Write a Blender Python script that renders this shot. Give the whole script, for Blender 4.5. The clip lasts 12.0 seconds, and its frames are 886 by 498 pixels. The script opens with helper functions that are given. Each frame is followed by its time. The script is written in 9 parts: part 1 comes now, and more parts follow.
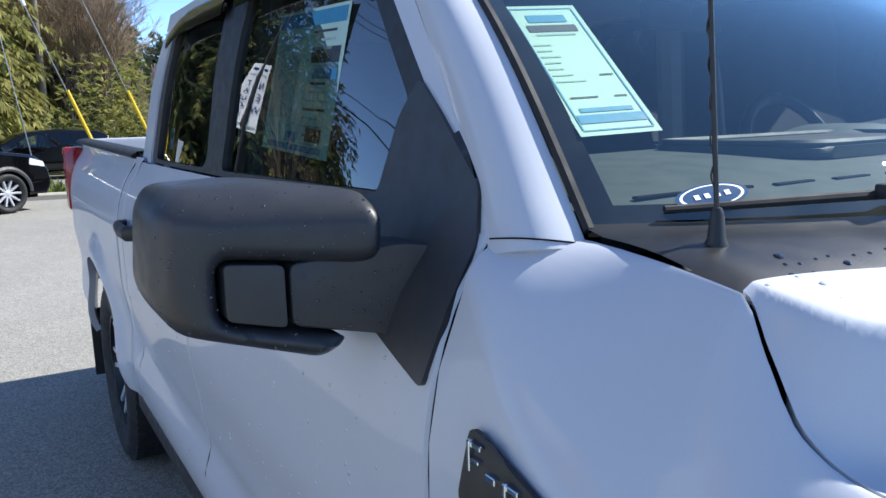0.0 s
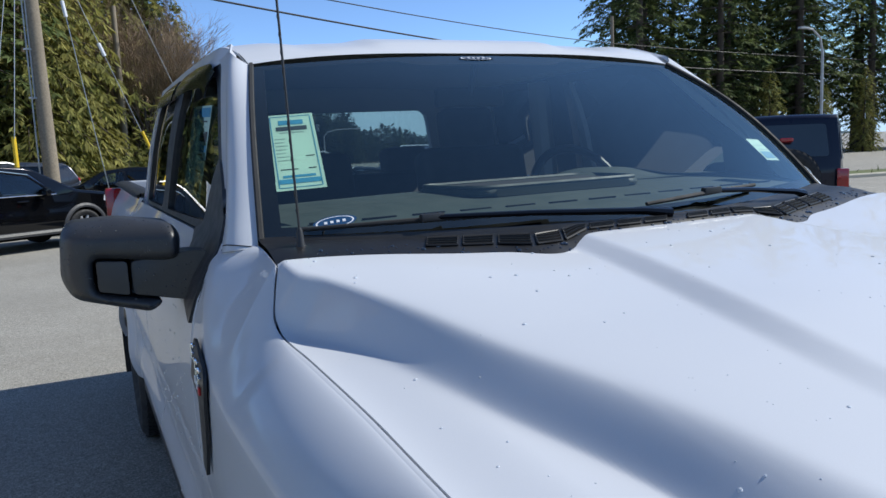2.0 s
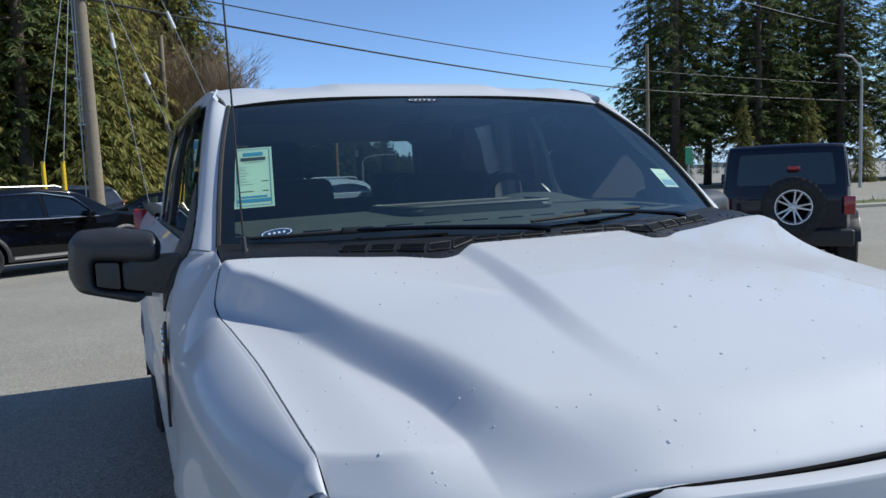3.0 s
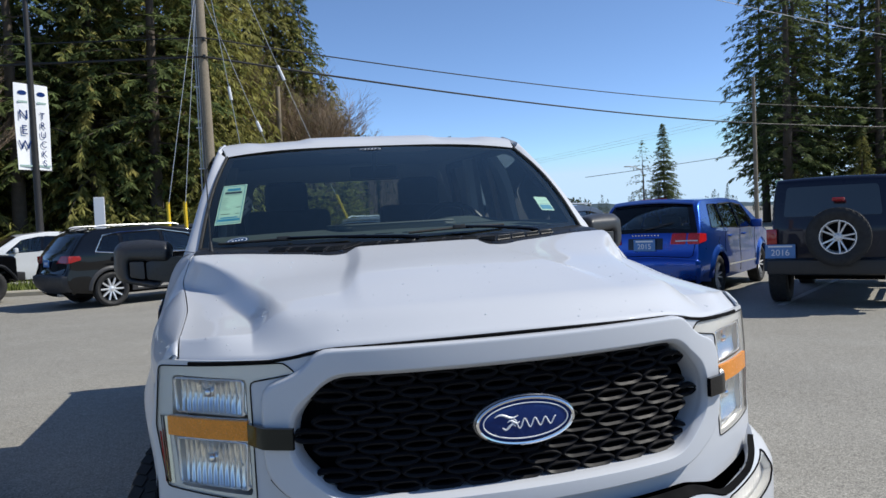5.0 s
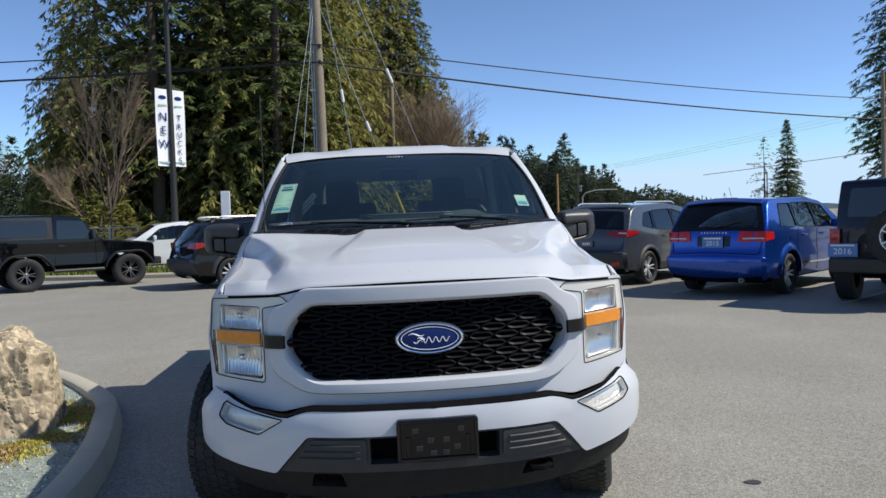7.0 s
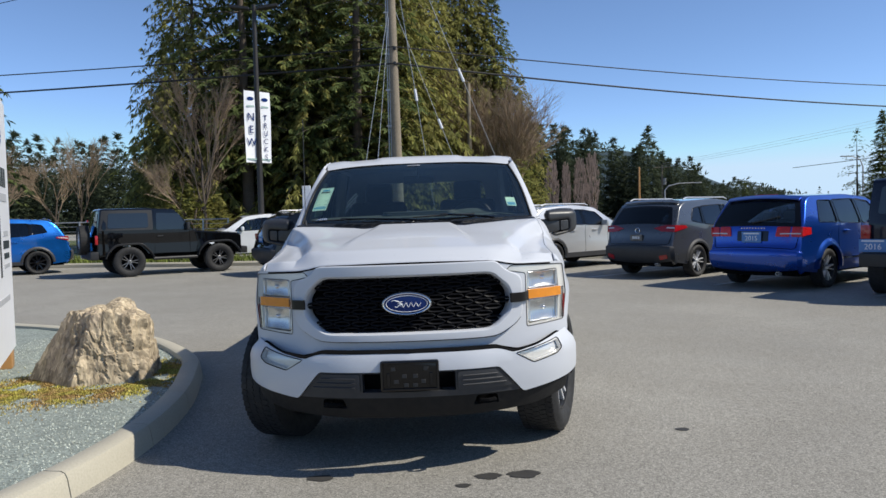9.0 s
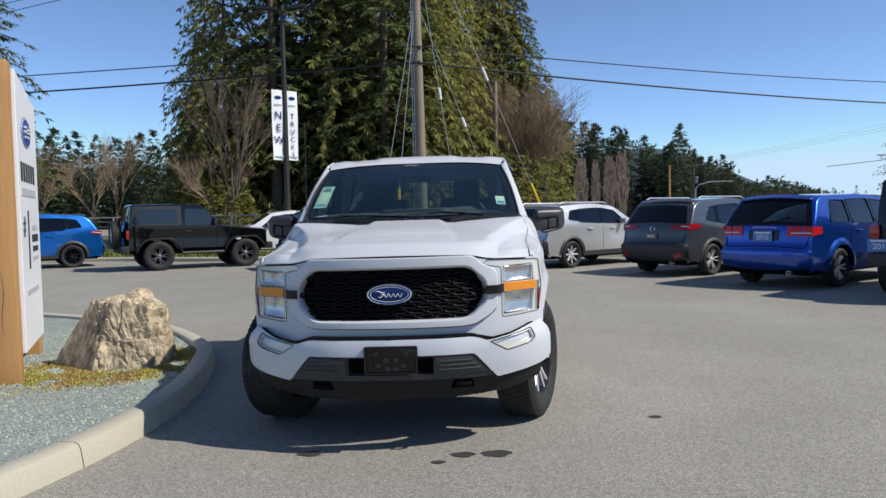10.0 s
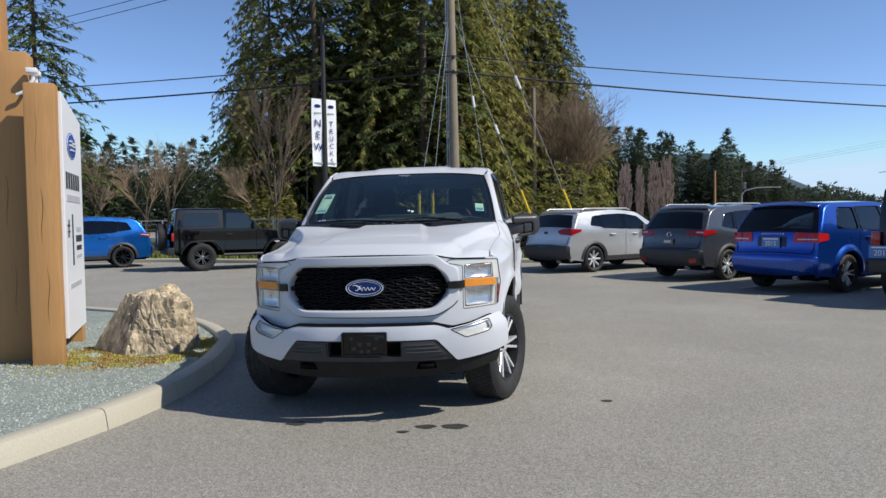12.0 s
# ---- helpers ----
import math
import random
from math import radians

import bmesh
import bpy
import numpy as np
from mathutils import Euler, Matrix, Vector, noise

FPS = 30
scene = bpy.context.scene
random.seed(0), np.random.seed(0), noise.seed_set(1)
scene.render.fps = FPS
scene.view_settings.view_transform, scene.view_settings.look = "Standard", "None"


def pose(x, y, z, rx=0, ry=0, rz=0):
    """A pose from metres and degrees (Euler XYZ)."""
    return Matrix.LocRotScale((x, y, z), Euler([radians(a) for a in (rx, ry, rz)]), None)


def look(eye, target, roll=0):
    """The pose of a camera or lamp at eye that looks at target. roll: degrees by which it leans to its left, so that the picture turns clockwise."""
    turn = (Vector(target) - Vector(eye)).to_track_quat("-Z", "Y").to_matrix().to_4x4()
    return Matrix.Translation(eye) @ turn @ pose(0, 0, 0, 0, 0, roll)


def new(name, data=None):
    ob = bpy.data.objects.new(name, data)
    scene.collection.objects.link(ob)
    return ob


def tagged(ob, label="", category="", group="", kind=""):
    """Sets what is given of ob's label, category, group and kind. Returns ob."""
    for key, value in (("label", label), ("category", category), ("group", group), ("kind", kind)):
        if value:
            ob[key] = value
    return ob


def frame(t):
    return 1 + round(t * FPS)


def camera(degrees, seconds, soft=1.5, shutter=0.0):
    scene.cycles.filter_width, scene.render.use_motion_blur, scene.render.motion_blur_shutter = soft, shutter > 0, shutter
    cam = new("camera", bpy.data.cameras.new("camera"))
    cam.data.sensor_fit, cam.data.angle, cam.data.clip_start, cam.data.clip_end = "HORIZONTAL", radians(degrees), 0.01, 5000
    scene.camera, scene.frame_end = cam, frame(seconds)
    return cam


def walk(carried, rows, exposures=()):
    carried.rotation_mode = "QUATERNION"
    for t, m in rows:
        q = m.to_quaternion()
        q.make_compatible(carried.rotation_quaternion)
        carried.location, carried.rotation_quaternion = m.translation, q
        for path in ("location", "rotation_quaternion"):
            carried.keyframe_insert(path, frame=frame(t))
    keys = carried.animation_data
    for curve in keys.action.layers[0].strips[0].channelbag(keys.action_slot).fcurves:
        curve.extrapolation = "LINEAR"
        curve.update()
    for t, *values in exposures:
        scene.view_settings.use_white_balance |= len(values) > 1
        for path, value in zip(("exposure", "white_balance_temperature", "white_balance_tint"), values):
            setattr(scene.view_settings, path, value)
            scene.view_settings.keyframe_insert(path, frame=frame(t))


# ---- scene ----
cam = camera(60.6, 12.0)
PATH = [
    (0, (-1.418, -0.282, 1.483), (-0.405, 1.407, 1.134), -1.6),
    (0.5, (-1.418, -0.53, 1.496), (-0.421, 1.171, 1.161), -1.8),
    (1, (-1.429, -0.776, 1.493), (-0.466, 0.953, 1.205), -2.4),
    (1.5, (-1.323, -1.022, 1.501), (-0.404, 0.733, 1.228), -2.7),
    (2, (-1.213, -1.286, 1.536), (-0.356, 0.5, 1.266), -3.0),
    (2.5, (-1.179, -1.56, 1.522), (-0.364, 0.252, 1.29), -2.9),
    (3, (-1.101, -1.816, 1.527), (-0.33, 0.019, 1.328), -2.7),
    (3.2, (-1.028, -1.934, 1.528), (-0.293, -0.084, 1.333), -2.6),
    (4.8, (-0.732, -2.881, 1.448), (-0.203, -0.955, 1.356), -3.1),
    (5, (-0.666, -3.004, 1.436), (-0.171, -1.068, 1.351), -3.2),
    (5.5, (-0.568, -3.329, 1.418), (-0.155, -1.373, 1.348), -3.1),
    (6, (-0.504, -3.642, 1.407), (-0.169, -1.671, 1.339), -2.9),
    (6.5, (-0.348, -3.933, 1.382), (-0.088, -1.951, 1.308), -2.7),
    (7, (-0.225, -4.213, 1.379), (-0.033, -2.224, 1.299), -2.4),
    (7.5, (-0.124, -4.533, 1.387), (-0.003, -2.539, 1.306), -2.2),
    (7.7, (-0.05, -4.617, 1.379), (0.039, -2.62, 1.304), -2.5),
    (9.3, (0.361, -5.492, 1.391), (0.307, -3.494, 1.298), -2.0),
    (9.5, (0.426, -5.521, 1.378), (0.354, -3.524, 1.285), -2.0),
    (10, (0.592, -5.733, 1.383), (0.48, -3.738, 1.288), -1.8),
    (10.5, (0.714, -5.957, 1.377), (0.565, -3.965, 1.285), -1.5),
    (11, (0.844, -6.147, 1.389), (0.661, -4.157, 1.303), -1.4),
    (11.5, (1.038, -6.29, 1.384), (0.826, -4.303, 1.303), -1.5),
    (12, (1.192, -6.429, 1.373), (0.957, -4.445, 1.294), -1.5),
]
# the truck stands a little tilted on the lot; the path is given in the truck's own frame
STANCE = pose(0, 0, 0.075, 0, -0.65, 0)
walk(cam, [(t, STANCE @ look(eye, target, roll)) for t, eye, target, roll in PATH],
     [(0, 1.22, 6180, 9), (0.5, 0.98, 6180, 9), (1.0, 0.74, 6200, 9), (2.0, 0.48, 6280, 7), (3.0, 0.32, 6330, 6), (5.0, 0.38, 6530, 8), (7.0, 0.38, 6680, 8), (12, 0.34, 6730, 9)])

# ---- daylight ----
SUN_FROM = Vector((1.0, -0.2, 1.02)).normalized()
world = bpy.data.worlds.new("sky")
scene.world = world
world.use_nodes = True
wt = world.node_tree
sky = wt.nodes.new("ShaderNodeTexSky")
sky.sky_type = "NISHITA"
sky.sun_disc = False
sky.altitude = 3500
sky.sun_elevation = math.asin(SUN_FROM.z)
sky.sun_rotation = math.atan2(SUN_FROM.x, SUN_FROM.y)
sky.air_density, sky.dust_density, sky.ozone_density = 0.80, 0.0, 4.0
haze = wt.nodes.new("ShaderNodeMix")
haze.data_type, haze.blend_type = "RGBA", "DARKEN"
haze.inputs["Factor"].default_value = 1.0
haze.inputs["B"].default_value = (3.0, 4.05, 5.3, 1.0)
wt.links.new(sky.outputs[0], haze.inputs["A"])
wt.links.new(haze.outputs["Result"], wt.nodes["Background"].inputs[0])
wt.nodes["Background"].inputs[1].default_value = 0.15
sun = new("sun", bpy.data.lights.new("sun", "SUN"))
sun.data.energy, sun.data.angle, sun.data.color = 3.9, radians(0.53), (1.0, 0.955, 0.88)
sun.matrix_world = look(SUN_FROM * 50, (0, 0, 0))

# ---- materials ----
def material(name, color, rough=0.5, metal=0.0, vary=0.0, scale=8.0, fine=0.0, fine_scale=120.0, bump=0.0,
             bump_scale=60.0, coat=0.0, second=None, spec=0.5, island=0.0, objrand=0.0, specks=(), stretch=None):
    """A procedural surface: colour varied at two scales, bump, roughness variation, optional clear coat."""
    m = bpy.data.materials.new(name)
    m.use_nodes = True
    nt = m.node_tree
    b = nt.nodes["Principled BSDF"]
    b.inputs["Roughness"].default_value = rough
    b.inputs["Metallic"].default_value = metal
    b.inputs["Coat Weight"].default_value = coat
    b.inputs["Coat Roughness"].default_value = 0.02
    b.inputs["Specular IOR Level"].default_value = spec
    co = nt.nodes.new("ShaderNodeTexCoord")
    where = co.outputs["Object"]
    if stretch:
        mp = nt.nodes.new("ShaderNodeMapping")
        mp.inputs["Scale"].default_value = stretch
        nt.links.new(where, mp.inputs["Vector"])
        where = mp.outputs["Vector"]
    base = (*color, 1.0)
    out = None
    rgb = nt.nodes.new("ShaderNodeRGB")
    rgb.outputs[0].default_value = base
    out = rgb.outputs[0]

    def noise_fac(sc, detail, lo, hi):
        n = nt.nodes.new("ShaderNodeTexNoise")
        n.inputs["Scale"].default_value = sc
        n.inputs["Detail"].default_value = detail
        nt.links.new(where, n.inputs["Vector"])
        r = nt.nodes.new("ShaderNodeMapRange")
        r.inputs["From Min"].default_value, r.inputs["From Max"].default_value = lo, hi
        nt.links.new(n.outputs["Fac"], r.inputs["Value"])
        return r.outputs[0], n.outputs["Fac"]

    def mixed(fac, a, other):
        mx = nt.nodes.new("ShaderNodeMix")
        mx.data_type = "RGBA"
        nt.links.new(fac, mx.inputs["Factor"])
        nt.links.new(a, mx.inputs["A"])
        mx.inputs["B"].default_value = other
        return mx.outputs["Result"]

    if second:
        f, _ = noise_fac(scale, 5, 0.40, 0.62)
        out = mixed(f, out, (*second, 1.0))
    if vary:
        f, _ = noise_fac(scale * 0.37, 4, 0.3, 0.75)
        out = mixed(f, out, (*[c * (1 - vary) for c in color], 1.0))
    if fine:
        f, _ = noise_fac(fine_scale, 3, 0.35, 0.7)
        out = mixed(f, out, (*[c * (1 - fine) for c in color], 1.0))
    for sc, amount in specks:
        vo = nt.nodes.new("ShaderNodeTexVoronoi")
        vo.inputs["Scale"].default_value = sc
        nt.links.new(where, vo.inputs["Vector"])
        sp = nt.nodes.new("ShaderNodeSeparateColor")
        nt.links.new(vo.outputs["Color"], sp.inputs[0])
        r = nt.nodes.new("ShaderNodeMapRange")
        r.inputs["To Min"].default_value, r.inputs["To Max"].default_value = 1 - amount, 1 + amount
        nt.links.new(sp.outputs[0], r.inputs["Value"])
        hs = nt.nodes.new("ShaderNodeHueSaturation")
        nt.links.new(r.outputs[0], hs.inputs["Value"])
        nt.links.new(out, hs.inputs["Color"])
        out = hs.outputs["Color"]
    if island or objrand:
        if island:
            g = nt.nodes.new("ShaderNodeNewGeometry")
            src = g.outputs["Random Per Island"]
        else:
            g = nt.nodes.new("ShaderNodeObjectInfo")
            src = g.outputs["Random"]
        amount = island or objrand
        r = nt.nodes.new("ShaderNodeMapRange")
        r.inputs["To Min"].default_value, r.inputs["To Max"].default_value = 1 - amount, 1 + amount
        nt.links.new(src, r.inputs["Value"])
        hs = nt.nodes.new("ShaderNodeHueSaturation")
        nt.links.new(r.outputs[0], hs.inputs["Value"])
        nt.links.new(out, hs.inputs["Color"])
        out = hs.outputs["Color"]
    nt.links.new(out, b.inputs["Base Color"])
    if bump:
        _, n = noise_fac(bump_scale, 4, 0, 1)
        bp = nt.nodes.new("ShaderNodeBump")
        bp.inputs["Strength"].default_value = bump
        bp.inputs["Distance"].default_value = min(0.01, 0.25 / bump_scale)
        nt.links.new(n, bp.inputs["Height"])
        nt.links.new(bp.outputs[0], b.inputs["Normal"])
    if rough > 0.12 and (vary or fine):
        f, _ = noise_fac(scale * 1.7, 3, 0.3, 0.7)
        r = nt.nodes.new("ShaderNodeMapRange")
        r.inputs["To Min"].default_value, r.inputs["To Max"].default_value = rough * 0.85, min(1, rough * 1.15)
        nt.links.new(f, r.inputs["Value"])
        nt.links.new(r.outputs[0], b.inputs["Roughness"])
    return m


def glass_material(name, tint, gloss_rough=0.0, ior=1.5, sheen=(1.0, 1.0, 1.0)):
    """A thin pane: tinted see-through with a Fresnel gloss."""
    m = bpy.data.materials.new(name)
    m.use_nodes = True
    nt = m.node_tree
    nt.nodes.remove(nt.nodes["Principled BSDF"])
    tr = nt.nodes.new("ShaderNodeBsdfTransparent")
    tr.inputs[0].default_value = (*tint, 1)
    gl = nt.nodes.new("ShaderNodeBsdfGlossy")
    gl.inputs["Roughness"].default_value = gloss_rough
    gl.inputs["Color"].default_value = (*sheen, 1)
    fr = nt.nodes.new("ShaderNodeFresnel")
    fr.inputs[0].default_value = ior
    mx = nt.nodes.new("ShaderNodeMixShader")
    nt.links.new(fr.outputs[0], mx.inputs[0])
    nt.links.new(tr.outputs[0], mx.inputs[1])
    nt.links.new(gl.outputs[0], mx.inputs[2])
    nt.links.new(mx.outputs[0], nt.nodes["Material Output"].inputs[0])
    return m


def metallic_paint(name, color, coat=1.0, flake=0.12, rough=0.38, metal=0.25):
    m = material(name, color, rough=rough, metal=metal, coat=coat, fine=flake, fine_scale=900, vary=0.03, scale=2.0)
    m.node_tree.nodes["Principled BSDF"].inputs["Coat Roughness"].default_value = 0.045
    return m


def foliage(name, color, second, island=0.5):
    """Leaves: diffuse with light passing through, varied leaf by leaf."""
    m = material(name, color, rough=0.8, island=island, vary=0.3, scale=0.5, second=second, spec=0.2)
    nt = m.node_tree
    b = nt.nodes["Principled BSDF"]
    tl = nt.nodes.new("ShaderNodeBsdfTranslucent")
    nt.links.new(b.inputs["Base Color"].links[0].from_socket, tl.inputs[0])
    mx = nt.nodes.new("ShaderNodeMixShader")
    mx.inputs[0].default_value = 0.45
    nt.links.new(b.outputs[0], mx.inputs[1])
    nt.links.new(tl.outputs[0], mx.inputs[2])
    nt.links.new(mx.outputs[0], nt.nodes["Material Output"].inputs[0])
    return m


PAINT = metallic_paint("pearl_white_paint", (0.535, 0.553, 0.590), rough=0.6, metal=0.03, flake=0.05, coat=0.5)
PAINT.node_tree.nodes["Principled BSDF"].inputs["Specular IOR Level"].default_value = 0.15
PAINT.node_tree.nodes["Principled BSDF"].inputs["Coat Roughness"].default_value = 0.02
BLACK_PLASTIC = material("grained_black_plastic", (0.018, 0.0185, 0.020), rough=0.48, vary=0.2, scale=20, bump=0.25, bump_scale=700)
DECAL_TEAL = material("decal_teal_ink", (0.02, 0.07, 0.16), rough=0.7, vary=0.1, spec=0.1)
COWL = material("cowl_plastic", (0.012, 0.012, 0.013), rough=0.42, vary=0.3, scale=12, bump=0.15, bump_scale=400, spec=0.35)
GREY_PRINT = material("grey_print", (0.45, 0.46, 0.48), rough=0.5, vary=0.1)
MIRROR_PLASTIC = material("grained_mirror_plastic", (0.034, 0.035, 0.038), rough=0.42, vary=0.2, scale=20, bump=0.3, bump_scale=700)
VALANCE = material("air_dam_plastic", (0.011, 0.011, 0.012), rough=0.6, vary=0.3, scale=14, bump=0.2, bump_scale=500, spec=0.3)
GRILLE_BLACK = material("grille_black_plastic", (0.011, 0.011, 0.013), rough=0.48, spec=0.12, vary=0.1)
BOWL = material("fluted_chrome_bowl", (0.84, 0.84, 0.83), rough=0.20, metal=0.9)
SATIN = material("satin_silver_lamp_trim", (0.74, 0.73, 0.71), rough=0.22, metal=0.35, vary=0.06)
EMBLEM_RIM = material("satin_dark_chrome", (0.20, 0.205, 0.215), rough=0.25, metal=0.9)
DARK_PLASTIC = material("dark_grey_plastic", (0.035, 0.036, 0.04), rough=0.55, vary=0.25, scale=14, bump=0.2, bump_scale=500)
GLOSS_BLACK = material("gloss_black_plastic", (0.004, 0.004, 0.005), rough=0.12, spec=0.35, coat=0.15, vary=0.1)
# Underside black; its colour also stands for shade in gaps, slots and openings.
UNDER_AND_SHADE = material("underbody_and_shade_black", (0.004, 0.004, 0.0045), rough=0.9, vary=0.2, spec=0.1)
RUBBER = material("tyre_rubber", (0.02, 0.02, 0.021), rough=0.75, vary=0.3, scale=12, fine=0.3, fine_scale=200, bump=0.2, bump_scale=250)
BRIGHT = material("bright_lamp_trim", (0.80, 0.81, 0.83), rough=0.24, metal=0.75)
CHROME = material("chrome", (0.82, 0.83, 0.85), rough=0.07, metal=1.0)
ALU = material("machined_aluminium", (0.68, 0.69, 0.71), rough=0.3, metal=0.5, vary=0.08, scale=30)
DARK_RIM = material("dark_rim_paint", (0.03, 0.031, 0.034), rough=0.35, metal=0.5, vary=0.1)
STEEL = material("galvanised_steel", (0.45, 0.46, 0.47), rough=0.5, metal=0.6, vary=0.2, scale=6)
SEAT_CLOTH = material("dark_seat_cloth", (0.075, 0.08, 0.088), rough=0.9, vary=0.2, fine=0.3, fine_scale=400, bump=0.3, bump_scale=500)
HEADLINER = material("light_grey_headliner", (0.34, 0.35, 0.36), rough=0.95, vary=0.1, fine=0.2, fine_scale=400)
DASH = material("dash_plastic", (0.045, 0.064, 0.062), rough=0.6, vary=0.2, bump=0.15, bump_scale=400)
WINDSHIELD = glass_material("windshield_glass", (0.84, 0.94, 0.93), ior=2.0, sheen=(0.88, 1.0, 0.96))
TINTED = glass_material("tinted_side_glass", (0.42, 0.50, 0.49), ior=2.0)
DARK_GLASS = material("dark_car_glass", (0.014, 0.019, 0.021), rough=0.03, spec=0.7, coat=0.3, vary=0.1)
CAR_GLASS = glass_material("parked_car_glass", (0.80, 0.85, 0.84), ior=1.5)
PRIVACY = glass_material("privacy_glass", (0.30, 0.33, 0.34), ior=1.55)
LENS = glass_material("clear_lens", (0.95, 0.96, 0.965), ior=1.25)
REFLECTOR = material("lamp_reflector", (0.80, 0.81, 0.83), rough=0.30, metal=0.35, vary=0.3, scale=60)
AMBER = material("amber_lens", (0.85, 0.30, 0.03), rough=0.25, vary=0.2, scale=80, fine=0.35, fine_scale=220)
RED_LENS = material("red_lens", (0.42, 0.010, 0.014), rough=0.14, vary=0.35, scale=40, fine=0.3, fine_scale=150, coat=0.6)
WHITE_LENS = material("white_lamp_lens", (0.7, 0.7, 0.72), rough=0.15, vary=0.2, scale=60, coat=0.5)
EMBLEM_BLUE = material("emblem_blue", (0.010, 0.030, 0.14), rough=0.25, spec=0.15, coat=0.12, vary=0.15, scale=30)
WHITE_PRINT = material("white_print", (0.75, 0.76, 0.78), rough=0.4, vary=0.05)
STICKER = material("pale_green_paper", (0.38, 0.55, 0.485), rough=0.6, vary=0.06, scale=5)
STICKER_BLUE = material("sticker_blue_ink", (0.03, 0.22, 0.38), rough=0.6, vary=0.15, scale=50)
INK = material("dark_ink", (0.02, 0.03, 0.035), rough=0.6, vary=0.2)
GREY_INK = material("grey_ink", (0.32, 0.45, 0.42), rough=0.6, vary=0.3, scale=60)
RED_PRINT = material("red_print", (0.5, 0.015, 0.02), rough=0.4, vary=0.1)
WATER_DROP = glass_material("water_drop", (0.95, 0.96, 0.97), ior=1.33)

# ---- mesh tools ----
from mathutils.geometry import delaunay_2d_cdt


def thing(name, label, category, at=(0, 0, 0), turn=0.0, group="", kind=""):
    e = new(name)
    e.matrix_basis = pose(*at, 0, 0, turn)
    e.empty_display_size = 0.1
    return tagged(e, label, category, group, kind)


def part(name, bm, mat, parent=None, label="", smooth=True, sharp=35.0):
    me = bpy.data.meshes.new(name)
    bmesh.ops.recalc_face_normals(bm, faces=bm.faces) if len(bm.faces) < 60000 else None
    if smooth:
        lim = radians(sharp)
        for e in bm.edges:
            if len(e.link_faces) == 2 and e.calc_face_angle(0) > lim:
                e.smooth = False
        for f in bm.faces:
            f.smooth = True
    bm.to_mesh(me)
    bm.free()
    for mm in (mat if isinstance(mat, (list, tuple)) else [mat]):
        me.materials.append(mm)
    ob = new(name, me)
    if parent is not None:
        ob.parent = parent
    if label:
        ob["label"] = label
    return ob


def keyed(*pairs):
    """A smooth curve through (t, value) pairs."""
    ts = [p[0] for p in pairs]
    vs = [p[1] for p in pairs]

    def f(t):
        if t <= ts[0]:
            return vs[0]
        if t >= ts[-1]:
            return vs[-1]
        i = max(k for k in range(len(ts) - 1) if ts[k] <= t)
        h = ts[i + 1] - ts[i]
        s = (t - ts[i]) / h

        def slope(k):
            if k == 0 or k == len(ts) - 1:
                return 0.0 if len(ts) > 2 and False else ((vs[min(k + 1, len(ts) - 1)] - vs[max(k - 1, 0)]) / (ts[min(k + 1, len(ts) - 1)] - ts[max(k - 1, 0)]))
            d0 = (vs[k] - vs[k - 1]) / (ts[k] - ts[k - 1])
            d1 = (vs[k + 1] - vs[k]) / (ts[k + 1] - ts[k])
            return 0.0 if d0 * d1 <= 0 else 2 * d0 * d1 / (d0 + d1)
        m0, m1 = slope(i) * h, slope(i + 1) * h
        return ((2 * s ** 3 - 3 * s ** 2 + 1) * vs[i] + (s ** 3 - 2 * s ** 2 + s) * m0
                + (-2 * s ** 3 + 3 * s ** 2) * vs[i + 1] + (s ** 3 - s ** 2) * m1)
    return f


def smoothstep(a, b, x):
    s = min(1.0, max(0.0, (x - a) / (b - a)))
    return s * s * (3 - 2 * s)


def grid(bm, fn, us, vs, flip=False):
    """A sheet fn(u, v) over the lists us and vs."""
    rows = [[bm.verts.new(fn(u, v)) for v in vs] for u in us]
    for i in range(len(us) - 1):
        for j in range(len(vs) - 1):
            q = [rows[i][j], rows[i + 1][j], rows[i + 1][j + 1], rows[i][j + 1]]
            if len({tuple(round(c, 6) for c in w.co) for w in q}) > 2:
                bm.faces.new(q[::-1] if flip else q)
    return rows


def steps(a, b, n):
    return [a + (b - a) * i / n for i in range(n + 1)]


REF = Vector((0, 1.6, 0.75))


def thicken(bm, d, ref=None):
    """Gives a sheet thickness: d > 0 away from the middle of its thing, d < 0 towards it."""
    ref = REF if ref is None else ref
    bmesh.ops.remove_doubles(bm, verts=bm.verts, dist=1e-5)
    bmesh.ops.recalc_face_normals(bm, faces=bm.faces)
    bm.normal_update()
    total = sum((f.normal.dot(f.calc_center_median() - ref) * f.calc_area() for f in bm.faces), 0.0)
    if total < 0:
        bmesh.ops.reverse_faces(bm, faces=bm.faces)
        bm.normal_update()
    faces = bm.faces[:]
    border = [e for e in bm.edges if len(e.link_faces) == 1]
    twin = {v: bm.verts.new(v.co + v.normal * d) for v in bm.verts[:]}
    for f in faces:
        bm.faces.new([twin[v] for v in reversed(f.verts)])
    for e in border:
        v0, v1 = e.verts
        if v0.link_loops and e.link_loops[0].vert == v0:
            v0, v1 = v1, v0
        bm.faces.new((v0, v1, twin[v1], twin[v0]))


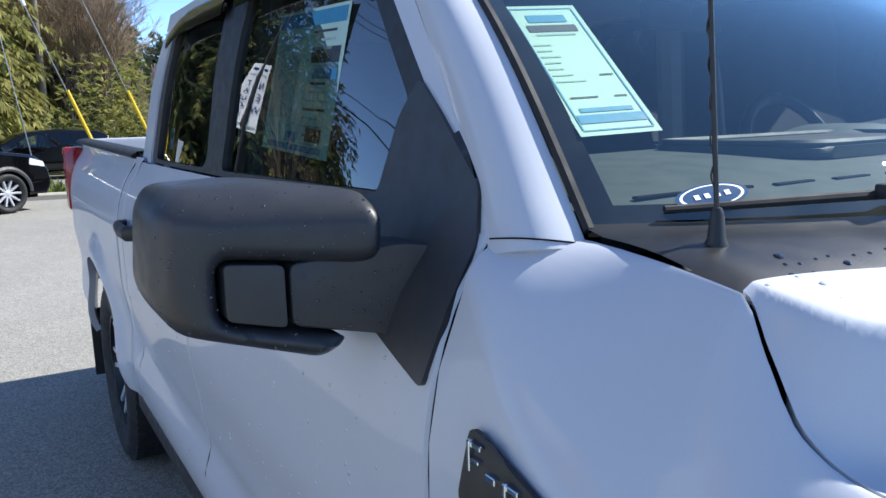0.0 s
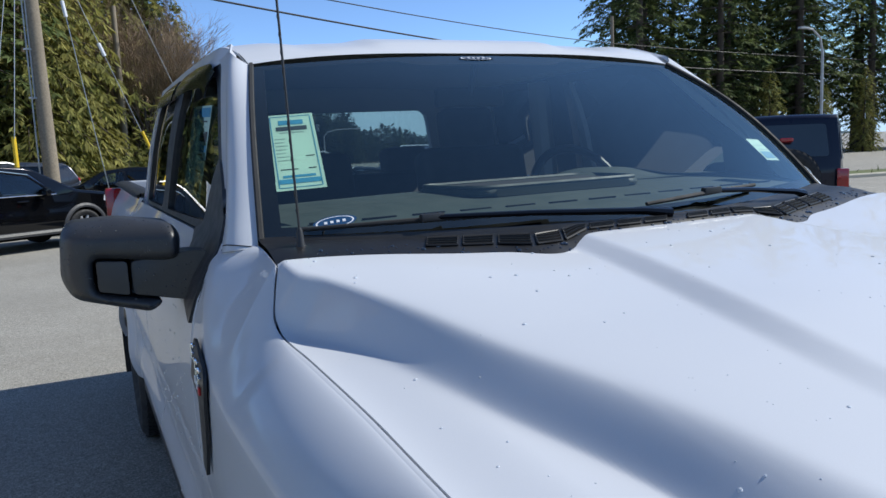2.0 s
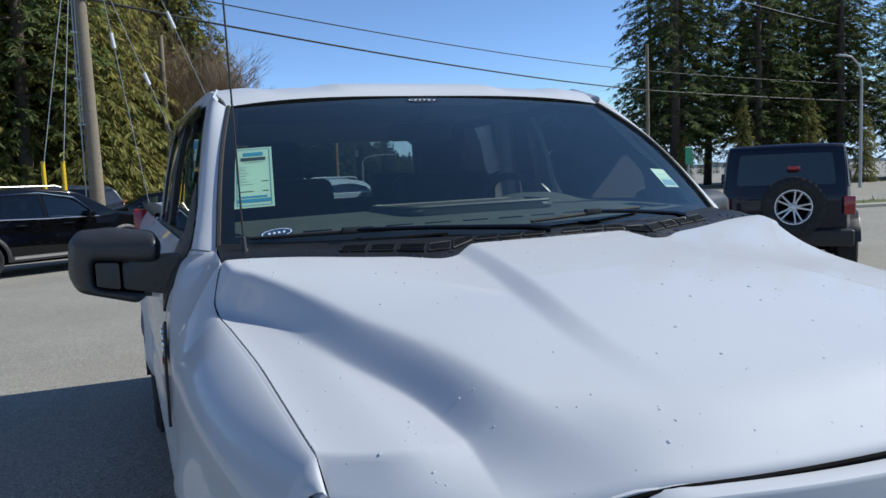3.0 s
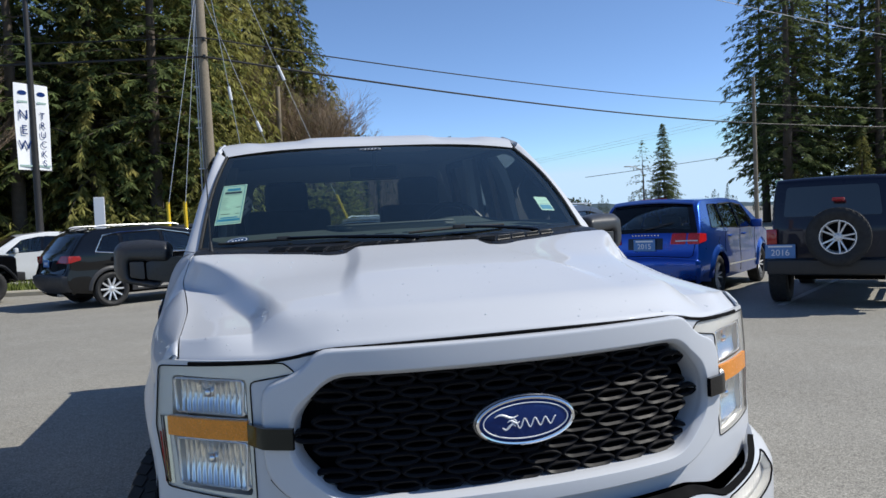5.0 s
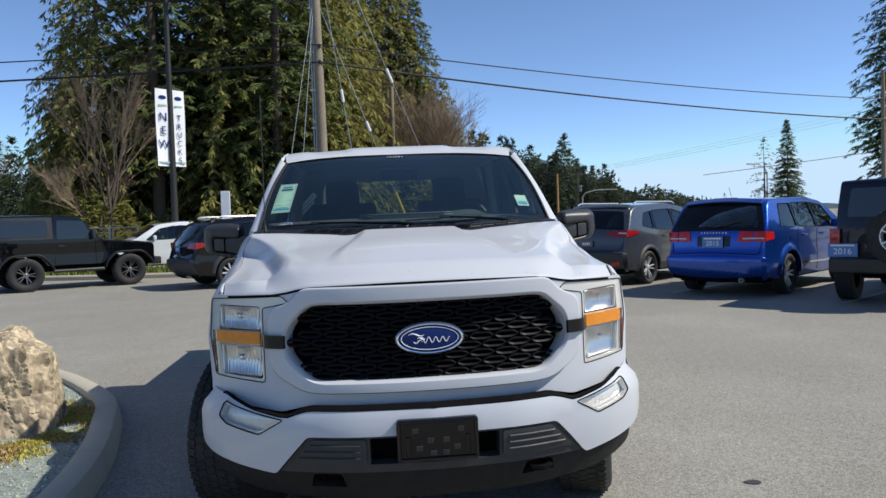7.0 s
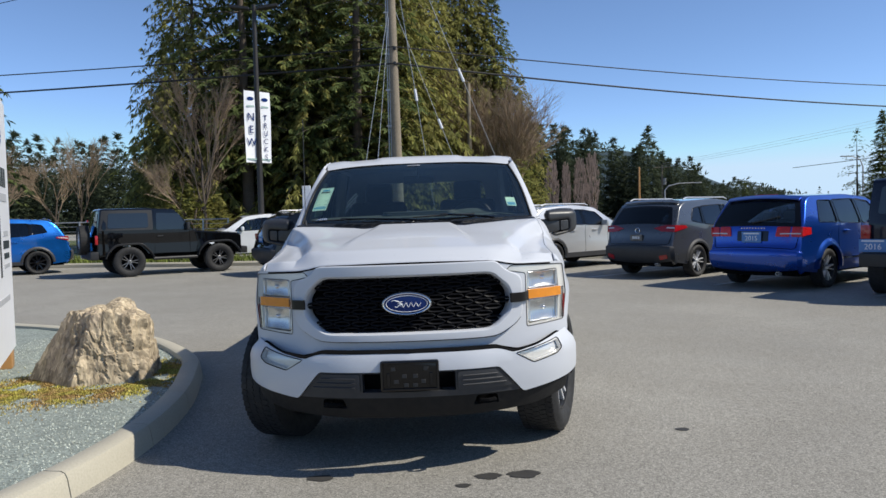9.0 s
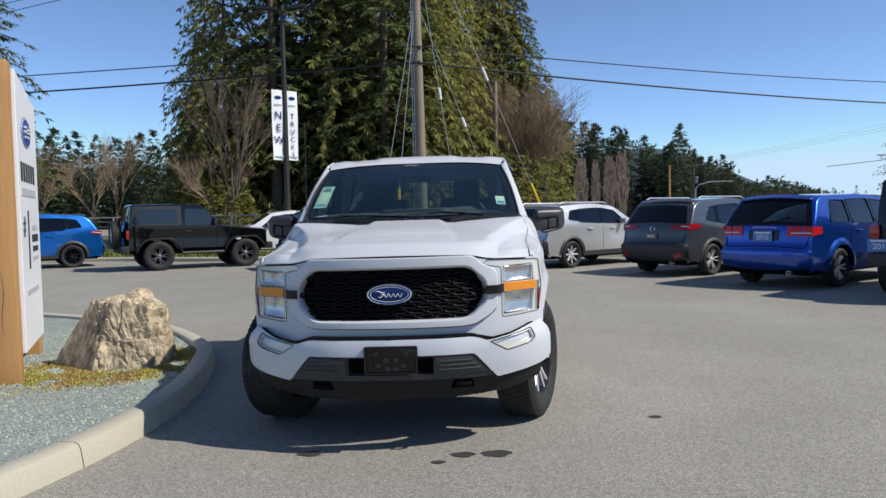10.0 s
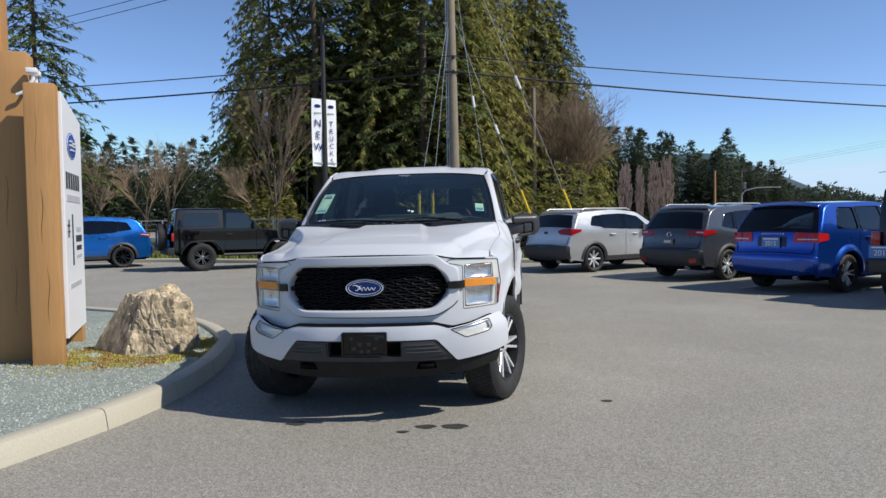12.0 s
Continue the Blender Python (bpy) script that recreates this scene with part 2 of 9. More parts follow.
def box(bm, c, s, bevel=0.0, seg=2, m=None):
    made = bmesh.ops.create_cube(bm, size=1.0)["verts"]
    for v in made:
        v.co = Vector((v.co.x * s[0], v.co.y * s[1], v.co.z * s[2])) + Vector(c)
    if bevel:
        es = list({e for v in made for e in v.link_edges})
        r = bmesh.ops.bevel(bm, geom=es, offset=bevel, segments=seg, profile=0.6, affect="EDGES")
        made = list({v for f in r["faces"] for v in f.verts} | {v for v in made if v.is_valid})
    if m is not None:
        for v in made:
            v.co = m @ v.co
    return made


def tube(bm, pts, r, n=10, caps=True):
    """A round tube along points; r is a number or a list."""
    pts = [Vector(p) for p in pts]
    rs = r if isinstance(r, (list, tuple)) else [r] * len(pts)
    rings = []
    ref = None
    for i, p in enumerate(pts):
        d = (pts[min(i + 1, len(pts) - 1)] - pts[max(i - 1, 0)]).normalized()
        if ref is None:
            ref = d.orthogonal().normalized()
        ref = (ref - d * ref.dot(d)).normalized()
        side = d.cross(ref)
        rings.append([bm.verts.new(p + (ref * math.cos(a) + side * math.sin(a)) * rs[i]) for a in [2 * math.pi * k / n for k in range(n)]])
    for a, b in zip(rings, rings[1:]):
        for k in range(n):
            bm.faces.new((a[k], a[(k + 1) % n], b[(k + 1) % n], b[k]))
    if caps:
        bm.faces.new(rings[0][::-1])
        bm.faces.new(rings[-1])


def lathe(bm, prof, n=32, m=None, closed=False):
    """Turns the profile (r, h) round the z axis; m places it."""
    m = m or Matrix.Identity(4)
    rings = [[bm.verts.new(m @ Vector((r * math.cos(2 * math.pi * k / n), r * math.sin(2 * math.pi * k / n), h))) for k in range(n)] for r, h in prof]
    pairs = list(zip(rings, rings[1:])) + ([(rings[-1], rings[0])] if closed else [])
    for a, b in pairs:
        for k in range(n):
            bm.faces.new((a[k], a[(k + 1) % n], b[(k + 1) % n], b[k]))
    return rings


def prism(bm, poly, frame_m, depth, bevel=0.0, seg=3):
    """A polygon (u, v) pushed out by depth along the third axis of frame_m."""
    lo = [bm.verts.new(frame_m @ Vector((u, v, 0))) for u, v in poly]
    hi = [bm.verts.new(frame_m @ Vector((u, v, depth))) for u, v in poly]
    n = len(poly)
    faces = [bm.faces.new(lo[::-1]), bm.faces.new(hi)]
    for k in range(n):
        faces.append(bm.faces.new((lo[k], lo[(k + 1) % n], hi[(k + 1) % n], hi[k])))
    if bevel:
        es = list({e for f in faces for e in f.edges})
        bmesh.ops.bevel(bm, geom=es, offset=bevel, segments=seg, profile=0.55, affect="EDGES", clamp_overlap=True)


def rounded(poly, r, n=4):
    """The polygon with its corners rounded by r."""
    out = []
    k = len(poly)
    for i in range(k):
        a, b, c = Vector(poly[i - 1]), Vector(poly[i]), Vector(poly[(i + 1) % k])
        da, dc = (a - b), (c - b)
        q = min(r, da.length * 0.45, dc.length * 0.45)
        p0, p1 = b + da.normalized() * q, b + dc.normalized() * q
        for j in range(n + 1):
            s = j / n
            out.append(tuple(p0 * (1 - s) ** 2 + b * 2 * s * (1 - s) + p1 * s ** 2))
    return out


def inside(p, poly):
    x, y = p
    c = False
    for i in range(len(poly)):
        (x1, y1), (x2, y2) = poly[i - 1], poly[i]
        if (y1 > y) != (y2 > y) and x < (x2 - x1) * (y - y1) / (y2 - y1) + x1:
            c = not c
    return c


def near_edge(p, poly, d):
    q = Vector(p)
    for i in range(len(poly)):
        a, b = Vector(poly[i - 1]), Vector(poly[i])
        ab = b - a
        s = 0 if ab.length < 1e-9 else max(0, min(1, (q - a).dot(ab) / ab.length_squared))
        if (a + ab * s - q).length < d:
            return True
    return False


def refine(poly, step):
    out = []
    for i in range(len(poly)):
        a, b = Vector(poly[i]), Vector(poly[(i + 1) % len(poly)])
        n = max(1, int((b - a).length / step))
        out += [tuple(a.lerp(b, k / n)) for k in range(n)]
    return out


def sheet(bm, outline, fn, step=0.06, holes=(), su=1.0):
    """A sheet with the given outline and holes in (u, v), laid on the surface fn(u, v)."""
    outline = refine(outline, step)
    holes = [refine(h, step) for h in holes]
    pts = [Vector(p) for p in outline]
    edges = [(i, (i + 1) % len(outline)) for i in range(len(outline))]
    for h in holes:
        k = len(pts)
        pts += [Vector(p) for p in h]
        edges += [(k + i, k + (i + 1) % len(h)) for i in range(len(h))]
    lo = [min(p[i] for p in outline) for i in (0, 1)]
    hi = [max(p[i] for p in outline) for i in (0, 1)]
    nu, nv = max(1, int((hi[0] - lo[0]) / step)), max(1, int((hi[1] - lo[1]) / step))
    for i in range(1, nu):
        for j in range(1, nv):
            p = (lo[0] + (hi[0] - lo[0]) * i / nu, lo[1] + (hi[1] - lo[1]) * j / nv)
            if inside(p, outline) and not any(inside(p, h) for h in holes) and not any(near_edge(p, q, step * 0.45) for q in [outline, *holes]):
                pts.append(Vector(p))
    vs, _, fs, _, _, _ = delaunay_2d_cdt(pts, edges, [], 0, 1e-7)
    made = {}
    for f in fs:
        c = sum((vs[i] for i in f), Vector((0, 0))) / len(f)
        if not inside(c, outline) or any(inside(c, h) for h in holes):
            continue
        for i in f:
            if i not in made:
                made[i] = bm.verts.new(fn(vs[i].x, vs[i].y))
        bm.faces.new([made[i] for i in f])


def mirrored(bm):
    """Adds the mirror image across x = 0."""
    geom = bm.verts[:] + bm.edges[:] + bm.faces[:]
    r = bmesh.ops.duplicate(bm, geom=geom)
    vs = [g for g in r["geom"] if isinstance(g, bmesh.types.BMVert)]
    for v in vs:
        v.co.x = -v.co.x
    bmesh.ops.reverse_faces(bm, faces=[g for g in r["geom"] if isinstance(g, bmesh.types.BMFace)])


def letters(text, size, mat, parent, m, name="lettering", depth=0.002, align="CENTER"):
    """Raised lettering in the built-in font, turned into a mesh."""
    cu = bpy.data.curves.new(name, "FONT")
    cu.body, cu.size, cu.extrude, cu.align_x, cu.align_y = text, size, depth, align, "CENTER"
    tmp = bpy.data.objects.new(name, cu)
    scene.collection.objects.link(tmp)
    dg = bpy.context.evaluated_depsgraph_get()
    me = bpy.data.meshes.new_from_object(tmp.evaluated_get(dg))
    bpy.data.objects.remove(tmp)
    me.transform(m)
    me.materials.clear()
    me.materials.append(mat)
    ob = new(name, me)
    if parent is not None:
        ob.parent = parent
    return ob

# ---- ground ----
ASPHALT = material("worn_asphalt", (0.345, 0.328, 0.288), rough=0.9, vary=0.18, scale=0.8, second=(0.395, 0.378, 0.334), fine=0.5, fine_scale=150, bump=1.0, bump_scale=190, spec=0.3, specks=((170, 0.40), (75, 0.18)))
CONCRETE = material("kerb_concrete", (0.49, 0.455, 0.365), rough=0.85, vary=0.2, scale=3, fine=0.2, fine_scale=80, bump=0.4, bump_scale=60)
GRAVEL = material("grey_green_gravel", (0.33, 0.375, 0.335), rough=0.9, vary=0.25, scale=4, second=(0.25, 0.29, 0.265), fine=0.5, fine_scale=110, bump=0.8, bump_scale=80, specks=((70, 0.35),))
GRASS = material("spring_grass", (0.10, 0.13, 0.03), rough=0.9, vary=0.4, scale=1.5, second=(0.16, 0.15, 0.05), fine=0.4, fine_scale=40, bump=0.6, bump_scale=30)

bm = bmesh.new()
grid(bm, lambda x, y: Vector((x, y, 0)), [-1800, -400, -60, -20, 20, 60, 400, 1800], [-1800, -400, -40, 0, 40, 80, 400, 1800])
tagged(part("ground", bm, ASPHALT, smooth=False), "worn grey asphalt car lot", "ground", kind="structure")

# kerbed island: the foot of the kerb as a smooth closed line
ISLE = [(-2.85, -4.6), (-2.20, -2.95), (-1.865, -1.70), (-1.745, -0.75), (-1.80, 0.2), (-2.00, 1.15), (-2.36, 2.15), (-3.35, 3.45), (-4.7, 4.3), (-6.1, 4.95), (-9.0, 6.2), (-12.0, 7.0), (-14.0, 4.0), (-12.0, -3.0), (-6.0, -6.0)]


def closed_curve(pts, n):
    out = []
    k = len(pts)
    for i in range(k):
        p = [Vector(pts[(i + d) % k]) for d in (-1, 0, 1, 2)]
        for j in range(n):
            s = j / n
            out.append(0.5 * (2 * p[1] + (p[2] - p[0]) * s + (2 * p[0] - 5 * p[1] + 4 * p[2] - p[3]) * s * s + (3 * p[1] - p[0] - 3 * p[2] + p[3]) * s ** 3))
    return out


foot = closed_curve(ISLE, 8)
KERB_H = 0.15


def inward(i, d):
    k = len(foot)
    t = (foot[(i + 1) % k] - foot[i - 1]).normalized()
    return foot[i] + Vector((-t.y, t.x)) * d


island = thing("kerbed_island", "raised island with concrete kerb round grey gravel", "island", kind="structure")
PROFILE = [(-0.005, -0.02), (0.0, 0.02), (0.015, 0.11), (0.03, 0.14), (0.055, 0.15), (0.16, 0.15), (0.175, 0.14), (0.18, 0.08)]
bounds = [0, 5, 9, 13, 19, 26, 34, 44, 56, 72, 96, len(foot)]
bounds[3] = min(range(len(foot)), key=lambda i: (foot[i] - Vector((-1.835, -1.50))).length)
bounds = sorted(b for b in set(bounds) if b in (0, len(foot), bounds[3]) or (foot[b % len(foot)] - foot[bounds[3]]).length > 0.9)
for a, b in zip(bounds, bounds[1:]):
    bm = bmesh.new()
    rows = []
    idx = list(range(a, b + 1))
    for q, i in enumerate(idx):
        ii = i % len(foot)
        t = (foot[(ii + 1) % len(foot)] - foot[ii - 1]).normalized()
        pull = 0.004 * (1 if q == 0 else -1 if q == len(idx) - 1 else 0)
        rows.append([bm.verts.new(Vector((*(inward(ii, d) + t * pull), h))) for d, h in PROFILE])
    for r0, r1 in zip(rows, rows[1:]):
        for j in range(len(PROFILE) - 1):
            bm.faces.new((r0[j], r1[j], r1[j + 1], r0[j + 1]))
    bm.faces.new(rows[0])
    bm.faces.new(rows[-1][::-1])
    part("kerb_stone", bm, CONCRETE, island)
bm = bmesh.new()
BED = [tuple(inward(i, 0.172)) for i in range(len(foot))]
sheet(bm, BED, lambda x, y: Vector((x, y, 0.105 + 0.03 * noise.noise((x * 0.9, y * 0.9, 0)) + 0.008 * noise.noise((x * 9, y * 9, 3)))), step=0.45)
part("gravel_bed", bm, GRAVEL, island, "grey green fine gravel")

# ---- pickup truck ----
AXLE_F, AXLE_R, HUB_Z, ARCH = -0.29, 3.40, 0.40, 0.495
truck = thing("pickup_truck", "pearl white crew cab pickup truck parked on asphalt", "pickup truck")
truck.matrix_basis = STANCE
GROUND_AT = lambda x: -0.075 - 0.01134 * x

side_profile = keyed((0.30, 0.90), (0.42, 0.985), (0.55, 1.012), (0.72, 1.0), (0.92, 1.022), (1.08, 1.022), (1.18, 1.008), (1.28, 0.972), (1.345, 0.93), (1.45, 0.92))


def arch_swell(y, z):
    out = 0.0
    for ay in (AXLE_F, AXLE_R):
        r = math.hypot(y - ay, z - HUB_Z)
        out += 0.032 * math.exp(-((max(r, ARCH) - ARCH) / 0.075) ** 2) * smoothstep(0.25, 0.5, z)
    return out


def side_x(y, z):
    front = max(0.0, (0.1 - y) / 0.95)
    rear = max(0.0, (y - 3.6) / 1.1)
    return side_profile(z) * (1 - 0.095 * front ** 2 - 0.02 * rear ** 2) + arch_swell(y, z)


def arch_low(y, base):
    for ay in (AXLE_F, AXLE_R):
        if abs(y - ay) < ARCH:
            return max(base, HUB_Z + math.sqrt(ARCH ** 2 - (y - ay) ** 2))
    return base


def plan_y(x):
    return -1.15 + 0.25 * x * x + 0.2 * x ** 4


seam_x = keyed((-0.95, 0.868), (-0.80, 0.872), (-0.40, 0.876), (-0.12, 0.897), (0.0, 0.910), (0.04, 0.915), (0.08, 0.902), (0.12, 0.886), (0.36, 0.875))
seam_z = keyed((-0.98, 1.122), (-0.86, 1.128), (-0.76, 1.133), (-0.60, 1.145), (-0.40, 1.163), (-0.10, 1.203), (0.0, 1.216), (0.035, 1.235), (0.08, 1.285), (0.12, 1.330), (0.36, 1.345))
hood_mid = keyed((-1.13, 1.188), (-0.98, 1.207), (-0.80, 1.232), (-0.40, 1.280), (0.06, 1.335), (0.40, 1.36))
shoulder_in = keyed((-1.1, 0.44), (-0.98, 0.53), (-0.89, 0.565), (-0.67, 0.600), (-0.4, 0.675), (-0.2, 0.735), (0.0, 0.836), (0.05, 0.872), (0.12, 0.88))
shoulder_out = keyed((-1.1, 0.64), (-0.96, 0.672), (-0.74, 0.675), (-0.4, 0.742), (-0.2, 0.792), (0.0, 0.876), (0.035, 0.906), (0.12, 0.93))


def hood_base(x, y):
    """The hood's height: plateau, shoulder slope, apron to the seam, and a raised middle."""
    a = abs(x)
    zc, zs = hood_mid(y), seam_z(y)
    w = seam_x(y)
    edge = zs + 0.014 * smoothstep(w, w - 0.13, a)
    plate = zc - 0.032 * (a / 0.66) ** 2 * smoothstep(0.2, -0.4, y) - 0.014 * smoothstep(0.72, 0.30, a) * smoothstep(-0.6, 0.0, y)
    so = min(shoulder_out(y), w - 0.001)
    t = min(1.0, max(0.0, (so - a) / max(0.012, so - shoulder_in(y))))
    crisp = smoothstep(-0.9, -0.25, y)
    q = (so - a) / max(0.012, so - shoulder_in(y))
    k = (1 - crisp) * math.sin(t * math.pi / 2) ** 1.15 + crisp * (0.5 + 0.5 * (math.sqrt(q * q + 0.03) - math.sqrt((q - 1) ** 2 + 0.03)))
    z = edge * (1 - k) + plate * k
    fade = smoothstep(-1.05, -0.35, y)
    inner = 0.40 - 0.12 * smoothstep(-0.9, 0.05, y)
    z += 0.019 * fade * min(1.0, max(0.0, (inner + 0.015 - a) / 0.048))
    return z, k


def hood_z(x, y):
    """The hood with its front edge rolled down to the lamps and the grille surround."""
    a = abs(x)
    z, k = hood_base(x, y)
    d = y - hood_front(x)
    side = smoothstep(0.46, 0.70, a)
    soft = (1 - smoothstep(-0.02, 0.15, d)) ** 1.6
    crisp_edge = max(0.0, min(1.0, 1 - d / (0.16 - 0.098 * smoothstep(0.56, 0.80, a))))
    drop = 0.046 + 0.008 * k
    if side > 0:
        meet = 1.104 - 0.045 * max(0.0, a - 0.6)
        drop_side = max(0.006, hood_base(x, hood_front(x))[0] - meet)
        return z - drop * soft * (1 - side) - drop_side * crisp_edge * side
    return z - drop * soft


def hood_front(x):
    a = abs(x)
    return plan_y(a) + 0.026


def hood_rear(x):
    a = abs(x)
    return 0.025 + 0.095 * smoothstep(0.45, 0.88, a) - 0.055 * math.exp(-((a - 0.35) / 0.07) ** 2)


def hood_point(u, v):
    x = u * 0.88
    for _ in range(4):
        y = hood_front(x) + (hood_rear(x) - hood_front(x)) * max(v, 0)
        x = u * (seam_x(y) - 0.0015)
    if v < 0:
        k = -v
        z0 = hood_z(x, hood_front(x))
        return Vector((x, hood_front(x) - 0.012 * math.sin(k * 1.57), z0 - 0.016 * k))
    return Vector((x, y, hood_z(x, y)))


us = steps(-1, -0.72, 60) + steps(-0.72, 0.72, 120)[1:-1] + steps(0.72, 1, 60)
bm = bmesh.new()
grid(bm, hood_point, us, [-1.0, -0.6, -0.3, 0, 0.006, 0.015, 0.03] + steps(0.05, 1, 104))
thicken(bm, -0.022)
part("hood", bm, PAINT, truck, "pearl white hood with raised middle and water drops")
bm = bmesh.new()
tube(bm, [hood_point(u, -1.0) + Vector((0, -0.006, 0.002)) for u in steps(-0.97, 0.97, 90)], 0.0050, 6)
part("hood_shut_line", bm, UNDER_AND_SHADE, truck, "black shut line")

SIDES = (-1, 1)
for s in SIDES:
    # fender: side wall and rounded shoulder up to the hood seam
    ys = [-0.826, -0.815, -0.80, -0.79, -0.775, -0.76, -0.74, -0.70] + [AXLE_F + ARCH * math.cos(math.pi * (1 - k / 26)) for k in range(1, 27)] + steps(0.23, 0.425, 5)
    ys = sorted(set(round(y, 4) for y in ys + steps(-0.04, 0.16, 14) if -0.83 <= y <= 0.425))

    def fender_point(y, v):
        p = fender_skin(max(y, -0.775), min(v, 1)) if v <= 1 else fender_skin(y, v)
        p.y = max(p.y, plan_y(abs(p.x)) + 0.012, -0.775 if v <= 1 else -1)
        if y < -0.775:
            p.z -= 0.036 * min(1.0, (-0.775 - y) / 0.048) * max(0.0, v - 1)
        return p

    def fender_skin(y, v):
        ztop = keyed((-0.8, 1.02), (-0.5, 1.045), (-0.3, 1.06), (-0.1, 1.08), (0.0, 1.09), (0.12, 1.105), (0.28, 1.17), (0.43, 1.29))(y)
        if v <= 1:
            z = arch_low(y, 0.43) + (ztop - arch_low(y, 0.43)) * v
            return Vector((s * side_x(y, z), y, z))
        ye = min(y, 0.30)
        xs, zs = seam_x(ye) + 0.0025, seam_z(ye)
        if y > 0.12:
            q = smoothstep(0.12, 0.425, y)
            xs, zs = xs * (1 - q) + 0.875 * q, zs * (1 - q) + 1.349 * q
        xo = side_x(y, ztop)
        ledge = 0.007 * smoothstep(0.10, -0.08, y) * (1 - 0.35 * smoothstep(-0.45, -0.8, y))
        xc, zc = xs + ledge, zs - 0.24 * ledge
        if v > 1.8:
            k = (v - 1.8) / 0.2
            return Vector((s * (xc + (xs - xc) * k), y, zc + (zs - zc) * k + 0.05 * ledge * math.sin(math.pi * k)))
        k = (v - 1) / 0.8 * math.pi / 2
        ex = 1.42 + 0.38 * smoothstep(-0.15, 0.10, y) * smoothstep(0.40, 0.22, y) - 0.32 * smoothstep(0.15, 0.42, y)
        return Vector((s * (xc + (xo - xc) * max(0.0, math.cos(k)) ** ex), y, ztop + (zc - ztop) * math.sin(k) ** ex))
    bm = bmesh.new()
    grid(bm, fender_point, ys, steps(0, 1, 10) + [1 + 0.8 * k / 14 for k in range(1, 14)] + [1.79, 1.8, 1.81, 1.85, 1.9, 1.95, 2.0])
    thicken(bm, -0.018 * 1)
    part("fender", bm, PAINT, truck)

    # doors, cab corner and bed side below the belt
    def lower(name, y0, y1, ztop, label="", cols=24, zlow=0.43):
        ya = [y0, y0 + 0.006] + steps(y0 + 0.02, y1 - 0.02, cols) + [y1 - 0.006, y1]
        if y0 < AXLE_R < y1:
            ya = [y0, y0 + 0.006] + steps(y0 + 0.02, AXLE_R - ARCH - 0.01, 5) + [AXLE_R + ARCH * math.cos(math.pi * (1 - k / 30)) for k in range(0, 31)] + steps(AXLE_R + ARCH + 0.01, y1, 8)
        bm = bmesh.new()

        def fn(y, v):
            z0 = arch_low(y, zlow)
            z = z0 + (ztop(y) - z0) * v
            edge = 0.006 if (y == y0 or y == y1) else 0.0
            crease = -0.018 * math.exp(-((z - 0.60 - 0.03 * (y - 0.4)) / 0.05) ** 2) * (0.4 < y < 2.7)
            return Vector((s * (side_x(y, z) - edge + crease), y, z))
        grid(bm, fn, ya, steps(0, 1, 30))
        thicken(bm, -0.03)
        return part(name, bm, PAINT, truck, label)
    lower("front_door_panel", 0.431, 1.655, lambda y: 1.345)
    lower("rear_door_panel", 1.661, 2.60, lambda y: 1.345)
    lower("cab_corner", 2.606, 2.72, lambda y: 1.36, cols=4)
    lower("bed_side", 2.745, 4.62, lambda y: 1.352 + 0.012 * (y - 2.7))
    # Thin black tubes added to draw the panel gaps dark.
    for gy, gz in ((0.428, 1.335), (1.658, 1.345), (2.603, 1.35), (2.733, 1.38)):
        bm = bmesh.new()
        tube(bm, [(s * (side_x(gy, z) - 0.0062 - 0.018 * math.exp(-((z - 0.60 - 0.03 * (gy - 0.4)) / 0.05) ** 2)), gy, z) for z in steps(0.45, gz, 24)], 0.0045, 6)
        part("door_seal", bm, UNDER_AND_SHADE, truck, "black line added to darken the panel gap")
    # bed rail cap
    bm = bmesh.new()
    grid(bm, lambda y, k: Vector((s * (0.945 - 0.06 * math.cos(k) * -1 - 0.06), y, 1.359 + 0.012 * (y - 2.7) + 0.022 * math.sin(k))), steps(2.745, 4.62, 20), steps(0, math.pi, 8))
    part("bed_rail_cap", bm, BLACK_PLASTIC, truck, "black plastic rail cap")
    # rocker
    bm = bmesh.new()
    box(bm, (s * 0.955, 1.55, 0.40), (0.07, 2.6, 0.10), 0.02)
    part("rocker", bm, BLACK_PLASTIC, truck)
    # rear tail lamp and mud flap
    bm = bmesh.new()
    box(bm, (s * 0.965, 4.585, 1.18), (0.11, 0.10, 0.36), 0.02)
    part("tail_lamp", bm, RED_LENS, truck, "red tail lamp")
    bm = bmesh.new()
    box(bm, (s * 0.90, 3.96, 0.36), (0.26, 0.012, 0.36), 0.004)
    part("mud_flap", bm, RUBBER, truck)
    # door handles
    for hy in (1.42, 2.42):
        bm = bmesh.new()
        x0 = side_x(hy, 1.13)
        tube(bm, [(s * (x0 - 0.01), hy - 0.11, 1.13), (s * (x0 + 0.028), hy - 0.08, 1.13), (s * (x0 + 0.034), hy, 1.132), (s * (x0 + 0.028), hy + 0.08, 1.132), (s * (x0 - 0.01), hy + 0.11, 1.13)], 0.017, 10)
        for v in bm.verts:
            v.co.z = 1.13 + (v.co.z - 1.13) * 1.5
        part("door_handle", bm, BLACK_PLASTIC, truck, "black door handle")

# greenhouse sides
green_base = keyed((1.30, 0.945), (1.36, 0.925), (1.60, 0.878), (1.80, 0.818), (1.86, 0.775), (1.90, 0.70))


def green_x(y, z):
    return green_base(z) - 0.055 * smoothstep(1.4, 0.4, y) * max(0, (z - 1.335) / 0.5) - 0.02 * smoothstep(2.2, 2.7, y)


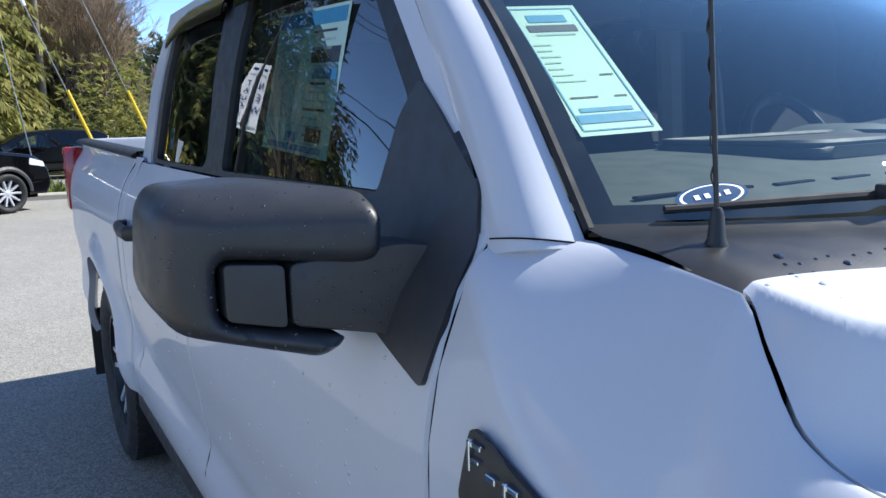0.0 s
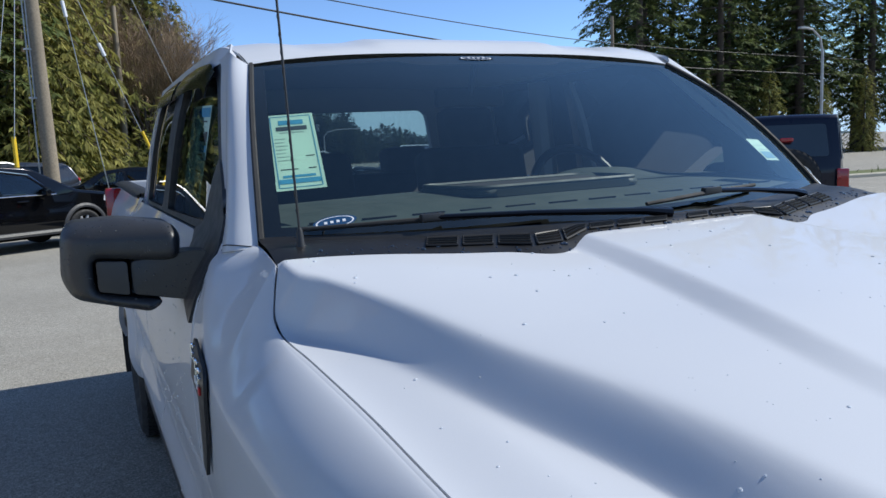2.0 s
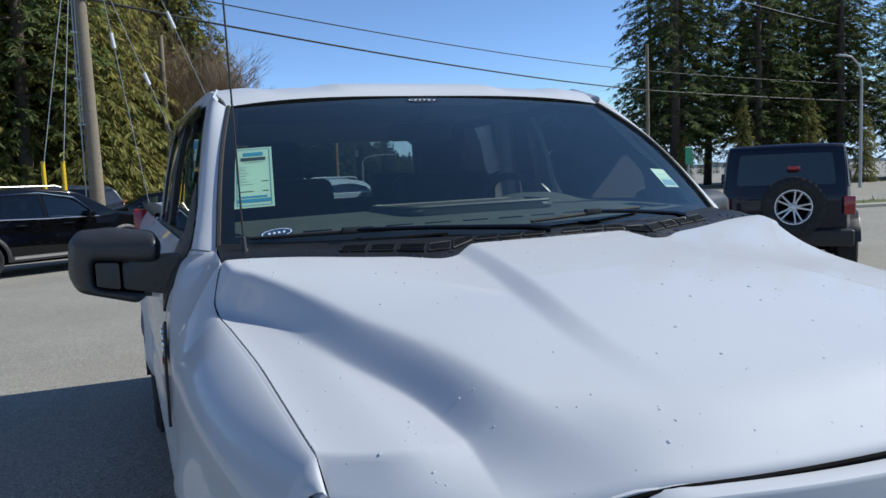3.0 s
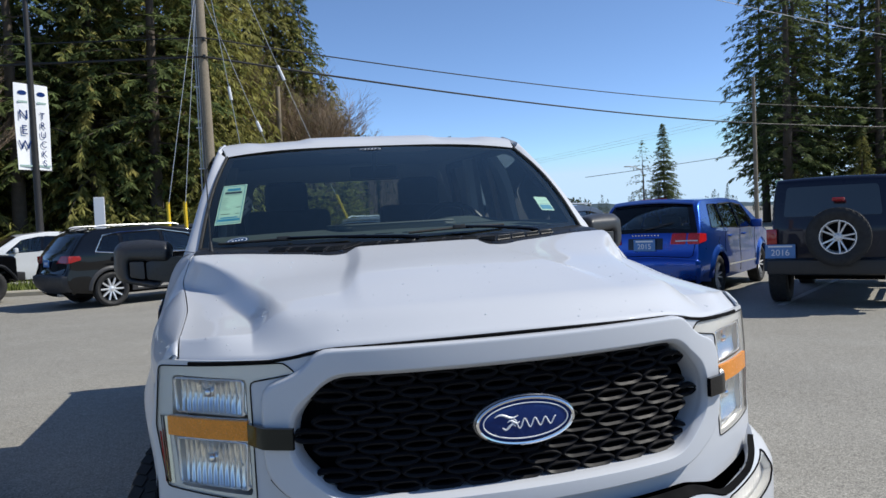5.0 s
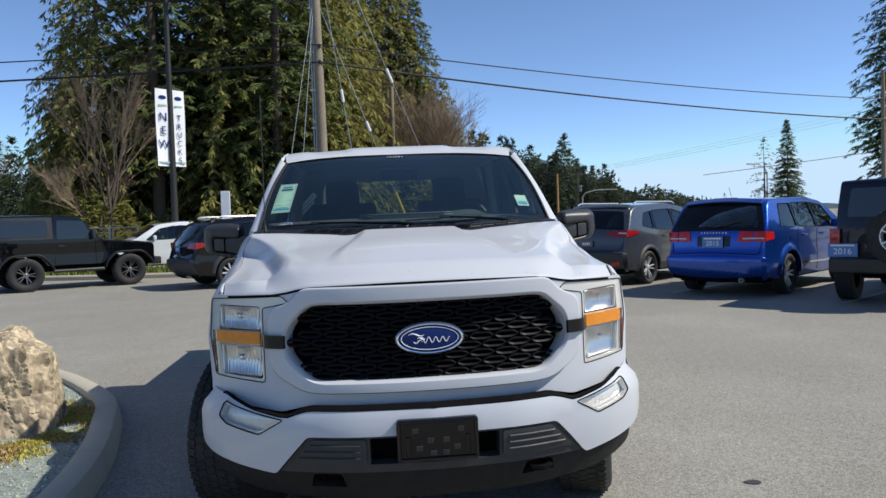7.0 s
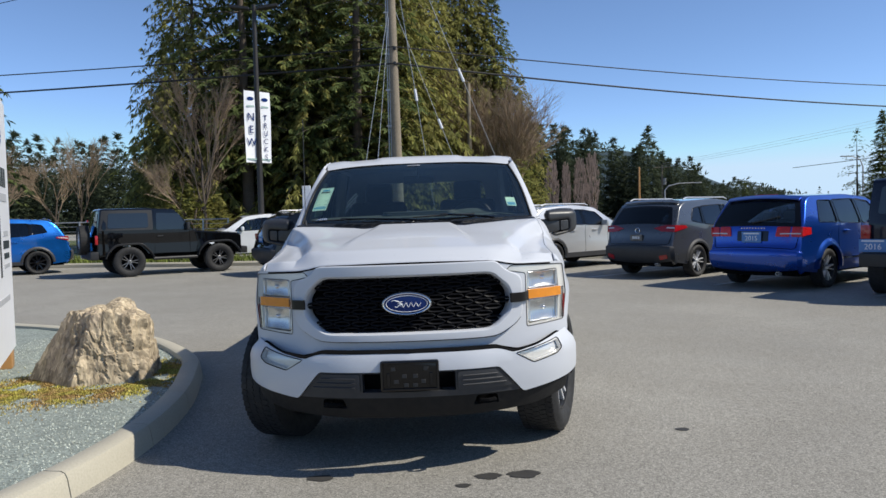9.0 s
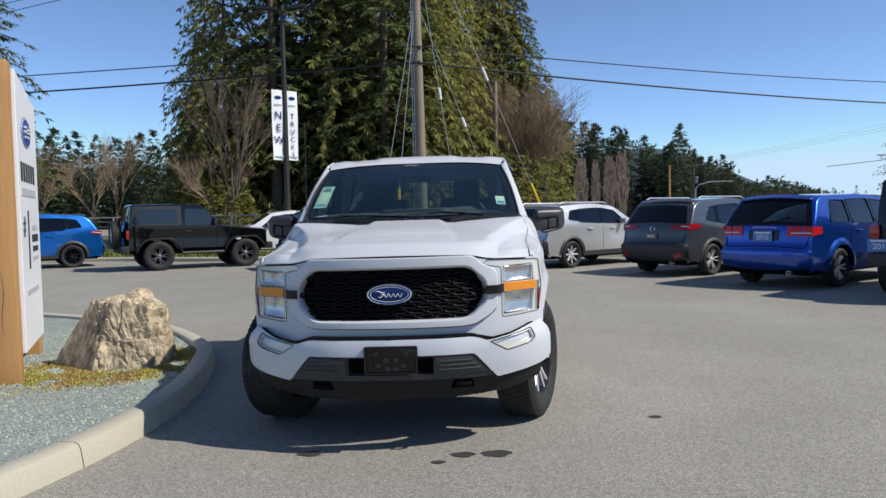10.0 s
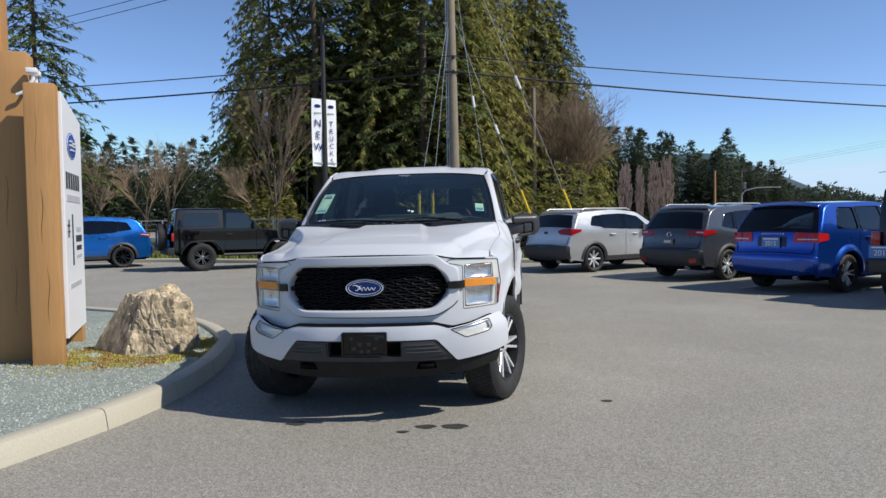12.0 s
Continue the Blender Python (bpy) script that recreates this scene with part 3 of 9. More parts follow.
WIN_F = rounded([(0.720, 1.372), (1.605, 1.362), (1.575, 1.795), (1.13, 1.79), (1.0, 1.762), (0.925, 1.712), (0.700, 1.50)], 0.03)
WIN_R = rounded([(1.755, 1.362), (2.46, 1.362), (2.43, 1.50), (2.37, 1.785), (1.775, 1.795)], 0.05)
FRAME_OUT = rounded([(0.455, 1.345), (2.56, 1.345), (2.53, 1.52), (2.46, 1.79), (2.38, 1.832), (1.12, 1.832), (0.965, 1.80)], 0.05)
CAB_OUT = [(0.425, 1.343), (2.72, 1.343), (2.70, 1.60), (2.62, 1.85), (2.50, 1.868), (1.05, 1.866), (0.93, 1.825), (0.66, 1.575)]
for s in SIDES:
    gf = lambda y, z, o=0.0: Vector((s * (green_x(y, z) + o), y, z))
    bm = bmesh.new()
    sheet(bm, CAB_OUT, gf, 0.07, [FRAME_OUT])
    thicken(bm, -0.02 * 1)
    part("cab_frame", bm, PAINT, truck)
    bm = bmesh.new()
    inner = [(y + (0.006 if y < 1.5 else -0.006), z + (0.004 if z < 1.5 else -0.004)) for y, z in FRAME_OUT]
    sheet(bm, inner, lambda y, z: gf(y, z, -0.006), 0.07, [WIN_F, WIN_R])
    thicken(bm, -0.03)
    part("window_frame", bm, BLACK_PLASTIC, truck, "black window surround and middle pillar")
    for win, nm in ((WIN_F, "front_side_window"), (WIN_R, "rear_side_window")):
        bm = bmesh.new()
        sheet(bm, win, lambda y, z: gf(y, z, -0.018), 0.09)
        w = part(nm, bm, TINTED, truck, "dark tinted side glass")
        w.visible_shadow = False
    # rain visor along the window tops
    for a, b in ((0.985, 1.62), (1.73, 2.42)):
        bm = bmesh.new()
        top = keyed((0.96, 1.765), (1.10, 1.812), (1.4, 1.822), (2.2, 1.822), (2.45, 1.79))
        grid(bm, lambda y, v: gf(y, top(y) - 0.070 * v, 0.005 + 0.011 * math.sin(v * 2.2)), steps(a, b, 16), steps(0, 1, 6))
        thicken(bm, 0.004)
        part("rain_visor", bm, GLOSS_BLACK, truck, "smoked black rain visor")

# windshield
ws_by = lambda x: 0.070 + 0.265 * abs(x / 0.87) ** 1.6
ws_ty = lambda x: 0.928 - 0.03 * (x / 0.735) ** 2 - 0.02


def glass_point(u, v, o=0.0):
    """On the windshield: u -1..1 across, v 0..1 up."""
    xb, xt = 0.872 * u, 0.745 * u
    p0 = Vector((xb, ws_by(xb), 1.352 - 0.012 * (1 - u * u)))
    p1 = Vector((xt, ws_ty(xt) - 0.02 * u * u, 1.820 - 0.040 * u * u))
    p = p0.lerp(p1, v)
    n = Vector((0.25 * u, -0.60, 0.78)).normalized()
    return p + n * (0.035 * math.sin(math.pi * v) + o)


bm = bmesh.new()
grid(bm, glass_point, steps(-0.985, 0.985, 40), steps(0.0, 0.985, 20))
windshield = part("windshield", bm, WINDSHIELD, truck, "tinted windshield glass")
windshield.visible_shadow = False
bm = bmesh.new()
for us_, vs_ in ((steps(-0.99, -0.945, 2), steps(0, 1, 20)), (steps(0.945, 0.99, 2), steps(0, 1, 20))):
    grid(bm, lambda u, v: glass_point(u, v, -0.006), us_, vs_)
grid(bm, lambda u, v: glass_point(u, 1 - (0.035 + 0.05 * smoothstep(0.42, 0.30, abs(u))) * v, -0.006), steps(-0.945, 0.945, 50), steps(0, 1, 3))
grid(bm, lambda u, v: glass_point(u, v * 0.06, -0.006), steps(-0.945, 0.945, 40), steps(0, 1, 2))
part("windshield_border", bm, UNDER_AND_SHADE, truck, "black printed glass border")
for s in SIDES:
    bm = bmesh.new()
    tube(bm, [glass_point(s * 0.992, v, 0.004) for v in steps(0.0, 1, 20)], 0.007, 6)
    part("windshield_seal", bm, RUBBER, truck)

# pillars beside the windshield
pil_y = keyed((1.337, 0.425), (1.575, 0.66), (1.825, 0.93))
for s in SIDES:
    bm = bmesh.new()

    def pillar(k, v):
        a = glass_point(s * 1.0, v, 0.002)
        z = 1.337 + (1.826 - 1.337) * v
        y = pil_y(z)
        b = Vector((s * green_x(y, z), y, z))
        p = a.lerp(b, k)
        n = Vector((s * 0.75, -0.55, 0.25)).normalized()
        return p + n * 0.028 * math.sin(math.pi * k) * (1 - 0.4 * v)
    grid(bm, pillar, steps(0, 1, 10), steps(-0.03, 1.0, 24))
    thicken(bm, -0.012 * 1)
    part("windshield_pillar", bm, PAINT, truck)
    bm = bmesh.new()
    tube(bm, [pillar(k, -0.022 + 0.03 * k) + Vector((s * 0.0004, -0.0003, 0)) for k in steps(0.02, 0.98, 14)], 0.0011, 5)
    part("pillar_seam", bm, UNDER_AND_SHADE, truck)


# roof
def roof_point(u, v):
    yf = ws_ty(0.742 * u) - 0.02 * u * u + 0.004
    y = yf + (2.64 - yf) * v
    edge = 0.745 + 0.035 * smoothstep(0, 0.12, v)
    zc = keyed((0, 1.824), (0.02, 1.850), (0.04, 1.868), (0.12, 1.896), (0.4, 1.925), (0.75, 1.915), (1, 1.885))(v)
    ze = keyed((0, 1.784), (0.06, 1.836), (0.12, 1.858), (0.5, 1.868), (1, 1.862))(v)
    a = abs(u)
    z = ze + (zc - ze) * (1 - a ** 3.2)
    z -= 0.012 * (1 - smoothstep(0.50, 0.40, a)) * smoothstep(0, 0.05, v) * (1 - smoothstep(0.78, 0.66, a) * 0 - smoothstep(0.70, 0.85, a))
    return Vector((u * edge, y, z))


bm = bmesh.new()
grid(bm, roof_point, steps(-1, 1, 60), [0, 0.005, 0.01, 0.015, 0.02, 0.03, 0.04, 0.06, 0.09] + steps(0.12, 1, 22))
for s in SIDES:
    grid(bm, lambda k, v: roof_point(s, v).lerp(Vector((s * green_x(roof_point(s, v).y, 1.80), roof_point(s, v).y, 1.80 if v > 0.1 else 1.80 - 0.0)), k) if v > 0.05 else roof_point(s, v) + Vector((0, 0, -0.006 * k)), steps(0, 1, 3), steps(0, 1, 20))
grid(bm, lambda u, k: roof_point(u, 1) + Vector((0, 0.018 * k, -0.07 * k)), steps(-1, 1, 60), [0, 0.5, 1])
part("roof", bm, PAINT, truck, "pearl white cab roof")

# cab back with rear window
bm = bmesh.new()
REAR_WIN = rounded([(-0.66, 1.40), (0.66, 1.40), (0.60, 1.74), (-0.60, 1.74)], 0.06)
sheet(bm, [(-0.90, 0.9), (0.90, 0.9), (0.90, 1.36), (0.76, 1.86), (-0.76, 1.86), (-0.90, 1.36)], lambda x, z: Vector((x, 2.70 - 0.10 * max(0, z - 1.36), z)), 0.1, [REAR_WIN])
thicken(bm, -0.04)
part("cab_back", bm, PAINT, truck)
bm = bmesh.new()
sheet(bm, REAR_WIN, lambda x, z: Vector((x, 2.69 - 0.10 * max(0, z - 1.36), z)), 0.2)
part("rear_window", bm, TINTED, truck).visible_shadow = False

# bed
bm = bmesh.new()
box(bm, (0, 3.68, 0.86), (1.72, 1.86, 0.05))
box(bm, (0, 2.77, 1.12), (1.78, 0.05, 0.50))
for s in SIDES:
    box(bm, (s * 0.87, 3.68, 1.12), (0.05, 1.86, 0.50))
part("bed_liner", bm, BLACK_PLASTIC, truck)
bm = bmesh.new()
box(bm, (0, 4.61, 1.12), (1.78, 0.07, 0.56), 0.02)
part("tailgate", bm, PAINT, truck)
bm = bmesh.new()
box(bm, (0, 4.66, 0.66), (1.86, 0.16, 0.18), 0.03)
part("rear_bumper", bm, DARK_PLASTIC, truck)

# cowl panel below the glass with vents
def cowl_point(u, v, o=0.0):
    x = u * 0.884
    y0 = hood_rear(x) - 0.025
    p0 = Vector((x, y0, hood_z(x, y0) - 0.014))
    p1 = glass_point(u, 0.015, 0.002)
    p = p0.lerp(p1, v)
    p.z += 0.012 * math.sin(math.pi * min(1, v * 1.2)) + o
    return p


bm = bmesh.new()
grid(bm, cowl_point, steps(-1, 1, 70), steps(0, 1, 12))
part("cowl_panel", bm, COWL, truck, "wet black plastic cowl panel")
for u0, u1, n in ((-0.66, 0.0, 8), (0.06, 0.74, 8)):
    for i in range(n):
        a = u0 + (u1 - u0) * i / n
        b = a + (u1 - u0) / n * 0.84
        lean = 0.03
        # Flat patch, near-black for the shade inside the vent slot.
        bm = bmesh.new()
        grid(bm, lambda u, v: cowl_point(u + lean * (v - 0.45) * 3, v, 0.0028), steps(a, b, 4), steps(0.34, 0.60, 4))
        part("cowl_vent", bm, UNDER_AND_SHADE, truck)
        for j in range(3):
            bm = bmesh.new()
            v0 = 0.40 + 0.07 * j
            tube(bm, [cowl_point(u + lean * (v0 - 0.45) * 3, v0, 0.004) for u in steps(a, b, 3)], 0.0020, 4)
            part("vent_slat", bm, COWL, truck)
        bm = bmesh.new()
        ring = [(a, 0.34), (b, 0.34), (b, 0.60), (a, 0.60), (a, 0.34)]
        tube(bm, [cowl_point(u + lean * (v - 0.45) * 3, v, 0.003) for u, v in ring], 0.0028, 5)
        part("vent_rim", bm, COWL, truck)

# wipers
def wiper(tip_u, heel_u, pivot_u, v0, v1):
    w = new("wiper")
    w.parent = truck
    bm = bmesh.new()
    pts = [glass_point(tip_u + (heel_u - tip_u) * k, v0 + (v1 - v0) * k, 0.014 + 0.006 * math.sin(k * 3.1)) for k in steps(0, 1, 10)]
    tube(bm, pts, [0.0062 - 0.0015 * abs(k - 5) / 5 for k in range(11)], 8)
    part("blade", bm, RUBBER, w)
    bm = bmesh.new()
    mid = glass_point((tip_u + heel_u) / 2, (v0 + v1) / 2, 0.026)
    base = cowl_point(pivot_u, 0.66, 0.008)
    tube(bm, [base, base.lerp(mid, 0.12) + Vector((0, -0.002, 0.006)), base.lerp(mid, 0.6) + Vector((0, -0.003, 0.006)), mid], [0.012, 0.0085, 0.0065, 0.0060], 8)
    part("arm", bm, GLOSS_BLACK, w)
    bm = bmesh.new()
    box(bm, mid, (0.055, 0.018, 0.017), 0.004)
    part("clip", bm, BLACK_PLASTIC, w)


wiper(-0.90, -0.30, 0.02, 0.025, 0.045)
wiper(-0.02, 0.50, 0.66, 0.045, 0.060)

# antenna
ant = Vector((-0.815, 0.205, 1.335))
bm = bmesh.new()
lathe(bm, [(0.0, 0.0), (0.015, 0.0), (0.014, 0.010), (0.009, 0.022), (0.0065, 0.046), (0.004, 0.052), (0.0, 0.053)], 14, Matrix.Translation(ant))
part("antenna_base", bm, BLACK_PLASTIC, truck)
bm = bmesh.new()
tube(bm, [ant + Vector((0, 0, 0.04)), ant + Vector((0.0, 0.06, 0.80))], 0.0026, 8)
turns = steps(0.06, 0.80, 320)
tube(bm, [ant + Vector((0.0020 * math.cos(q * 180), 0.06 * q / 0.8 + 0.0020 * math.sin(q * 180), q)) for q in turns], 0.0011, 4)
part("antenna_mast", bm, BLACK_PLASTIC, truck, "thin black antenna mast")

# ---- front end ----
OCT = rounded([(-0.588, 0.845), (-0.588, 0.940), (-0.492, 1.047), (0.492, 1.047), (0.588, 0.940), (0.588, 0.845), (0.478, 0.737), (-0.478, 0.737)], 0.05)
OUT = rounded([(-0.660, 0.800), (-0.660, 1.030), (-0.565, 1.055), (-0.52, 1.117), (0.52, 1.117), (0.565, 1.055), (0.660, 1.030), (0.660, 0.800), (0.612, 0.748), (0.500, 0.692), (-0.500, 0.692), (-0.612, 0.748)], 0.04)


def face(x, z, o=0.0):
    lean = 0.05 * max(0, z - 0.95) - 0.05 * max(0, 0.80 - z)
    return Vector((x, plan_y(abs(x)) + lean - o, z))


LAMP = [(0.686, 0.722), (0.925, 0.735), (0.948, 0.90), (0.930, 1.070), (0.60, 1.085), (0.57, 1.057), (0.686, 1.035)]
LAMPS = {s: rounded([(s * x, z) for x, z in LAMP], 0.012, 2) for s in SIDES}
bm = bmesh.new()
sheet(bm, rounded([(-0.945, 0.640), (-0.62, 0.605), (-0.50, 0.636), (0.50, 0.636), (0.62, 0.605), (0.945, 0.640), (0.962, 0.90), (0.93, 1.086), (0.60, 1.094), (0.53, 1.116), (-0.53, 1.116), (-0.60, 1.094), (-0.93, 1.086), (-0.962, 0.90)], 0.02, 2),
      lambda x, z: face(x, z), 0.05, [OCT, LAMPS[-1], LAMPS[1]])
thicken(bm, -0.05)
part("front_fascia", bm, PAINT, truck)

# raised grille surround: ring with a rounded section
bm = bmesh.new()


def resample(poly, n):
    poly = [Vector(p) for p in poly]
    L = [0]
    for i in range(len(poly)):
        L.append(L[-1] + (poly[(i + 1) % len(poly)] - poly[i]).length)
    out = []
    i = 0
    for k in range(n):
        t = L[-1] * k / n
        while L[i + 1] < t:
            i += 1
        q = (t - L[i]) / max(1e-9, L[i + 1] - L[i])
        out.append(poly[i].lerp(poly[(i + 1) % len(poly)], q))
    return out


ring_in = resample(OCT, 200)
ring_out = []
for p in ring_in:
    # outwards along the direction from the middle line of the opening
    c = Vector((max(-0.43, min(0.43, p.x)), 0.89))
    dirv = (p - c).normalized()
    t = 0.0
    q = p.copy()
    while inside(q, OUT) and t < 0.3:
        t += 0.004
        q = p + dirv * t
    ring_out.append(q)
for pts in (ring_in, ring_out):
    pts[:] = [(pts[i - 1] + pts[i] * 2 + pts[(i + 1) % len(pts)]) / 4 for i in range(len(pts))]
section = [(0.0, -0.045), (0.0, 0.010), (0.02, 0.015), (0.03, 0.0175), (0.17, 0.0340), (0.185, 0.0352), (0.20, 0.036), (0.23, 0.0362), (0.88, 0.0362), (0.93, 0.036), (0.965, 0.0345), (0.985, 0.031), (1.0, 0.024), (1.0, 0.020), (1.0, -0.006)]
rows = [[bm.verts.new(face(*(a.lerp(b, k)), o)) for k, o in section] for a, b in zip(ring_in, ring_out)]
for i in range(len(rows)):
    r0, r1 = rows[i - 1], rows[i]
    for j in range(len(section) - 1):
        bm.faces.new((r0[j], r1[j], r1[j + 1], r0[j + 1]))
part("grille_surround", bm, PAINT, truck, "wide painted grille surround")
bm = bmesh.new()
low = sorted([p for p in ring_out if p.y < 0.79], key=lambda p: p.x)
tube(bm, [face(p.x, p.y - 0.003, 0.002) for p in low], 0.0045, 6)
part("surround_seam", bm, UNDER_AND_SHADE, truck, "black shut line")

# grille mesh of oblong cells
bm = bmesh.new()
ROWS_N, CELL_W, CELL_H = 9, 0.118, 0.036


def oblong(cx, cz, w, h, t, d):
    """One long six-sided cell with a sloping lip."""
    def ring(k, o):
        a, b = w / 2 - k, h / 2 - k
        pts = rounded([(-a, 0.0), (-a + 0.024, b), (a - 0.024, b), (a, 0.0), (a - 0.024, -b), (-a + 0.024, -b)], 0.012, 3)
        return [bm.verts.new(face(cx + x, cz + z, o)) for x, z in pts]
    lay = [ring(0.0, -0.030), ring(0.0, -0.014), ring(t * 0.45, -0.006), ring(t, -0.012), ring(t + 0.002, -0.040)]
    n = len(lay[0])
    for a, b in zip(lay, lay[1:]):
        for k in range(n):
            bm.faces.new((a[k], a[(k + 1) % n], b[(k + 1) % n], b[k]))


for r in range(ROWS_N):
    z = 0.735 + 0.0345 * (r + 0.5)
    off = 0.5 * (r % 2)
    for c in range(-6, 6):
        x = (c + off) * 0.108
        if inside((x, z), OCT) and (inside((x - 0.035, z), OCT) and inside((x + 0.035, z), OCT)):
            oblong(x, z, CELL_W, CELL_H + 0.001, 0.0115, 0.02)
part("grille_mesh", bm, GRILLE_BLACK, truck, "gloss black grille of oblong cells")
# Near-black sheet: the shade behind the mesh is in its colour.
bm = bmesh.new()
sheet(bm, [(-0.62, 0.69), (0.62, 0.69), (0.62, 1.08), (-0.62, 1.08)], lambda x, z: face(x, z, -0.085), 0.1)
part("grille_backing", bm, UNDER_AND_SHADE, truck)

# emblem
def disc(bm, rx, rz, y0, y1, n=48, c=(0, 0.898), dome=0.0):
    ring = lambda q, y: [bm.verts.new((c[0] + rx * q * math.cos(2 * math.pi * k / n), y, c[1] + rz * q * math.sin(2 * math.pi * k / n))) for k in range(n)]
    rs = [ring(1, y1), ring(1, y0), ring(0.92, y0 - 0.004), ring(0.6, y0 - 0.004 - dome * 0.6), ring(0.25, y0 - 0.004 - dome)]
    for a, b in zip(rs, rs[1:]):
        for k in range(n):
            bm.faces.new((a[k], a[(k + 1) % n], b[(k + 1) % n], b[k]))
    bm.faces.new(rs[-1])


emblem = new("emblem")
emblem.parent = truck
emblem["label"] = "blue oval emblem with chrome rim"
bm = bmesh.new()
disc(bm, 0.140, 0.066, -1.158, -1.12)
part("rim", bm, EMBLEM_RIM, emblem)
bm = bmesh.new()
disc(bm, 0.126, 0.054, -1.163, -1.14, dome=0.003)
part("field", bm, EMBLEM_BLUE, emblem)
bm = bmesh.new()
tube(bm, [(0.116 * math.cos(a), -1.1675, 0.898 + 0.0455 * math.sin(a)) for a in steps(0, 2 * math.pi, 60)], 0.0018, 6)
part("inner_line", bm, WHITE_PRINT, emblem)
bm = bmesh.new()
for x0, x1, z, amp in ((-0.086, -0.022, 0.914, 0.005), (-0.066, -0.030, 0.886, -0.006), (-0.052, -0.018, 0.898, 0.004)):
    tube(bm, [(x0 + (x1 - x0) * q, -1.1695, z + amp * math.sin(q * 6.28)) for q in steps(0, 1, 20)], [0.0012 + 0.0022 * math.sin(math.pi * q) for q in steps(0, 1, 20)], 6)
tube(bm, [(-0.040 + 0.122 * q, -1.1695, 0.892 + (0.013 - 0.004 * q) * math.sin(q * 27)) for q in steps(0, 1, 60)], 0.0021, 6)
part("plain_strokes", bm, WHITE_PRINT, emblem)
bm = bmesh.new()
tube(bm, [(0.1315 * math.cos(a), -1.1655, 0.898 + 0.0588 * math.sin(a)) for a in steps(0, 2 * math.pi, 60)], 0.0052, 8, caps=False)
part("bright_ring", bm, CHROME, emblem)

# black nostril bars beside the grille, head lamps
for s in SIDES:
    bm = bmesh.new()
    sheet(bm, [(s * 0.586, 0.876), (s * 0.690, 0.876), (s * 0.690, 0.930), (s * 0.586, 0.930)], lambda x, z: face(x, z, 0.044 * (1 - smoothstep(0.660, 0.686, abs(x))) + 0.004), 0.015)
    thicken(bm, 0.012)
    part("side_inlet", bm, GLOSS_BLACK, truck)
    lamp = new("head_lamp")
    lamp.parent = truck
    lamp["label"] = "clear head lamp with amber strip and chrome bezel"
    bm = bmesh.new()
    sheet(bm, [(s * x, z) for x, z in [(0.655, 0.71), (0.90, 0.72), (0.92, 0.9), (0.90, 1.075), (0.56, 1.085), (0.56, 1.05), (0.655, 1.03)]], lambda x, z: face(x, z, -0.10), 0.06)
    part("housing", bm, DARK_PLASTIC, lamp)
    bm = bmesh.new()
    tube(bm, [face(x, z, 0.001) for x, z in refine(LAMPS[s], 0.03)] + [face(*LAMPS[s][0], 0.001)], 0.0020, 5)
    part("lamp_seam", bm, UNDER_AND_SHADE, lamp)
    bm = bmesh.new()
    outer, inn = LAMPS[s], rounded([(s * x, z) for x, z in [(0.696, 0.736), (0.886, 0.744), (0.900, 0.90), (0.892, 1.046), (0.696, 1.042)]], 0.012, 2)
    sheet(bm, outer, lambda x, z: face(x, z, -0.004), 0.04, [inn])
    thicken(bm, -0.05)
    part("bezel", bm, SATIN, lamp, "satin silver bezel")
    bm = bmesh.new()
    for z0, z1 in ((0.942, 1.038), (0.746, 0.874)):
        bm = bmesh.new()
        zc = (z0 + z1) / 2
        grid(bm, lambda x, z: face(s * x, z, -0.030 - 0.020 * (1 - ((x - 0.796) / 0.102) ** 2) * (1 - ((z - zc) / (z1 - zc)) ** 2) + 0.0045 * math.sin(x * 420) * (0.4 + smoothstep(zc - 0.03, zc + 0.03, z))), steps(0.698, 0.894, 120), steps(z0, z1, 16))
        part("reflector_bowl", bm, BOWL, lamp)
        bm = bmesh.new()
        bmesh.ops.create_uvsphere(bm, u_segments=12, v_segments=8, radius=0.015, matrix=Matrix.Translation(face(s * 0.796, zc + 0.006, -0.050)))
        part("bulb", bm, CHROME, lamp)
        bm = bmesh.new()
        tube(bm, [face(s * x, z, -0.012) for x, z in rounded([(0.703, z0 + 0.002), (0.884, z0 + 0.004), (0.888, z1 - 0.002), (0.703, z1 - 0.002)], 0.010, 3) + [(0.703 + 0.006, z0 + 0.002)]], 0.0035, 6)
        part("cell_frame", bm, BRIGHT, lamp)

    bm = bmesh.new()
    grid(bm, lambda x, z: face(s * x, z, -0.018), steps(0.690, 0.898, 10), steps(0.882, 0.934, 3))
    thicken(bm, 0.02)
    part("turn_signal", bm, AMBER, lamp, "amber turn signal")
    bm = bmesh.new()
    for z in (0.880, 0.935):
        tube(bm, [face(s * x, z, -0.008) for x in steps(0.698, 0.895, 8)], 0.0035, 6)
    part("divider", bm, BRIGHT, lamp)
    bm = bmesh.new()
    grid(bm, lambda z, k: face(s * (0.903 + 0.022 * k + 0.05 * (z - 0.75)), z, -0.002 + 0.003 * math.sin(math.pi * k)), steps(0.745, 0.930, 6), steps(0, 1, 4))
    part("chrome_blade", bm, CHROME, lamp, "bright chrome blade")
    bm = bmesh.new()
    grid(bm, lambda z, k: face(s * (0.926 + 0.005 * k + 0.06 * (z - 0.75)), z, 0.0005), steps(0.745, 0.885, 4), steps(0, 1, 2))
    part("side_marker", bm, RED_LENS, lamp, "red side marker")
    bm = bmesh.new()
    sheet(bm, LAMPS[s], lambda x, z: face(x, z, 0.004), 0.06)
    lens = part("lens", bm, LENS, lamp)
    lens.visible_shadow = False

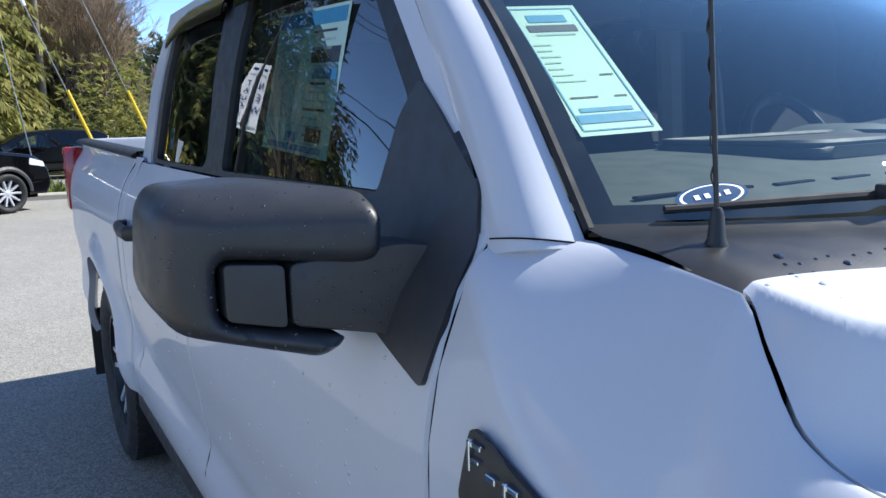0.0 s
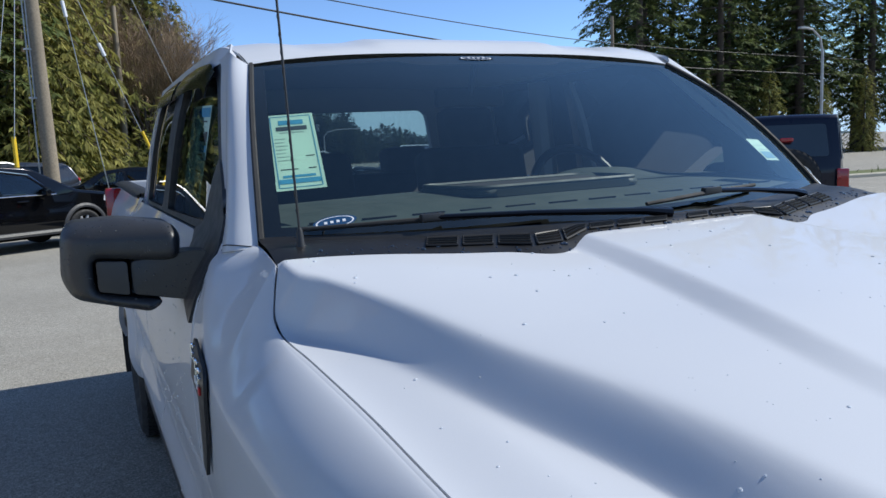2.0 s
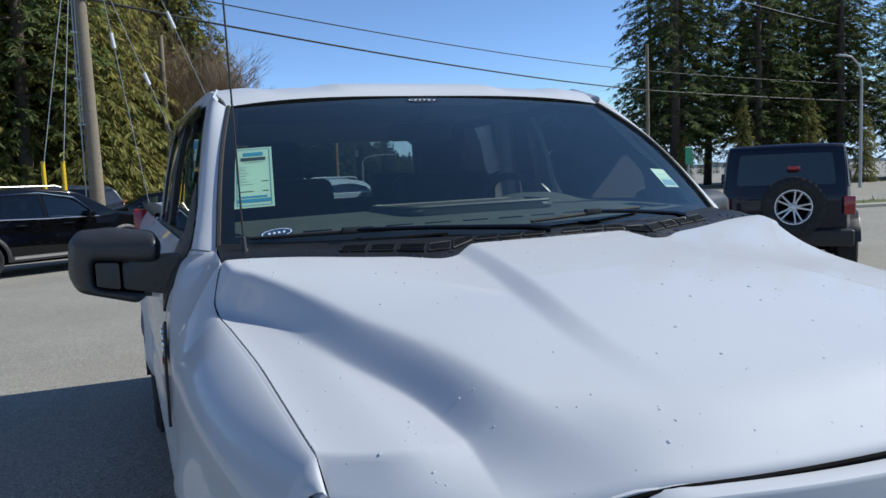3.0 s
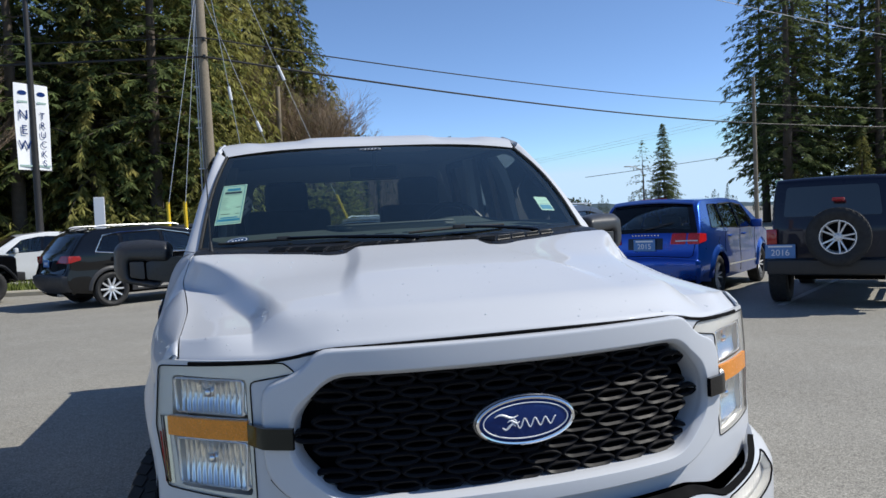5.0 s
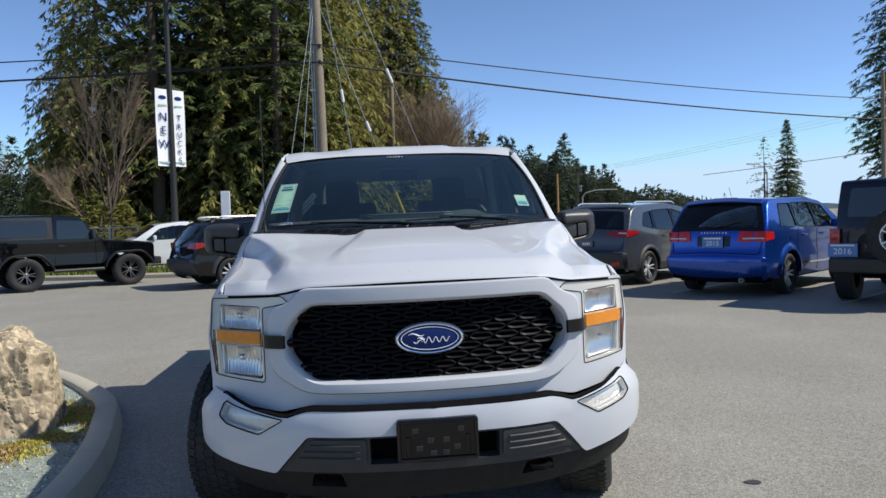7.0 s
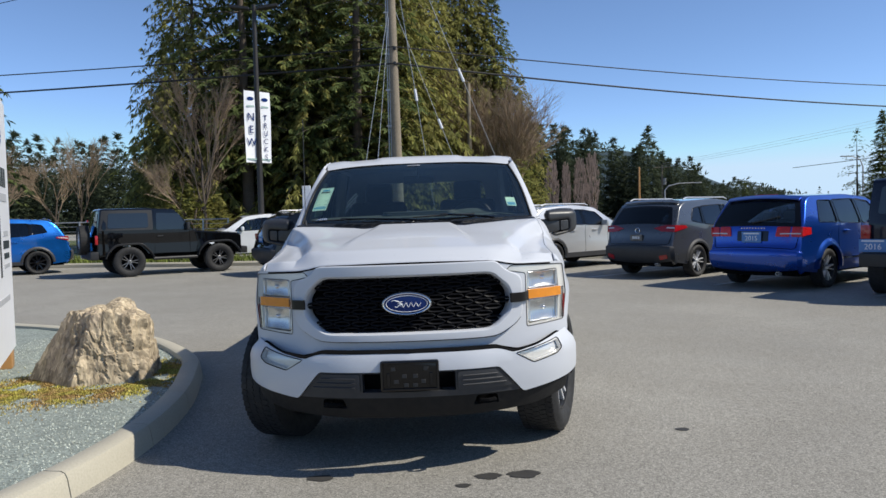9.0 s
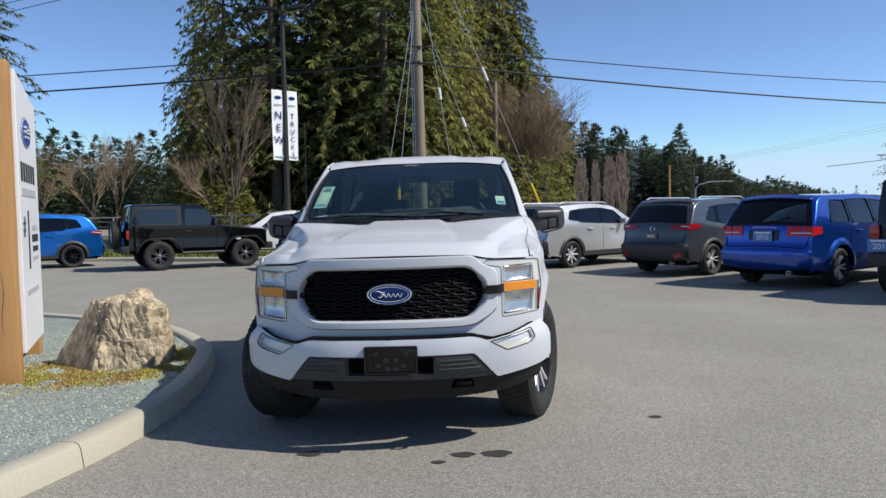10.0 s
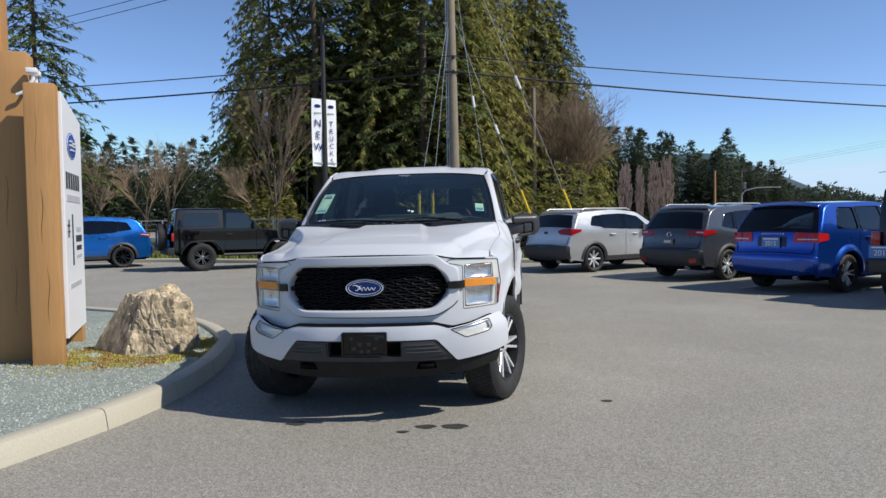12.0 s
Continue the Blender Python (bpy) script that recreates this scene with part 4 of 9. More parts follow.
# bumper on its own plan curve
BPTS = [(0, -1.262), (0.30, -1.238), (0.55, -1.170), (0.75, -1.075), (0.88, -0.972), (0.965, -0.86), (1.008, -0.76), (1.02, -0.68)]
acc = [0.0]
for a, b in zip(BPTS, BPTS[1:]):
    acc.append(acc[-1] + math.dist(a, b))
bx = keyed(*[(-t, -p[0]) for t, p in zip(acc, BPTS)][:0:-1], *[(t, p[0]) for t, p in zip(acc, BPTS)])
by = keyed(*[(t, p[1]) for t, p in zip(acc, BPTS)])
btilt = keyed((0.24, 0.05), (0.40, 0.012), (0.50, 0.0), (0.58, 0.0), (0.63, 0.018), (0.67, 0.06))


def bump_point(u, z, o=0.0):
    n = Vector((bx(u + 0.02) - bx(u - 0.02), by(abs(u) + 0.02) * 1.0 - by(abs(u) - 0.02 if abs(u) > 0.02 else 0.02 - abs(u)), 0))
    if u < 0:
        n.y = -n.y
    n = Vector((n.y, -n.x, 0)).normalized()
    return Vector((bx(u), by(abs(u)), z)) + n * (o - btilt(z))


BUMP = rounded([(-1.155, 0.682), (-0.97, 0.664), (-0.610, 0.607), (-0.52, 0.632), (0.52, 0.632), (0.610, 0.607), (0.97, 0.664), (1.155, 0.682), (1.165, 0.44), (1.05, 0.418), (0.67, 0.372), (0.515, 0.532), (-0.515, 0.532), (-0.67, 0.372), (-1.05, 0.418), (-1.165, 0.44)], 0.018, 3)
FOGS = {s: rounded([(s * 0.618, 0.596), (s * 0.955, 0.648), (s * 0.962, 0.590), (s * 0.915, 0.562), (s * 0.735, 0.532)], 0.012, 2) for s in SIDES}
bm = bmesh.new()
sheet(bm, BUMP, lambda u, z: bump_point(u, z), 0.04, [FOGS[-1], FOGS[1]])
thicken(bm, -0.045)
part("front_bumper", bm, PAINT, truck, "pearl white front bumper")
for s in SIDES:
    fog = new("fog_lamp")
    fog.parent = truck
    bm = bmesh.new()
    sheet(bm, FOGS[s], lambda u, z: bump_point(u, z, -0.030 + 0.0008 * math.sin(u * 260)), 0.008)
    thicken(bm, -0.01)
    part("reflector", bm, SATIN, fog)
    bm = bmesh.new()
    c = [sum(p[i] for p in FOGS[s]) / len(FOGS[s]) for i in (0, 1)]
    sheet(bm, FOGS[s], lambda u, z: bump_point(u, z, -0.004), 0.04, [[(c[0] + (u - c[0]) * 0.93, c[1] + (z - c[1]) * 0.82) for u, z in FOGS[s]]])
    thicken(bm, -0.02)
    part("bezel", bm, SATIN, fog)
    bm = bmesh.new()
    sheet(bm, FOGS[s], lambda u, z: bump_point(u, z, -0.001), 0.05)
    part("lens", bm, LENS, fog).visible_shadow = False
    bm = bmesh.new()
    tube(bm, [bump_point(u, z, 0.0) for u, z in refine(FOGS[s], 0.03)] + [bump_point(*FOGS[s][0], 0.0)], 0.0028, 5)
    part("lamp_seam", bm, UNDER_AND_SHADE, fog)
# black strip along the top of the bumper, for the shade in its gap
bm = bmesh.new()
top_z = keyed((0.0, 0.636), (0.50, 0.636), (0.55, 0.628), (0.610, 0.612), (0.70, 0.624), (0.97, 0.669), (1.15, 0.687))
grid(bm, lambda u, k: bump_point(u, top_z(abs(u)) + (0.010 * (1 - smoothstep(0.50, 0.66, abs(u))) + 0.006 - 0.005 * smoothstep(0.62, 0.80, abs(u))) * k - 0.002, 0.004 - 0.018 * k), steps(-1.02, 1.02, 90), steps(0, 1, 3))
thicken(bm, -0.012)
part("bumper_gap", bm, UNDER_AND_SHADE, truck, "black strip as shade between bumper and fascia")
# dark lower insert with ribbed panels
INS = rounded([(-0.655, 0.382), (-0.51, 0.530), (0.51, 0.530), (0.655, 0.382)], 0.01, 2)
bm = bmesh.new()
MID = [(-0.262, 0.415), (0.262, 0.415), (0.262, 0.522), (-0.262, 0.522)]
sheet(bm, INS, lambda u, z: bump_point(u, z, -0.012), 0.05, [MID])
thicken(bm, -0.05)
part("lower_insert", bm, DARK_PLASTIC, truck, "dark grey lower bumper insert")
# Sheet set back in the intake, its shade given by the near-black.
bm = bmesh.new()
sheet(bm, [(-0.30, 0.40), (0.30, 0.40), (0.30, 0.53), (-0.30, 0.53)], lambda u, z: bump_point(u, z, -0.10), 0.1)
part("lower_intake", bm, UNDER_AND_SHADE, truck)
for s in SIDES:
    bm = bmesh.new()
    sheet(bm, rounded([(s * 0.275, 0.418), (s * 0.275, 0.520), (s * 0.495, 0.520), (s * 0.60, 0.418)], 0.012, 2), lambda u, z: bump_point(u, z, -0.002), 0.04)
    thicken(bm, -0.012)
    part("ribbed_panel", bm, DARK_PLASTIC, truck)
    for z in (0.444, 0.470, 0.496):
        bm = bmesh.new()
        tube(bm, [bump_point(s * u, z, 0.0) for u in steps(0.30, 0.58 - (z - 0.42) * 1.0, 6)], 0.005, 6)
        part("rib", bm, DARK_PLASTIC, truck)
    # tow hook
    bm = bmesh.new()
    tube(bm, [bump_point(s * 0.40, 0.335, -0.10), bump_point(s * 0.41, 0.345, 0.0), bump_point(s * 0.45, 0.345, 0.01), bump_point(s * 0.49, 0.345, 0.0), bump_point(s * 0.50, 0.335, -0.10)], 0.012, 8)
    part("tow_hook", bm, UNDER_AND_SHADE, truck)
bm = bmesh.new()
VAL = rounded([(-1.10, 0.43), (-0.66, 0.392), (0.66, 0.392), (1.10, 0.43), (1.08, 0.325), (0.80, 0.276), (0.45, 0.255), (-0.45, 0.255), (-0.80, 0.276), (-1.08, 0.325)], 0.02, 2)
HOOKS = [rounded([(s * 0.37, 0.315), (s * 0.39, 0.372), (s * 0.51, 0.372), (s * 0.53, 0.315)], 0.01, 2) for s in SIDES]
sheet(bm, VAL, lambda u, z: bump_point(u, z, -0.022 - 0.25 * max(0, 0.34 - z)), 0.05, HOOKS)
thicken(bm, -0.03)
part("lower_valance", bm, VALANCE, truck, "black plastic air dam")
# plate bracket
PB = pose(0.008, -1.268, 0.512, 90, 0, 0)
bracket = new("plate_bracket")
bracket.parent = truck
bracket["label"] = "empty black licence plate bracket"
bm = bmesh.new()
prism(bm, rounded([(-0.162, -0.085), (0.162, -0.085), (0.162, 0.085), (-0.162, 0.085)], 0.012, 2), PB @ pose(0, 0, -0.03), 0.036, 0.004, 2)
part("plate", bm, GLOSS_BLACK, bracket)
bm = bmesh.new()
for c, sz in (((0, 0.074), (0.31, 0.010)), ((0, -0.074), (0.31, 0.010)), ((-0.152, 0), (0.010, 0.15)), ((0.152, 0), (0.010, 0.15)), ((-0.118, -0.02), (0.018, 0.075)), ((0.118, -0.02), (0.018, 0.075))):
    box(bm, (0, 0, 0), (sz[0], sz[1], 0.010), 0.002, 1, PB @ pose(c[0], c[1], 0.009))
part("ridge", bm, GLOSS_BLACK, bracket)
for c in ((-0.075, -0.03), (-0.03, 0.0), (0.032, 0.0), (0.075, -0.03), (-0.02, -0.05), (0.03, -0.05), (-0.09, 0.04), (0.09, 0.04)):
    bm = bmesh.new()
    box(bm, (0, 0, 0), (0.026, 0.022, 0.006), 0.002, 1, PB @ pose(c[0], c[1], 0.009))
    part("boss", bm, BLACK_PLASTIC, bracket)
# added dark core behind the fascia and under the truck; blocks sun below bumper
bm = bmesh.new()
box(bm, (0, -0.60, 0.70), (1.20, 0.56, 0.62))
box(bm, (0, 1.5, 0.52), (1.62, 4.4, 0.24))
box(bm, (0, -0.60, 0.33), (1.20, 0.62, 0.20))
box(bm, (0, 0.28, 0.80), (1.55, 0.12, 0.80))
part("underbody", bm, UNDER_AND_SHADE, truck)
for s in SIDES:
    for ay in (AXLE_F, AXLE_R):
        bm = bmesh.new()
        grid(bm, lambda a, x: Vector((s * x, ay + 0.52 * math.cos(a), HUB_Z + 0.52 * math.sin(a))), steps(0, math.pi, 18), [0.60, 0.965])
        part("wheel_liner", bm, UNDER_AND_SHADE, truck)

# mirrors
HEAD = [(-0.125, -0.098), (0.035, -0.135), (0.056, -0.120), (0.062, -0.108), (-0.078, -0.086), (-0.078, -0.003), (0.080, -0.014), (0.106, -0.006), (0.114, 0.040), (0.094, 0.072), (-0.02, 0.086), (-0.118, 0.080), (-0.140, 0.052), (-0.148, -0.05)]


def edge_distance(p, poly):
    q, best = Vector(p), 9.0
    for i in range(len(poly)):
        a, b = Vector(poly[i - 1]), Vector(poly[i])
        ab = b - a
        k = 0 if ab.length < 1e-9 else max(0, min(1, (q - a).dot(ab) / ab.length_squared))
        best = min(best, (a + ab * k - q).length)
    return best


def head_depth(x, z):
    """How far the mirror's front lies back at x, z: swept outwards, sloped at the top, rounded at its rim."""
    top = smoothstep(0.028, 0.092, z)
    rim = max(0.0, 1 - edge_distance((x, z), HEAD_LINE) / 0.022)
    return -0.50 * x + 0.9 * max(0.0, -x - 0.08) ** 1.5 + 0.6 * z * z + 0.045 * top ** 1.6 + 0.05 * smoothstep(0.08, 0.125, x) ** 2 + 0.020 * rim ** 2.2


HEAD_LINE = rounded(HEAD, 0.022, 4)
for s in SIDES:
    c = Vector((s * 1.115, 0.572, 1.322))
    mir = new("door_mirror")
    mir.parent = truck
    mir["label"] = "grained black door mirror with water drops"

    # x runs inwards from the mirror's outer end
    MM = Matrix.Translation(c) @ Matrix(((-s, 0, 0, 0), (0, 0, 1, 0), (0, 1, 0, 0), (0, 0, 0, 1)))
    bm = bmesh.new()
    sheet(bm, HEAD_LINE, lambda x, z: c + Vector((-s * x, head_depth(x, z), z)), 0.0075)
    twins = {}
    for e_ in [q for q in bm.edges if len(q.link_faces) == 1]:
        for v in e_.verts:
            if v not in twins:
                twins[v] = bm.verts.new(v.co + Vector((0, 0.11, 0)))
        bm.faces.new((e_.verts[0], e_.verts[1], twins[e_.verts[1]], twins[e_.verts[0]]))
    part("shell", bm, MIRROR_PLASTIC, mir, sharp=70)
    bm = bmesh.new()
    prism(bm, rounded([(-0.071, -0.080), (-0.006, -0.091), (-0.006, -0.012), (-0.071, -0.009)], 0.008, 3), MM @ pose(0, 0, 0.010), 0.08, 0.006, 3)
    for v in bm.verts:
        v.co.y += 0.50 * (v.co - c).x * s
    part("indicator_block", bm, MIRROR_PLASTIC, mir)
    bm = bmesh.new()
    prism(bm, rounded([(0.001, -0.091), (0.15, -0.118), (0.20, -0.06), (0.185, -0.002), (0.13, 0.004), (0.001, -0.013)], 0.012, 3), MM @ pose(0, 0, 0.018), 0.085, 0.010, 3)
    for v in bm.verts:
        v.co.y += 0.35 * (v.co - c).x * s
    part("arm", bm, MIRROR_PLASTIC, mir)
    bm = bmesh.new()
    prism(bm, rounded([(-0.130, -0.08), (0.05, -0.105), (0.11, -0.02), (0.10, 0.065), (-0.12, 0.065)], 0.03, 3), MM @ pose(0, 0, 0.128), 0.010, 0.002, 1)
    for v in bm.verts:
        v.co.y += 0.50 * ((v.co - c).x * s)
    part("mirror_glass", bm, CHROME, mir)
    # sail panel on the door
    bm = bmesh.new()
    SAIL = rounded([(0.470, 1.40), (0.440, 1.33), (0.434, 1.25), (0.448, 1.172), (0.64, 1.225), (0.84, 1.35), (0.725, 1.374), (0.706, 1.48), (0.668, 1.535), (0.60, 1.49)], 0.012, 3)
    sheet(bm, SAIL, lambda y, z: Vector((s * ((side_x(y, z) if z < 1.33 else green_x(y, z)) + 0.007), y, z)), 0.04)
    thicken(bm, -0.016)
    part("sail_panel", bm, MIRROR_PLASTIC, mir)

# fender badge
for s in SIDES:
    badge = new("fender_badge")
    badge.parent = truck
    badge["label"] = "black fender badge with chrome characters"
    bf = lambda y, z, o=0.0: Vector((s * (side_x(y, z) + 0.004 + o), y, z))
    bm = bmesh.new()
    sheet(bm, rounded([(0.335, 1.168), (0.19, 1.130), (0.178, 1.105), (0.205, 0.97), (0.25, 0.895), (0.268, 0.915), (0.262, 1.06), (0.345, 1.085)], 0.012, 3), lambda y, z: bf(y, z), 0.03)
    thicken(bm, 0.007)
    part("plaque", bm, BLACK_PLASTIC, badge)
    # plain bright strokes in place of the model name
    for k in range(4):
        y = 0.318 - k * 0.033
        z = 1.142 - k * 0.0095
        bm = bmesh.new()
        for dy, dz, ly, lz in ((0.008, 0, 0.005, 0.034), (-0.002, 0.012, 0.018, 0.006), (-0.004, -0.002, 0.014, 0.005)) if k != 1 else ((0, 0, 0.016, 0.008),):
            p = bf(y + dy, z + dz, 0.009)
            box(bm, p, (0.006, ly, lz), 0.001, 1)
        part("bright_stroke", bm, CHROME, badge)
    for k in range(3):
        bm = bmesh.new()
        p = bf(0.262 - k * 0.022, 1.098 - k * 0.006, 0.009)
        box(bm, p, (0.004, 0.014, 0.016), 0.001, 1)
        part("small_stroke", bm, WHITE_PRINT if k < 2 else RED_PRINT, badge)

# ---- wheels ----
def wheel(parent, at, side, radius=0.405, width=0.275, rim=0.245, spokes=6, steer=0.0, rim_mat=None, spoke_mat=None, lugs=44, style="double", name="wheel", label=""):
    """A wheel whose outer face looks along side * x of its parent, turned by steer degrees."""
    w = new(name)
    w.parent = parent
    w.matrix_basis = pose(*at, 0, 0, steer) @ pose(0, 0, 0, 0, 90 * side, 0)
    if label:
        w["label"] = label
    h = width / 2
    bm = bmesh.new()
    lathe(bm, [(rim, -h * 0.72), (rim + 0.02, -h * 0.86), (rim + (radius - rim) * 0.45, -h), (radius - 0.035, -h * 0.96), (radius - 0.009, -h * 0.80), (radius - 0.007, 0), (radius - 0.009, h * 0.80),
               (radius - 0.035, h * 0.96), (rim + (radius - rim) * 0.62, h * 1.005), (rim + (radius - rim) * 0.45, h), (rim + 0.02, h * 0.86), (rim, h * 0.72)], 48)
    part("tyre", bm, RUBBER, w)
    if lugs:
        bm = bmesh.new()
        for row, z0 in enumerate((-h * 0.68, -h * 0.34, 0.0, h * 0.34, h * 0.68)):
            for k in range(lugs):
                a = 2 * math.pi * (k + 0.5 * (row % 2)) / lugs
                skew = (0.25, -0.3, 0.2, 0.3, -0.25)[row]
                m = pose(0, 0, 0, 0, 0, math.degrees(a)) @ Matrix.Translation((radius - 0.0090, 0, z0)) @ pose(0, 0, 0, math.degrees(skew), 0, 0)
                lw = 2 * math.pi * radius / lugs
                box(bm, (0, 0, 0), (0.010, lw * 0.80, h * 0.27), 0, 1, m)
        part("tread", bm, RUBBER, w)
    bm = bmesh.new()
    lathe(bm, [(rim + 0.004, h * 0.74), (rim + 0.006, h * 0.80), (rim - 0.008, h * 0.80), (rim - 0.016, h * 0.55), (rim - 0.03, 0.0), (rim - 0.03, -h * 0.6)], 40)
    part("rim_barrel", bm, rim_mat or DARK_RIM, w)
    bm = bmesh.new()
    lathe(bm, [(0.0, h * 0.12), (rim - 0.03, h * 0.12)], 24)
    part("brake_disc", bm, UNDER_AND_SHADE, w)
    hub = rim * 0.26
    for k in range(spokes):
        a = 360 * k / spokes + 90
        bm = bmesh.new()
        pairs = ((-1, 1) if style == "double" else (0,))
        for q in pairs:
            w0, w1 = (0.095, 0.085) if style == "double" and spokes == 6 else (0.11, 0.10) if style == "double" else (1.55 / spokes, 1.35 / spokes)
            m = pose(0, 0, 0, 0, 0, a + q * 9.5 * (6 / spokes))
            r0, r1 = hub * 0.8, rim - 0.008
            prof = [(r0, h * 0.52), (r0 + (r1 - r0) * 0.5, h * 0.64), (r1, h * 0.74)]
            rows = []
            for r, z in prof:
                ww = rim * (w0 + (w1 - w0) * (r - r0) / (r1 - r0)) * 0.5
                rows.append([bm.verts.new(m @ Vector((r, -ww, z - 0.05))), bm.verts.new(m @ Vector((r, -ww, z - 0.004))), bm.verts.new(m @ Vector((r, -ww * 0.75, z))), bm.verts.new(m @ Vector((r, ww * 0.75, z))), bm.verts.new(m @ Vector((r, ww, z - 0.004))), bm.verts.new(m @ Vector((r, ww, z - 0.05)))])
            for r0_, r1_ in zip(rows, rows[1:]):
                for j in range(5):
                    bm.faces.new((r0_[j], r0_[j + 1], r1_[j + 1], r1_[j]))
        part("spoke", bm, spoke_mat or ALU, w)
    bm = bmesh.new()
    lathe(bm, [(0.0, h * 0.62), (hub * 0.45, h * 0.62), (hub * 0.55, h * 0.58), (hub * 0.95, h * 0.53), (hub * 1.05, h * 0.30)], 24)
    part("hub_cap", bm, spoke_mat or ALU, w)
    for k in range(6 if lugs else 0):
        a = 2 * math.pi * k / 6
        bm = bmesh.new()
        lathe(bm, [(0.0, h * 0.60), (0.010, h * 0.60), (0.011, h * 0.5)], 6, Matrix.Translation((hub * 0.75 * math.cos(a), hub * 0.75 * math.sin(a), 0)))
        part("wheel_nut", bm, STEEL, w)
    return w


STEER = -18.0
for s in SIDES:
    for ay, steer in ((AXLE_F, STEER), (AXLE_R, 0.0)):
        wheel(truck, (s * 0.870, ay, GROUND_AT(s * 0.87) + 0.417), s, radius=0.418, rim=0.262, steer=steer, lugs=64, label="black tyre on six-spoke two-tone alloy wheel")

# ---- cabin ----
bm = bmesh.new()
dash_z = keyed((0.08, 1.335), (0.30, 1.368), (0.55, 1.398), (0.80, 1.405), (0.92, 1.37), (0.98, 1.10))
grid(bm, lambda x, y: Vector((x, max(y, ws_by(x) + 0.02), dash_z(y) - 0.015 * abs(x) ** 2)), steps(-0.84, 0.84, 30), steps(0.08, 0.98, 18))
part("dashboard", bm, DASH, truck, "dark grey dashboard top")
bm = bmesh.new()
prism(bm, rounded([(-0.26, 0.47), (0.30, 0.47), (0.34, 0.80), (-0.30, 0.80)], 0.06, 4), Matrix.Translation((0.0, 0, 1.393)), 0.020, 0.010, 2)
part("dash_tray", bm, DASH, truck)
bm = bmesh.new()
prism(bm, rounded([(-0.20, 0.51), (0.24, 0.51), (0.27, 0.76), (-0.23, 0.76)], 0.05, 4), Matrix.Translation((0.0, 0, 1.4115)), 0.006, 0.002, 2)
part("tray_mat", bm, DARK_PLASTIC, truck)
bm = bmesh.new()
rim = rounded([(-0.25, 0.48), (0.29, 0.48), (0.33, 0.79), (-0.29, 0.79)], 0.06, 5)
tube(bm, [(x, y, 1.418) for x, y in rim] + [(rim[0][0], rim[0][1], 1.418)], 0.007, 6, caps=False)
part("tray_rim", bm, DASH, truck)
bm = bmesh.new()
grid(bm, lambda x, y: Vector((x, y, 1.40 + 0.035 * math.sin(math.pi * (x - 0.20) / 0.44) * smoothstep(0.62, 0.78, y))), steps(0.20, 0.64, 16), steps(0.60, 0.90, 10))
part("instrument_hood", bm, DASH, truck)
for k in range(12):
    bm = bmesh.new()
    box(bm, (-0.70 + k * 0.125, 0.345 + 0.06 * abs(-0.7 + k * 0.125), 1.376), (0.085, 0.010, 0.004), 0.001, 1)
    part("defrost_slot", bm, UNDER_AND_SHADE, truck)
# steering wheel
sw = new("steering_wheel")
sw.parent = truck
SWM = pose(0.42, 0.955, 1.335, 64, 0, 0)
bm = bmesh.new()
tube(bm, [SWM @ Vector((0.185 * math.cos(a), 0.185 * math.sin(a), 0)) for a in steps(0, 2 * math.pi, 40)], 0.016, 10, caps=False)
part("rim", bm, BLACK_PLASTIC, sw)
bm = bmesh.new()
lathe(bm, [(0.0, 0.02), (0.05, 0.02), (0.075, 0.0), (0.07, -0.05)], 20, SWM)
for a in (0.1, math.pi - 0.1, -math.pi / 2):
    tube(bm, [SWM @ Vector((0.05 * math.cos(a), 0.05 * math.sin(a), 0)), SWM @ Vector((0.18 * math.cos(a), 0.18 * math.sin(a), 0))], 0.013, 8)
part("hub", bm, DARK_PLASTIC, sw)


def seat(x, y, wide):
    st = new("seat")
    st.parent = truck
    bm = bmesh.new()
    box(bm, (x, y, 0.98), (wide, 0.55, 0.18), 0.06, 3)
    part("cushion", bm, SEAT_CLOTH, st)
    bm = bmesh.new()
    box(bm, (0, 0, 0), (wide, 0.16, 0.66), 0.06, 4, pose(x, y + 0.34, 1.30 - (0.10 if wide < 0.8 else 0.22), -14, 0, 0))
    part("backrest", bm, SEAT_CLOTH, st)
    for hx in ((x,) if wide < 0.8 else (x - 0.42, x + 0.42)):
        bm = bmesh.new()
        box(bm, (0, 0, 0), (0.26, 0.11, 0.20), 0.045, 4, pose(hx, y + 0.43, 1.60 if wide < 0.8 else 1.44, -10, 0, 0))
        part("headrest", bm, SEAT_CLOTH, st)
        for d in (-0.06, 0.06):
            bm = bmesh.new()
            tube(bm, [(hx + d, y + 0.40, 1.44 if wide < 0.8 else 1.30), (hx + d, y + 0.425, 1.56 if wide < 0.8 else 1.40)], 0.006, 6)
            part("headrest_post", bm, STEEL, st)


seat(-0.42, 1.38, 0.52)
seat(0.42, 1.38, 0.52)
seat(0.0, 2.12, 1.50)
bm = bmesh.new()
grid(bm, lambda x, y: Vector((x, y, 1.835 + 0.03 * (1 - (x / 0.74) ** 2))), steps(-0.74, 0.74, 8), steps(1.0, 2.62, 6))
part("headliner", bm, HEADLINER, truck)
bm = bmesh.new()
box(bm, (0, 1.6, 0.80), (1.75, 2.1, 0.04))
part("cabin_floor", bm, SEAT_CLOTH, truck)
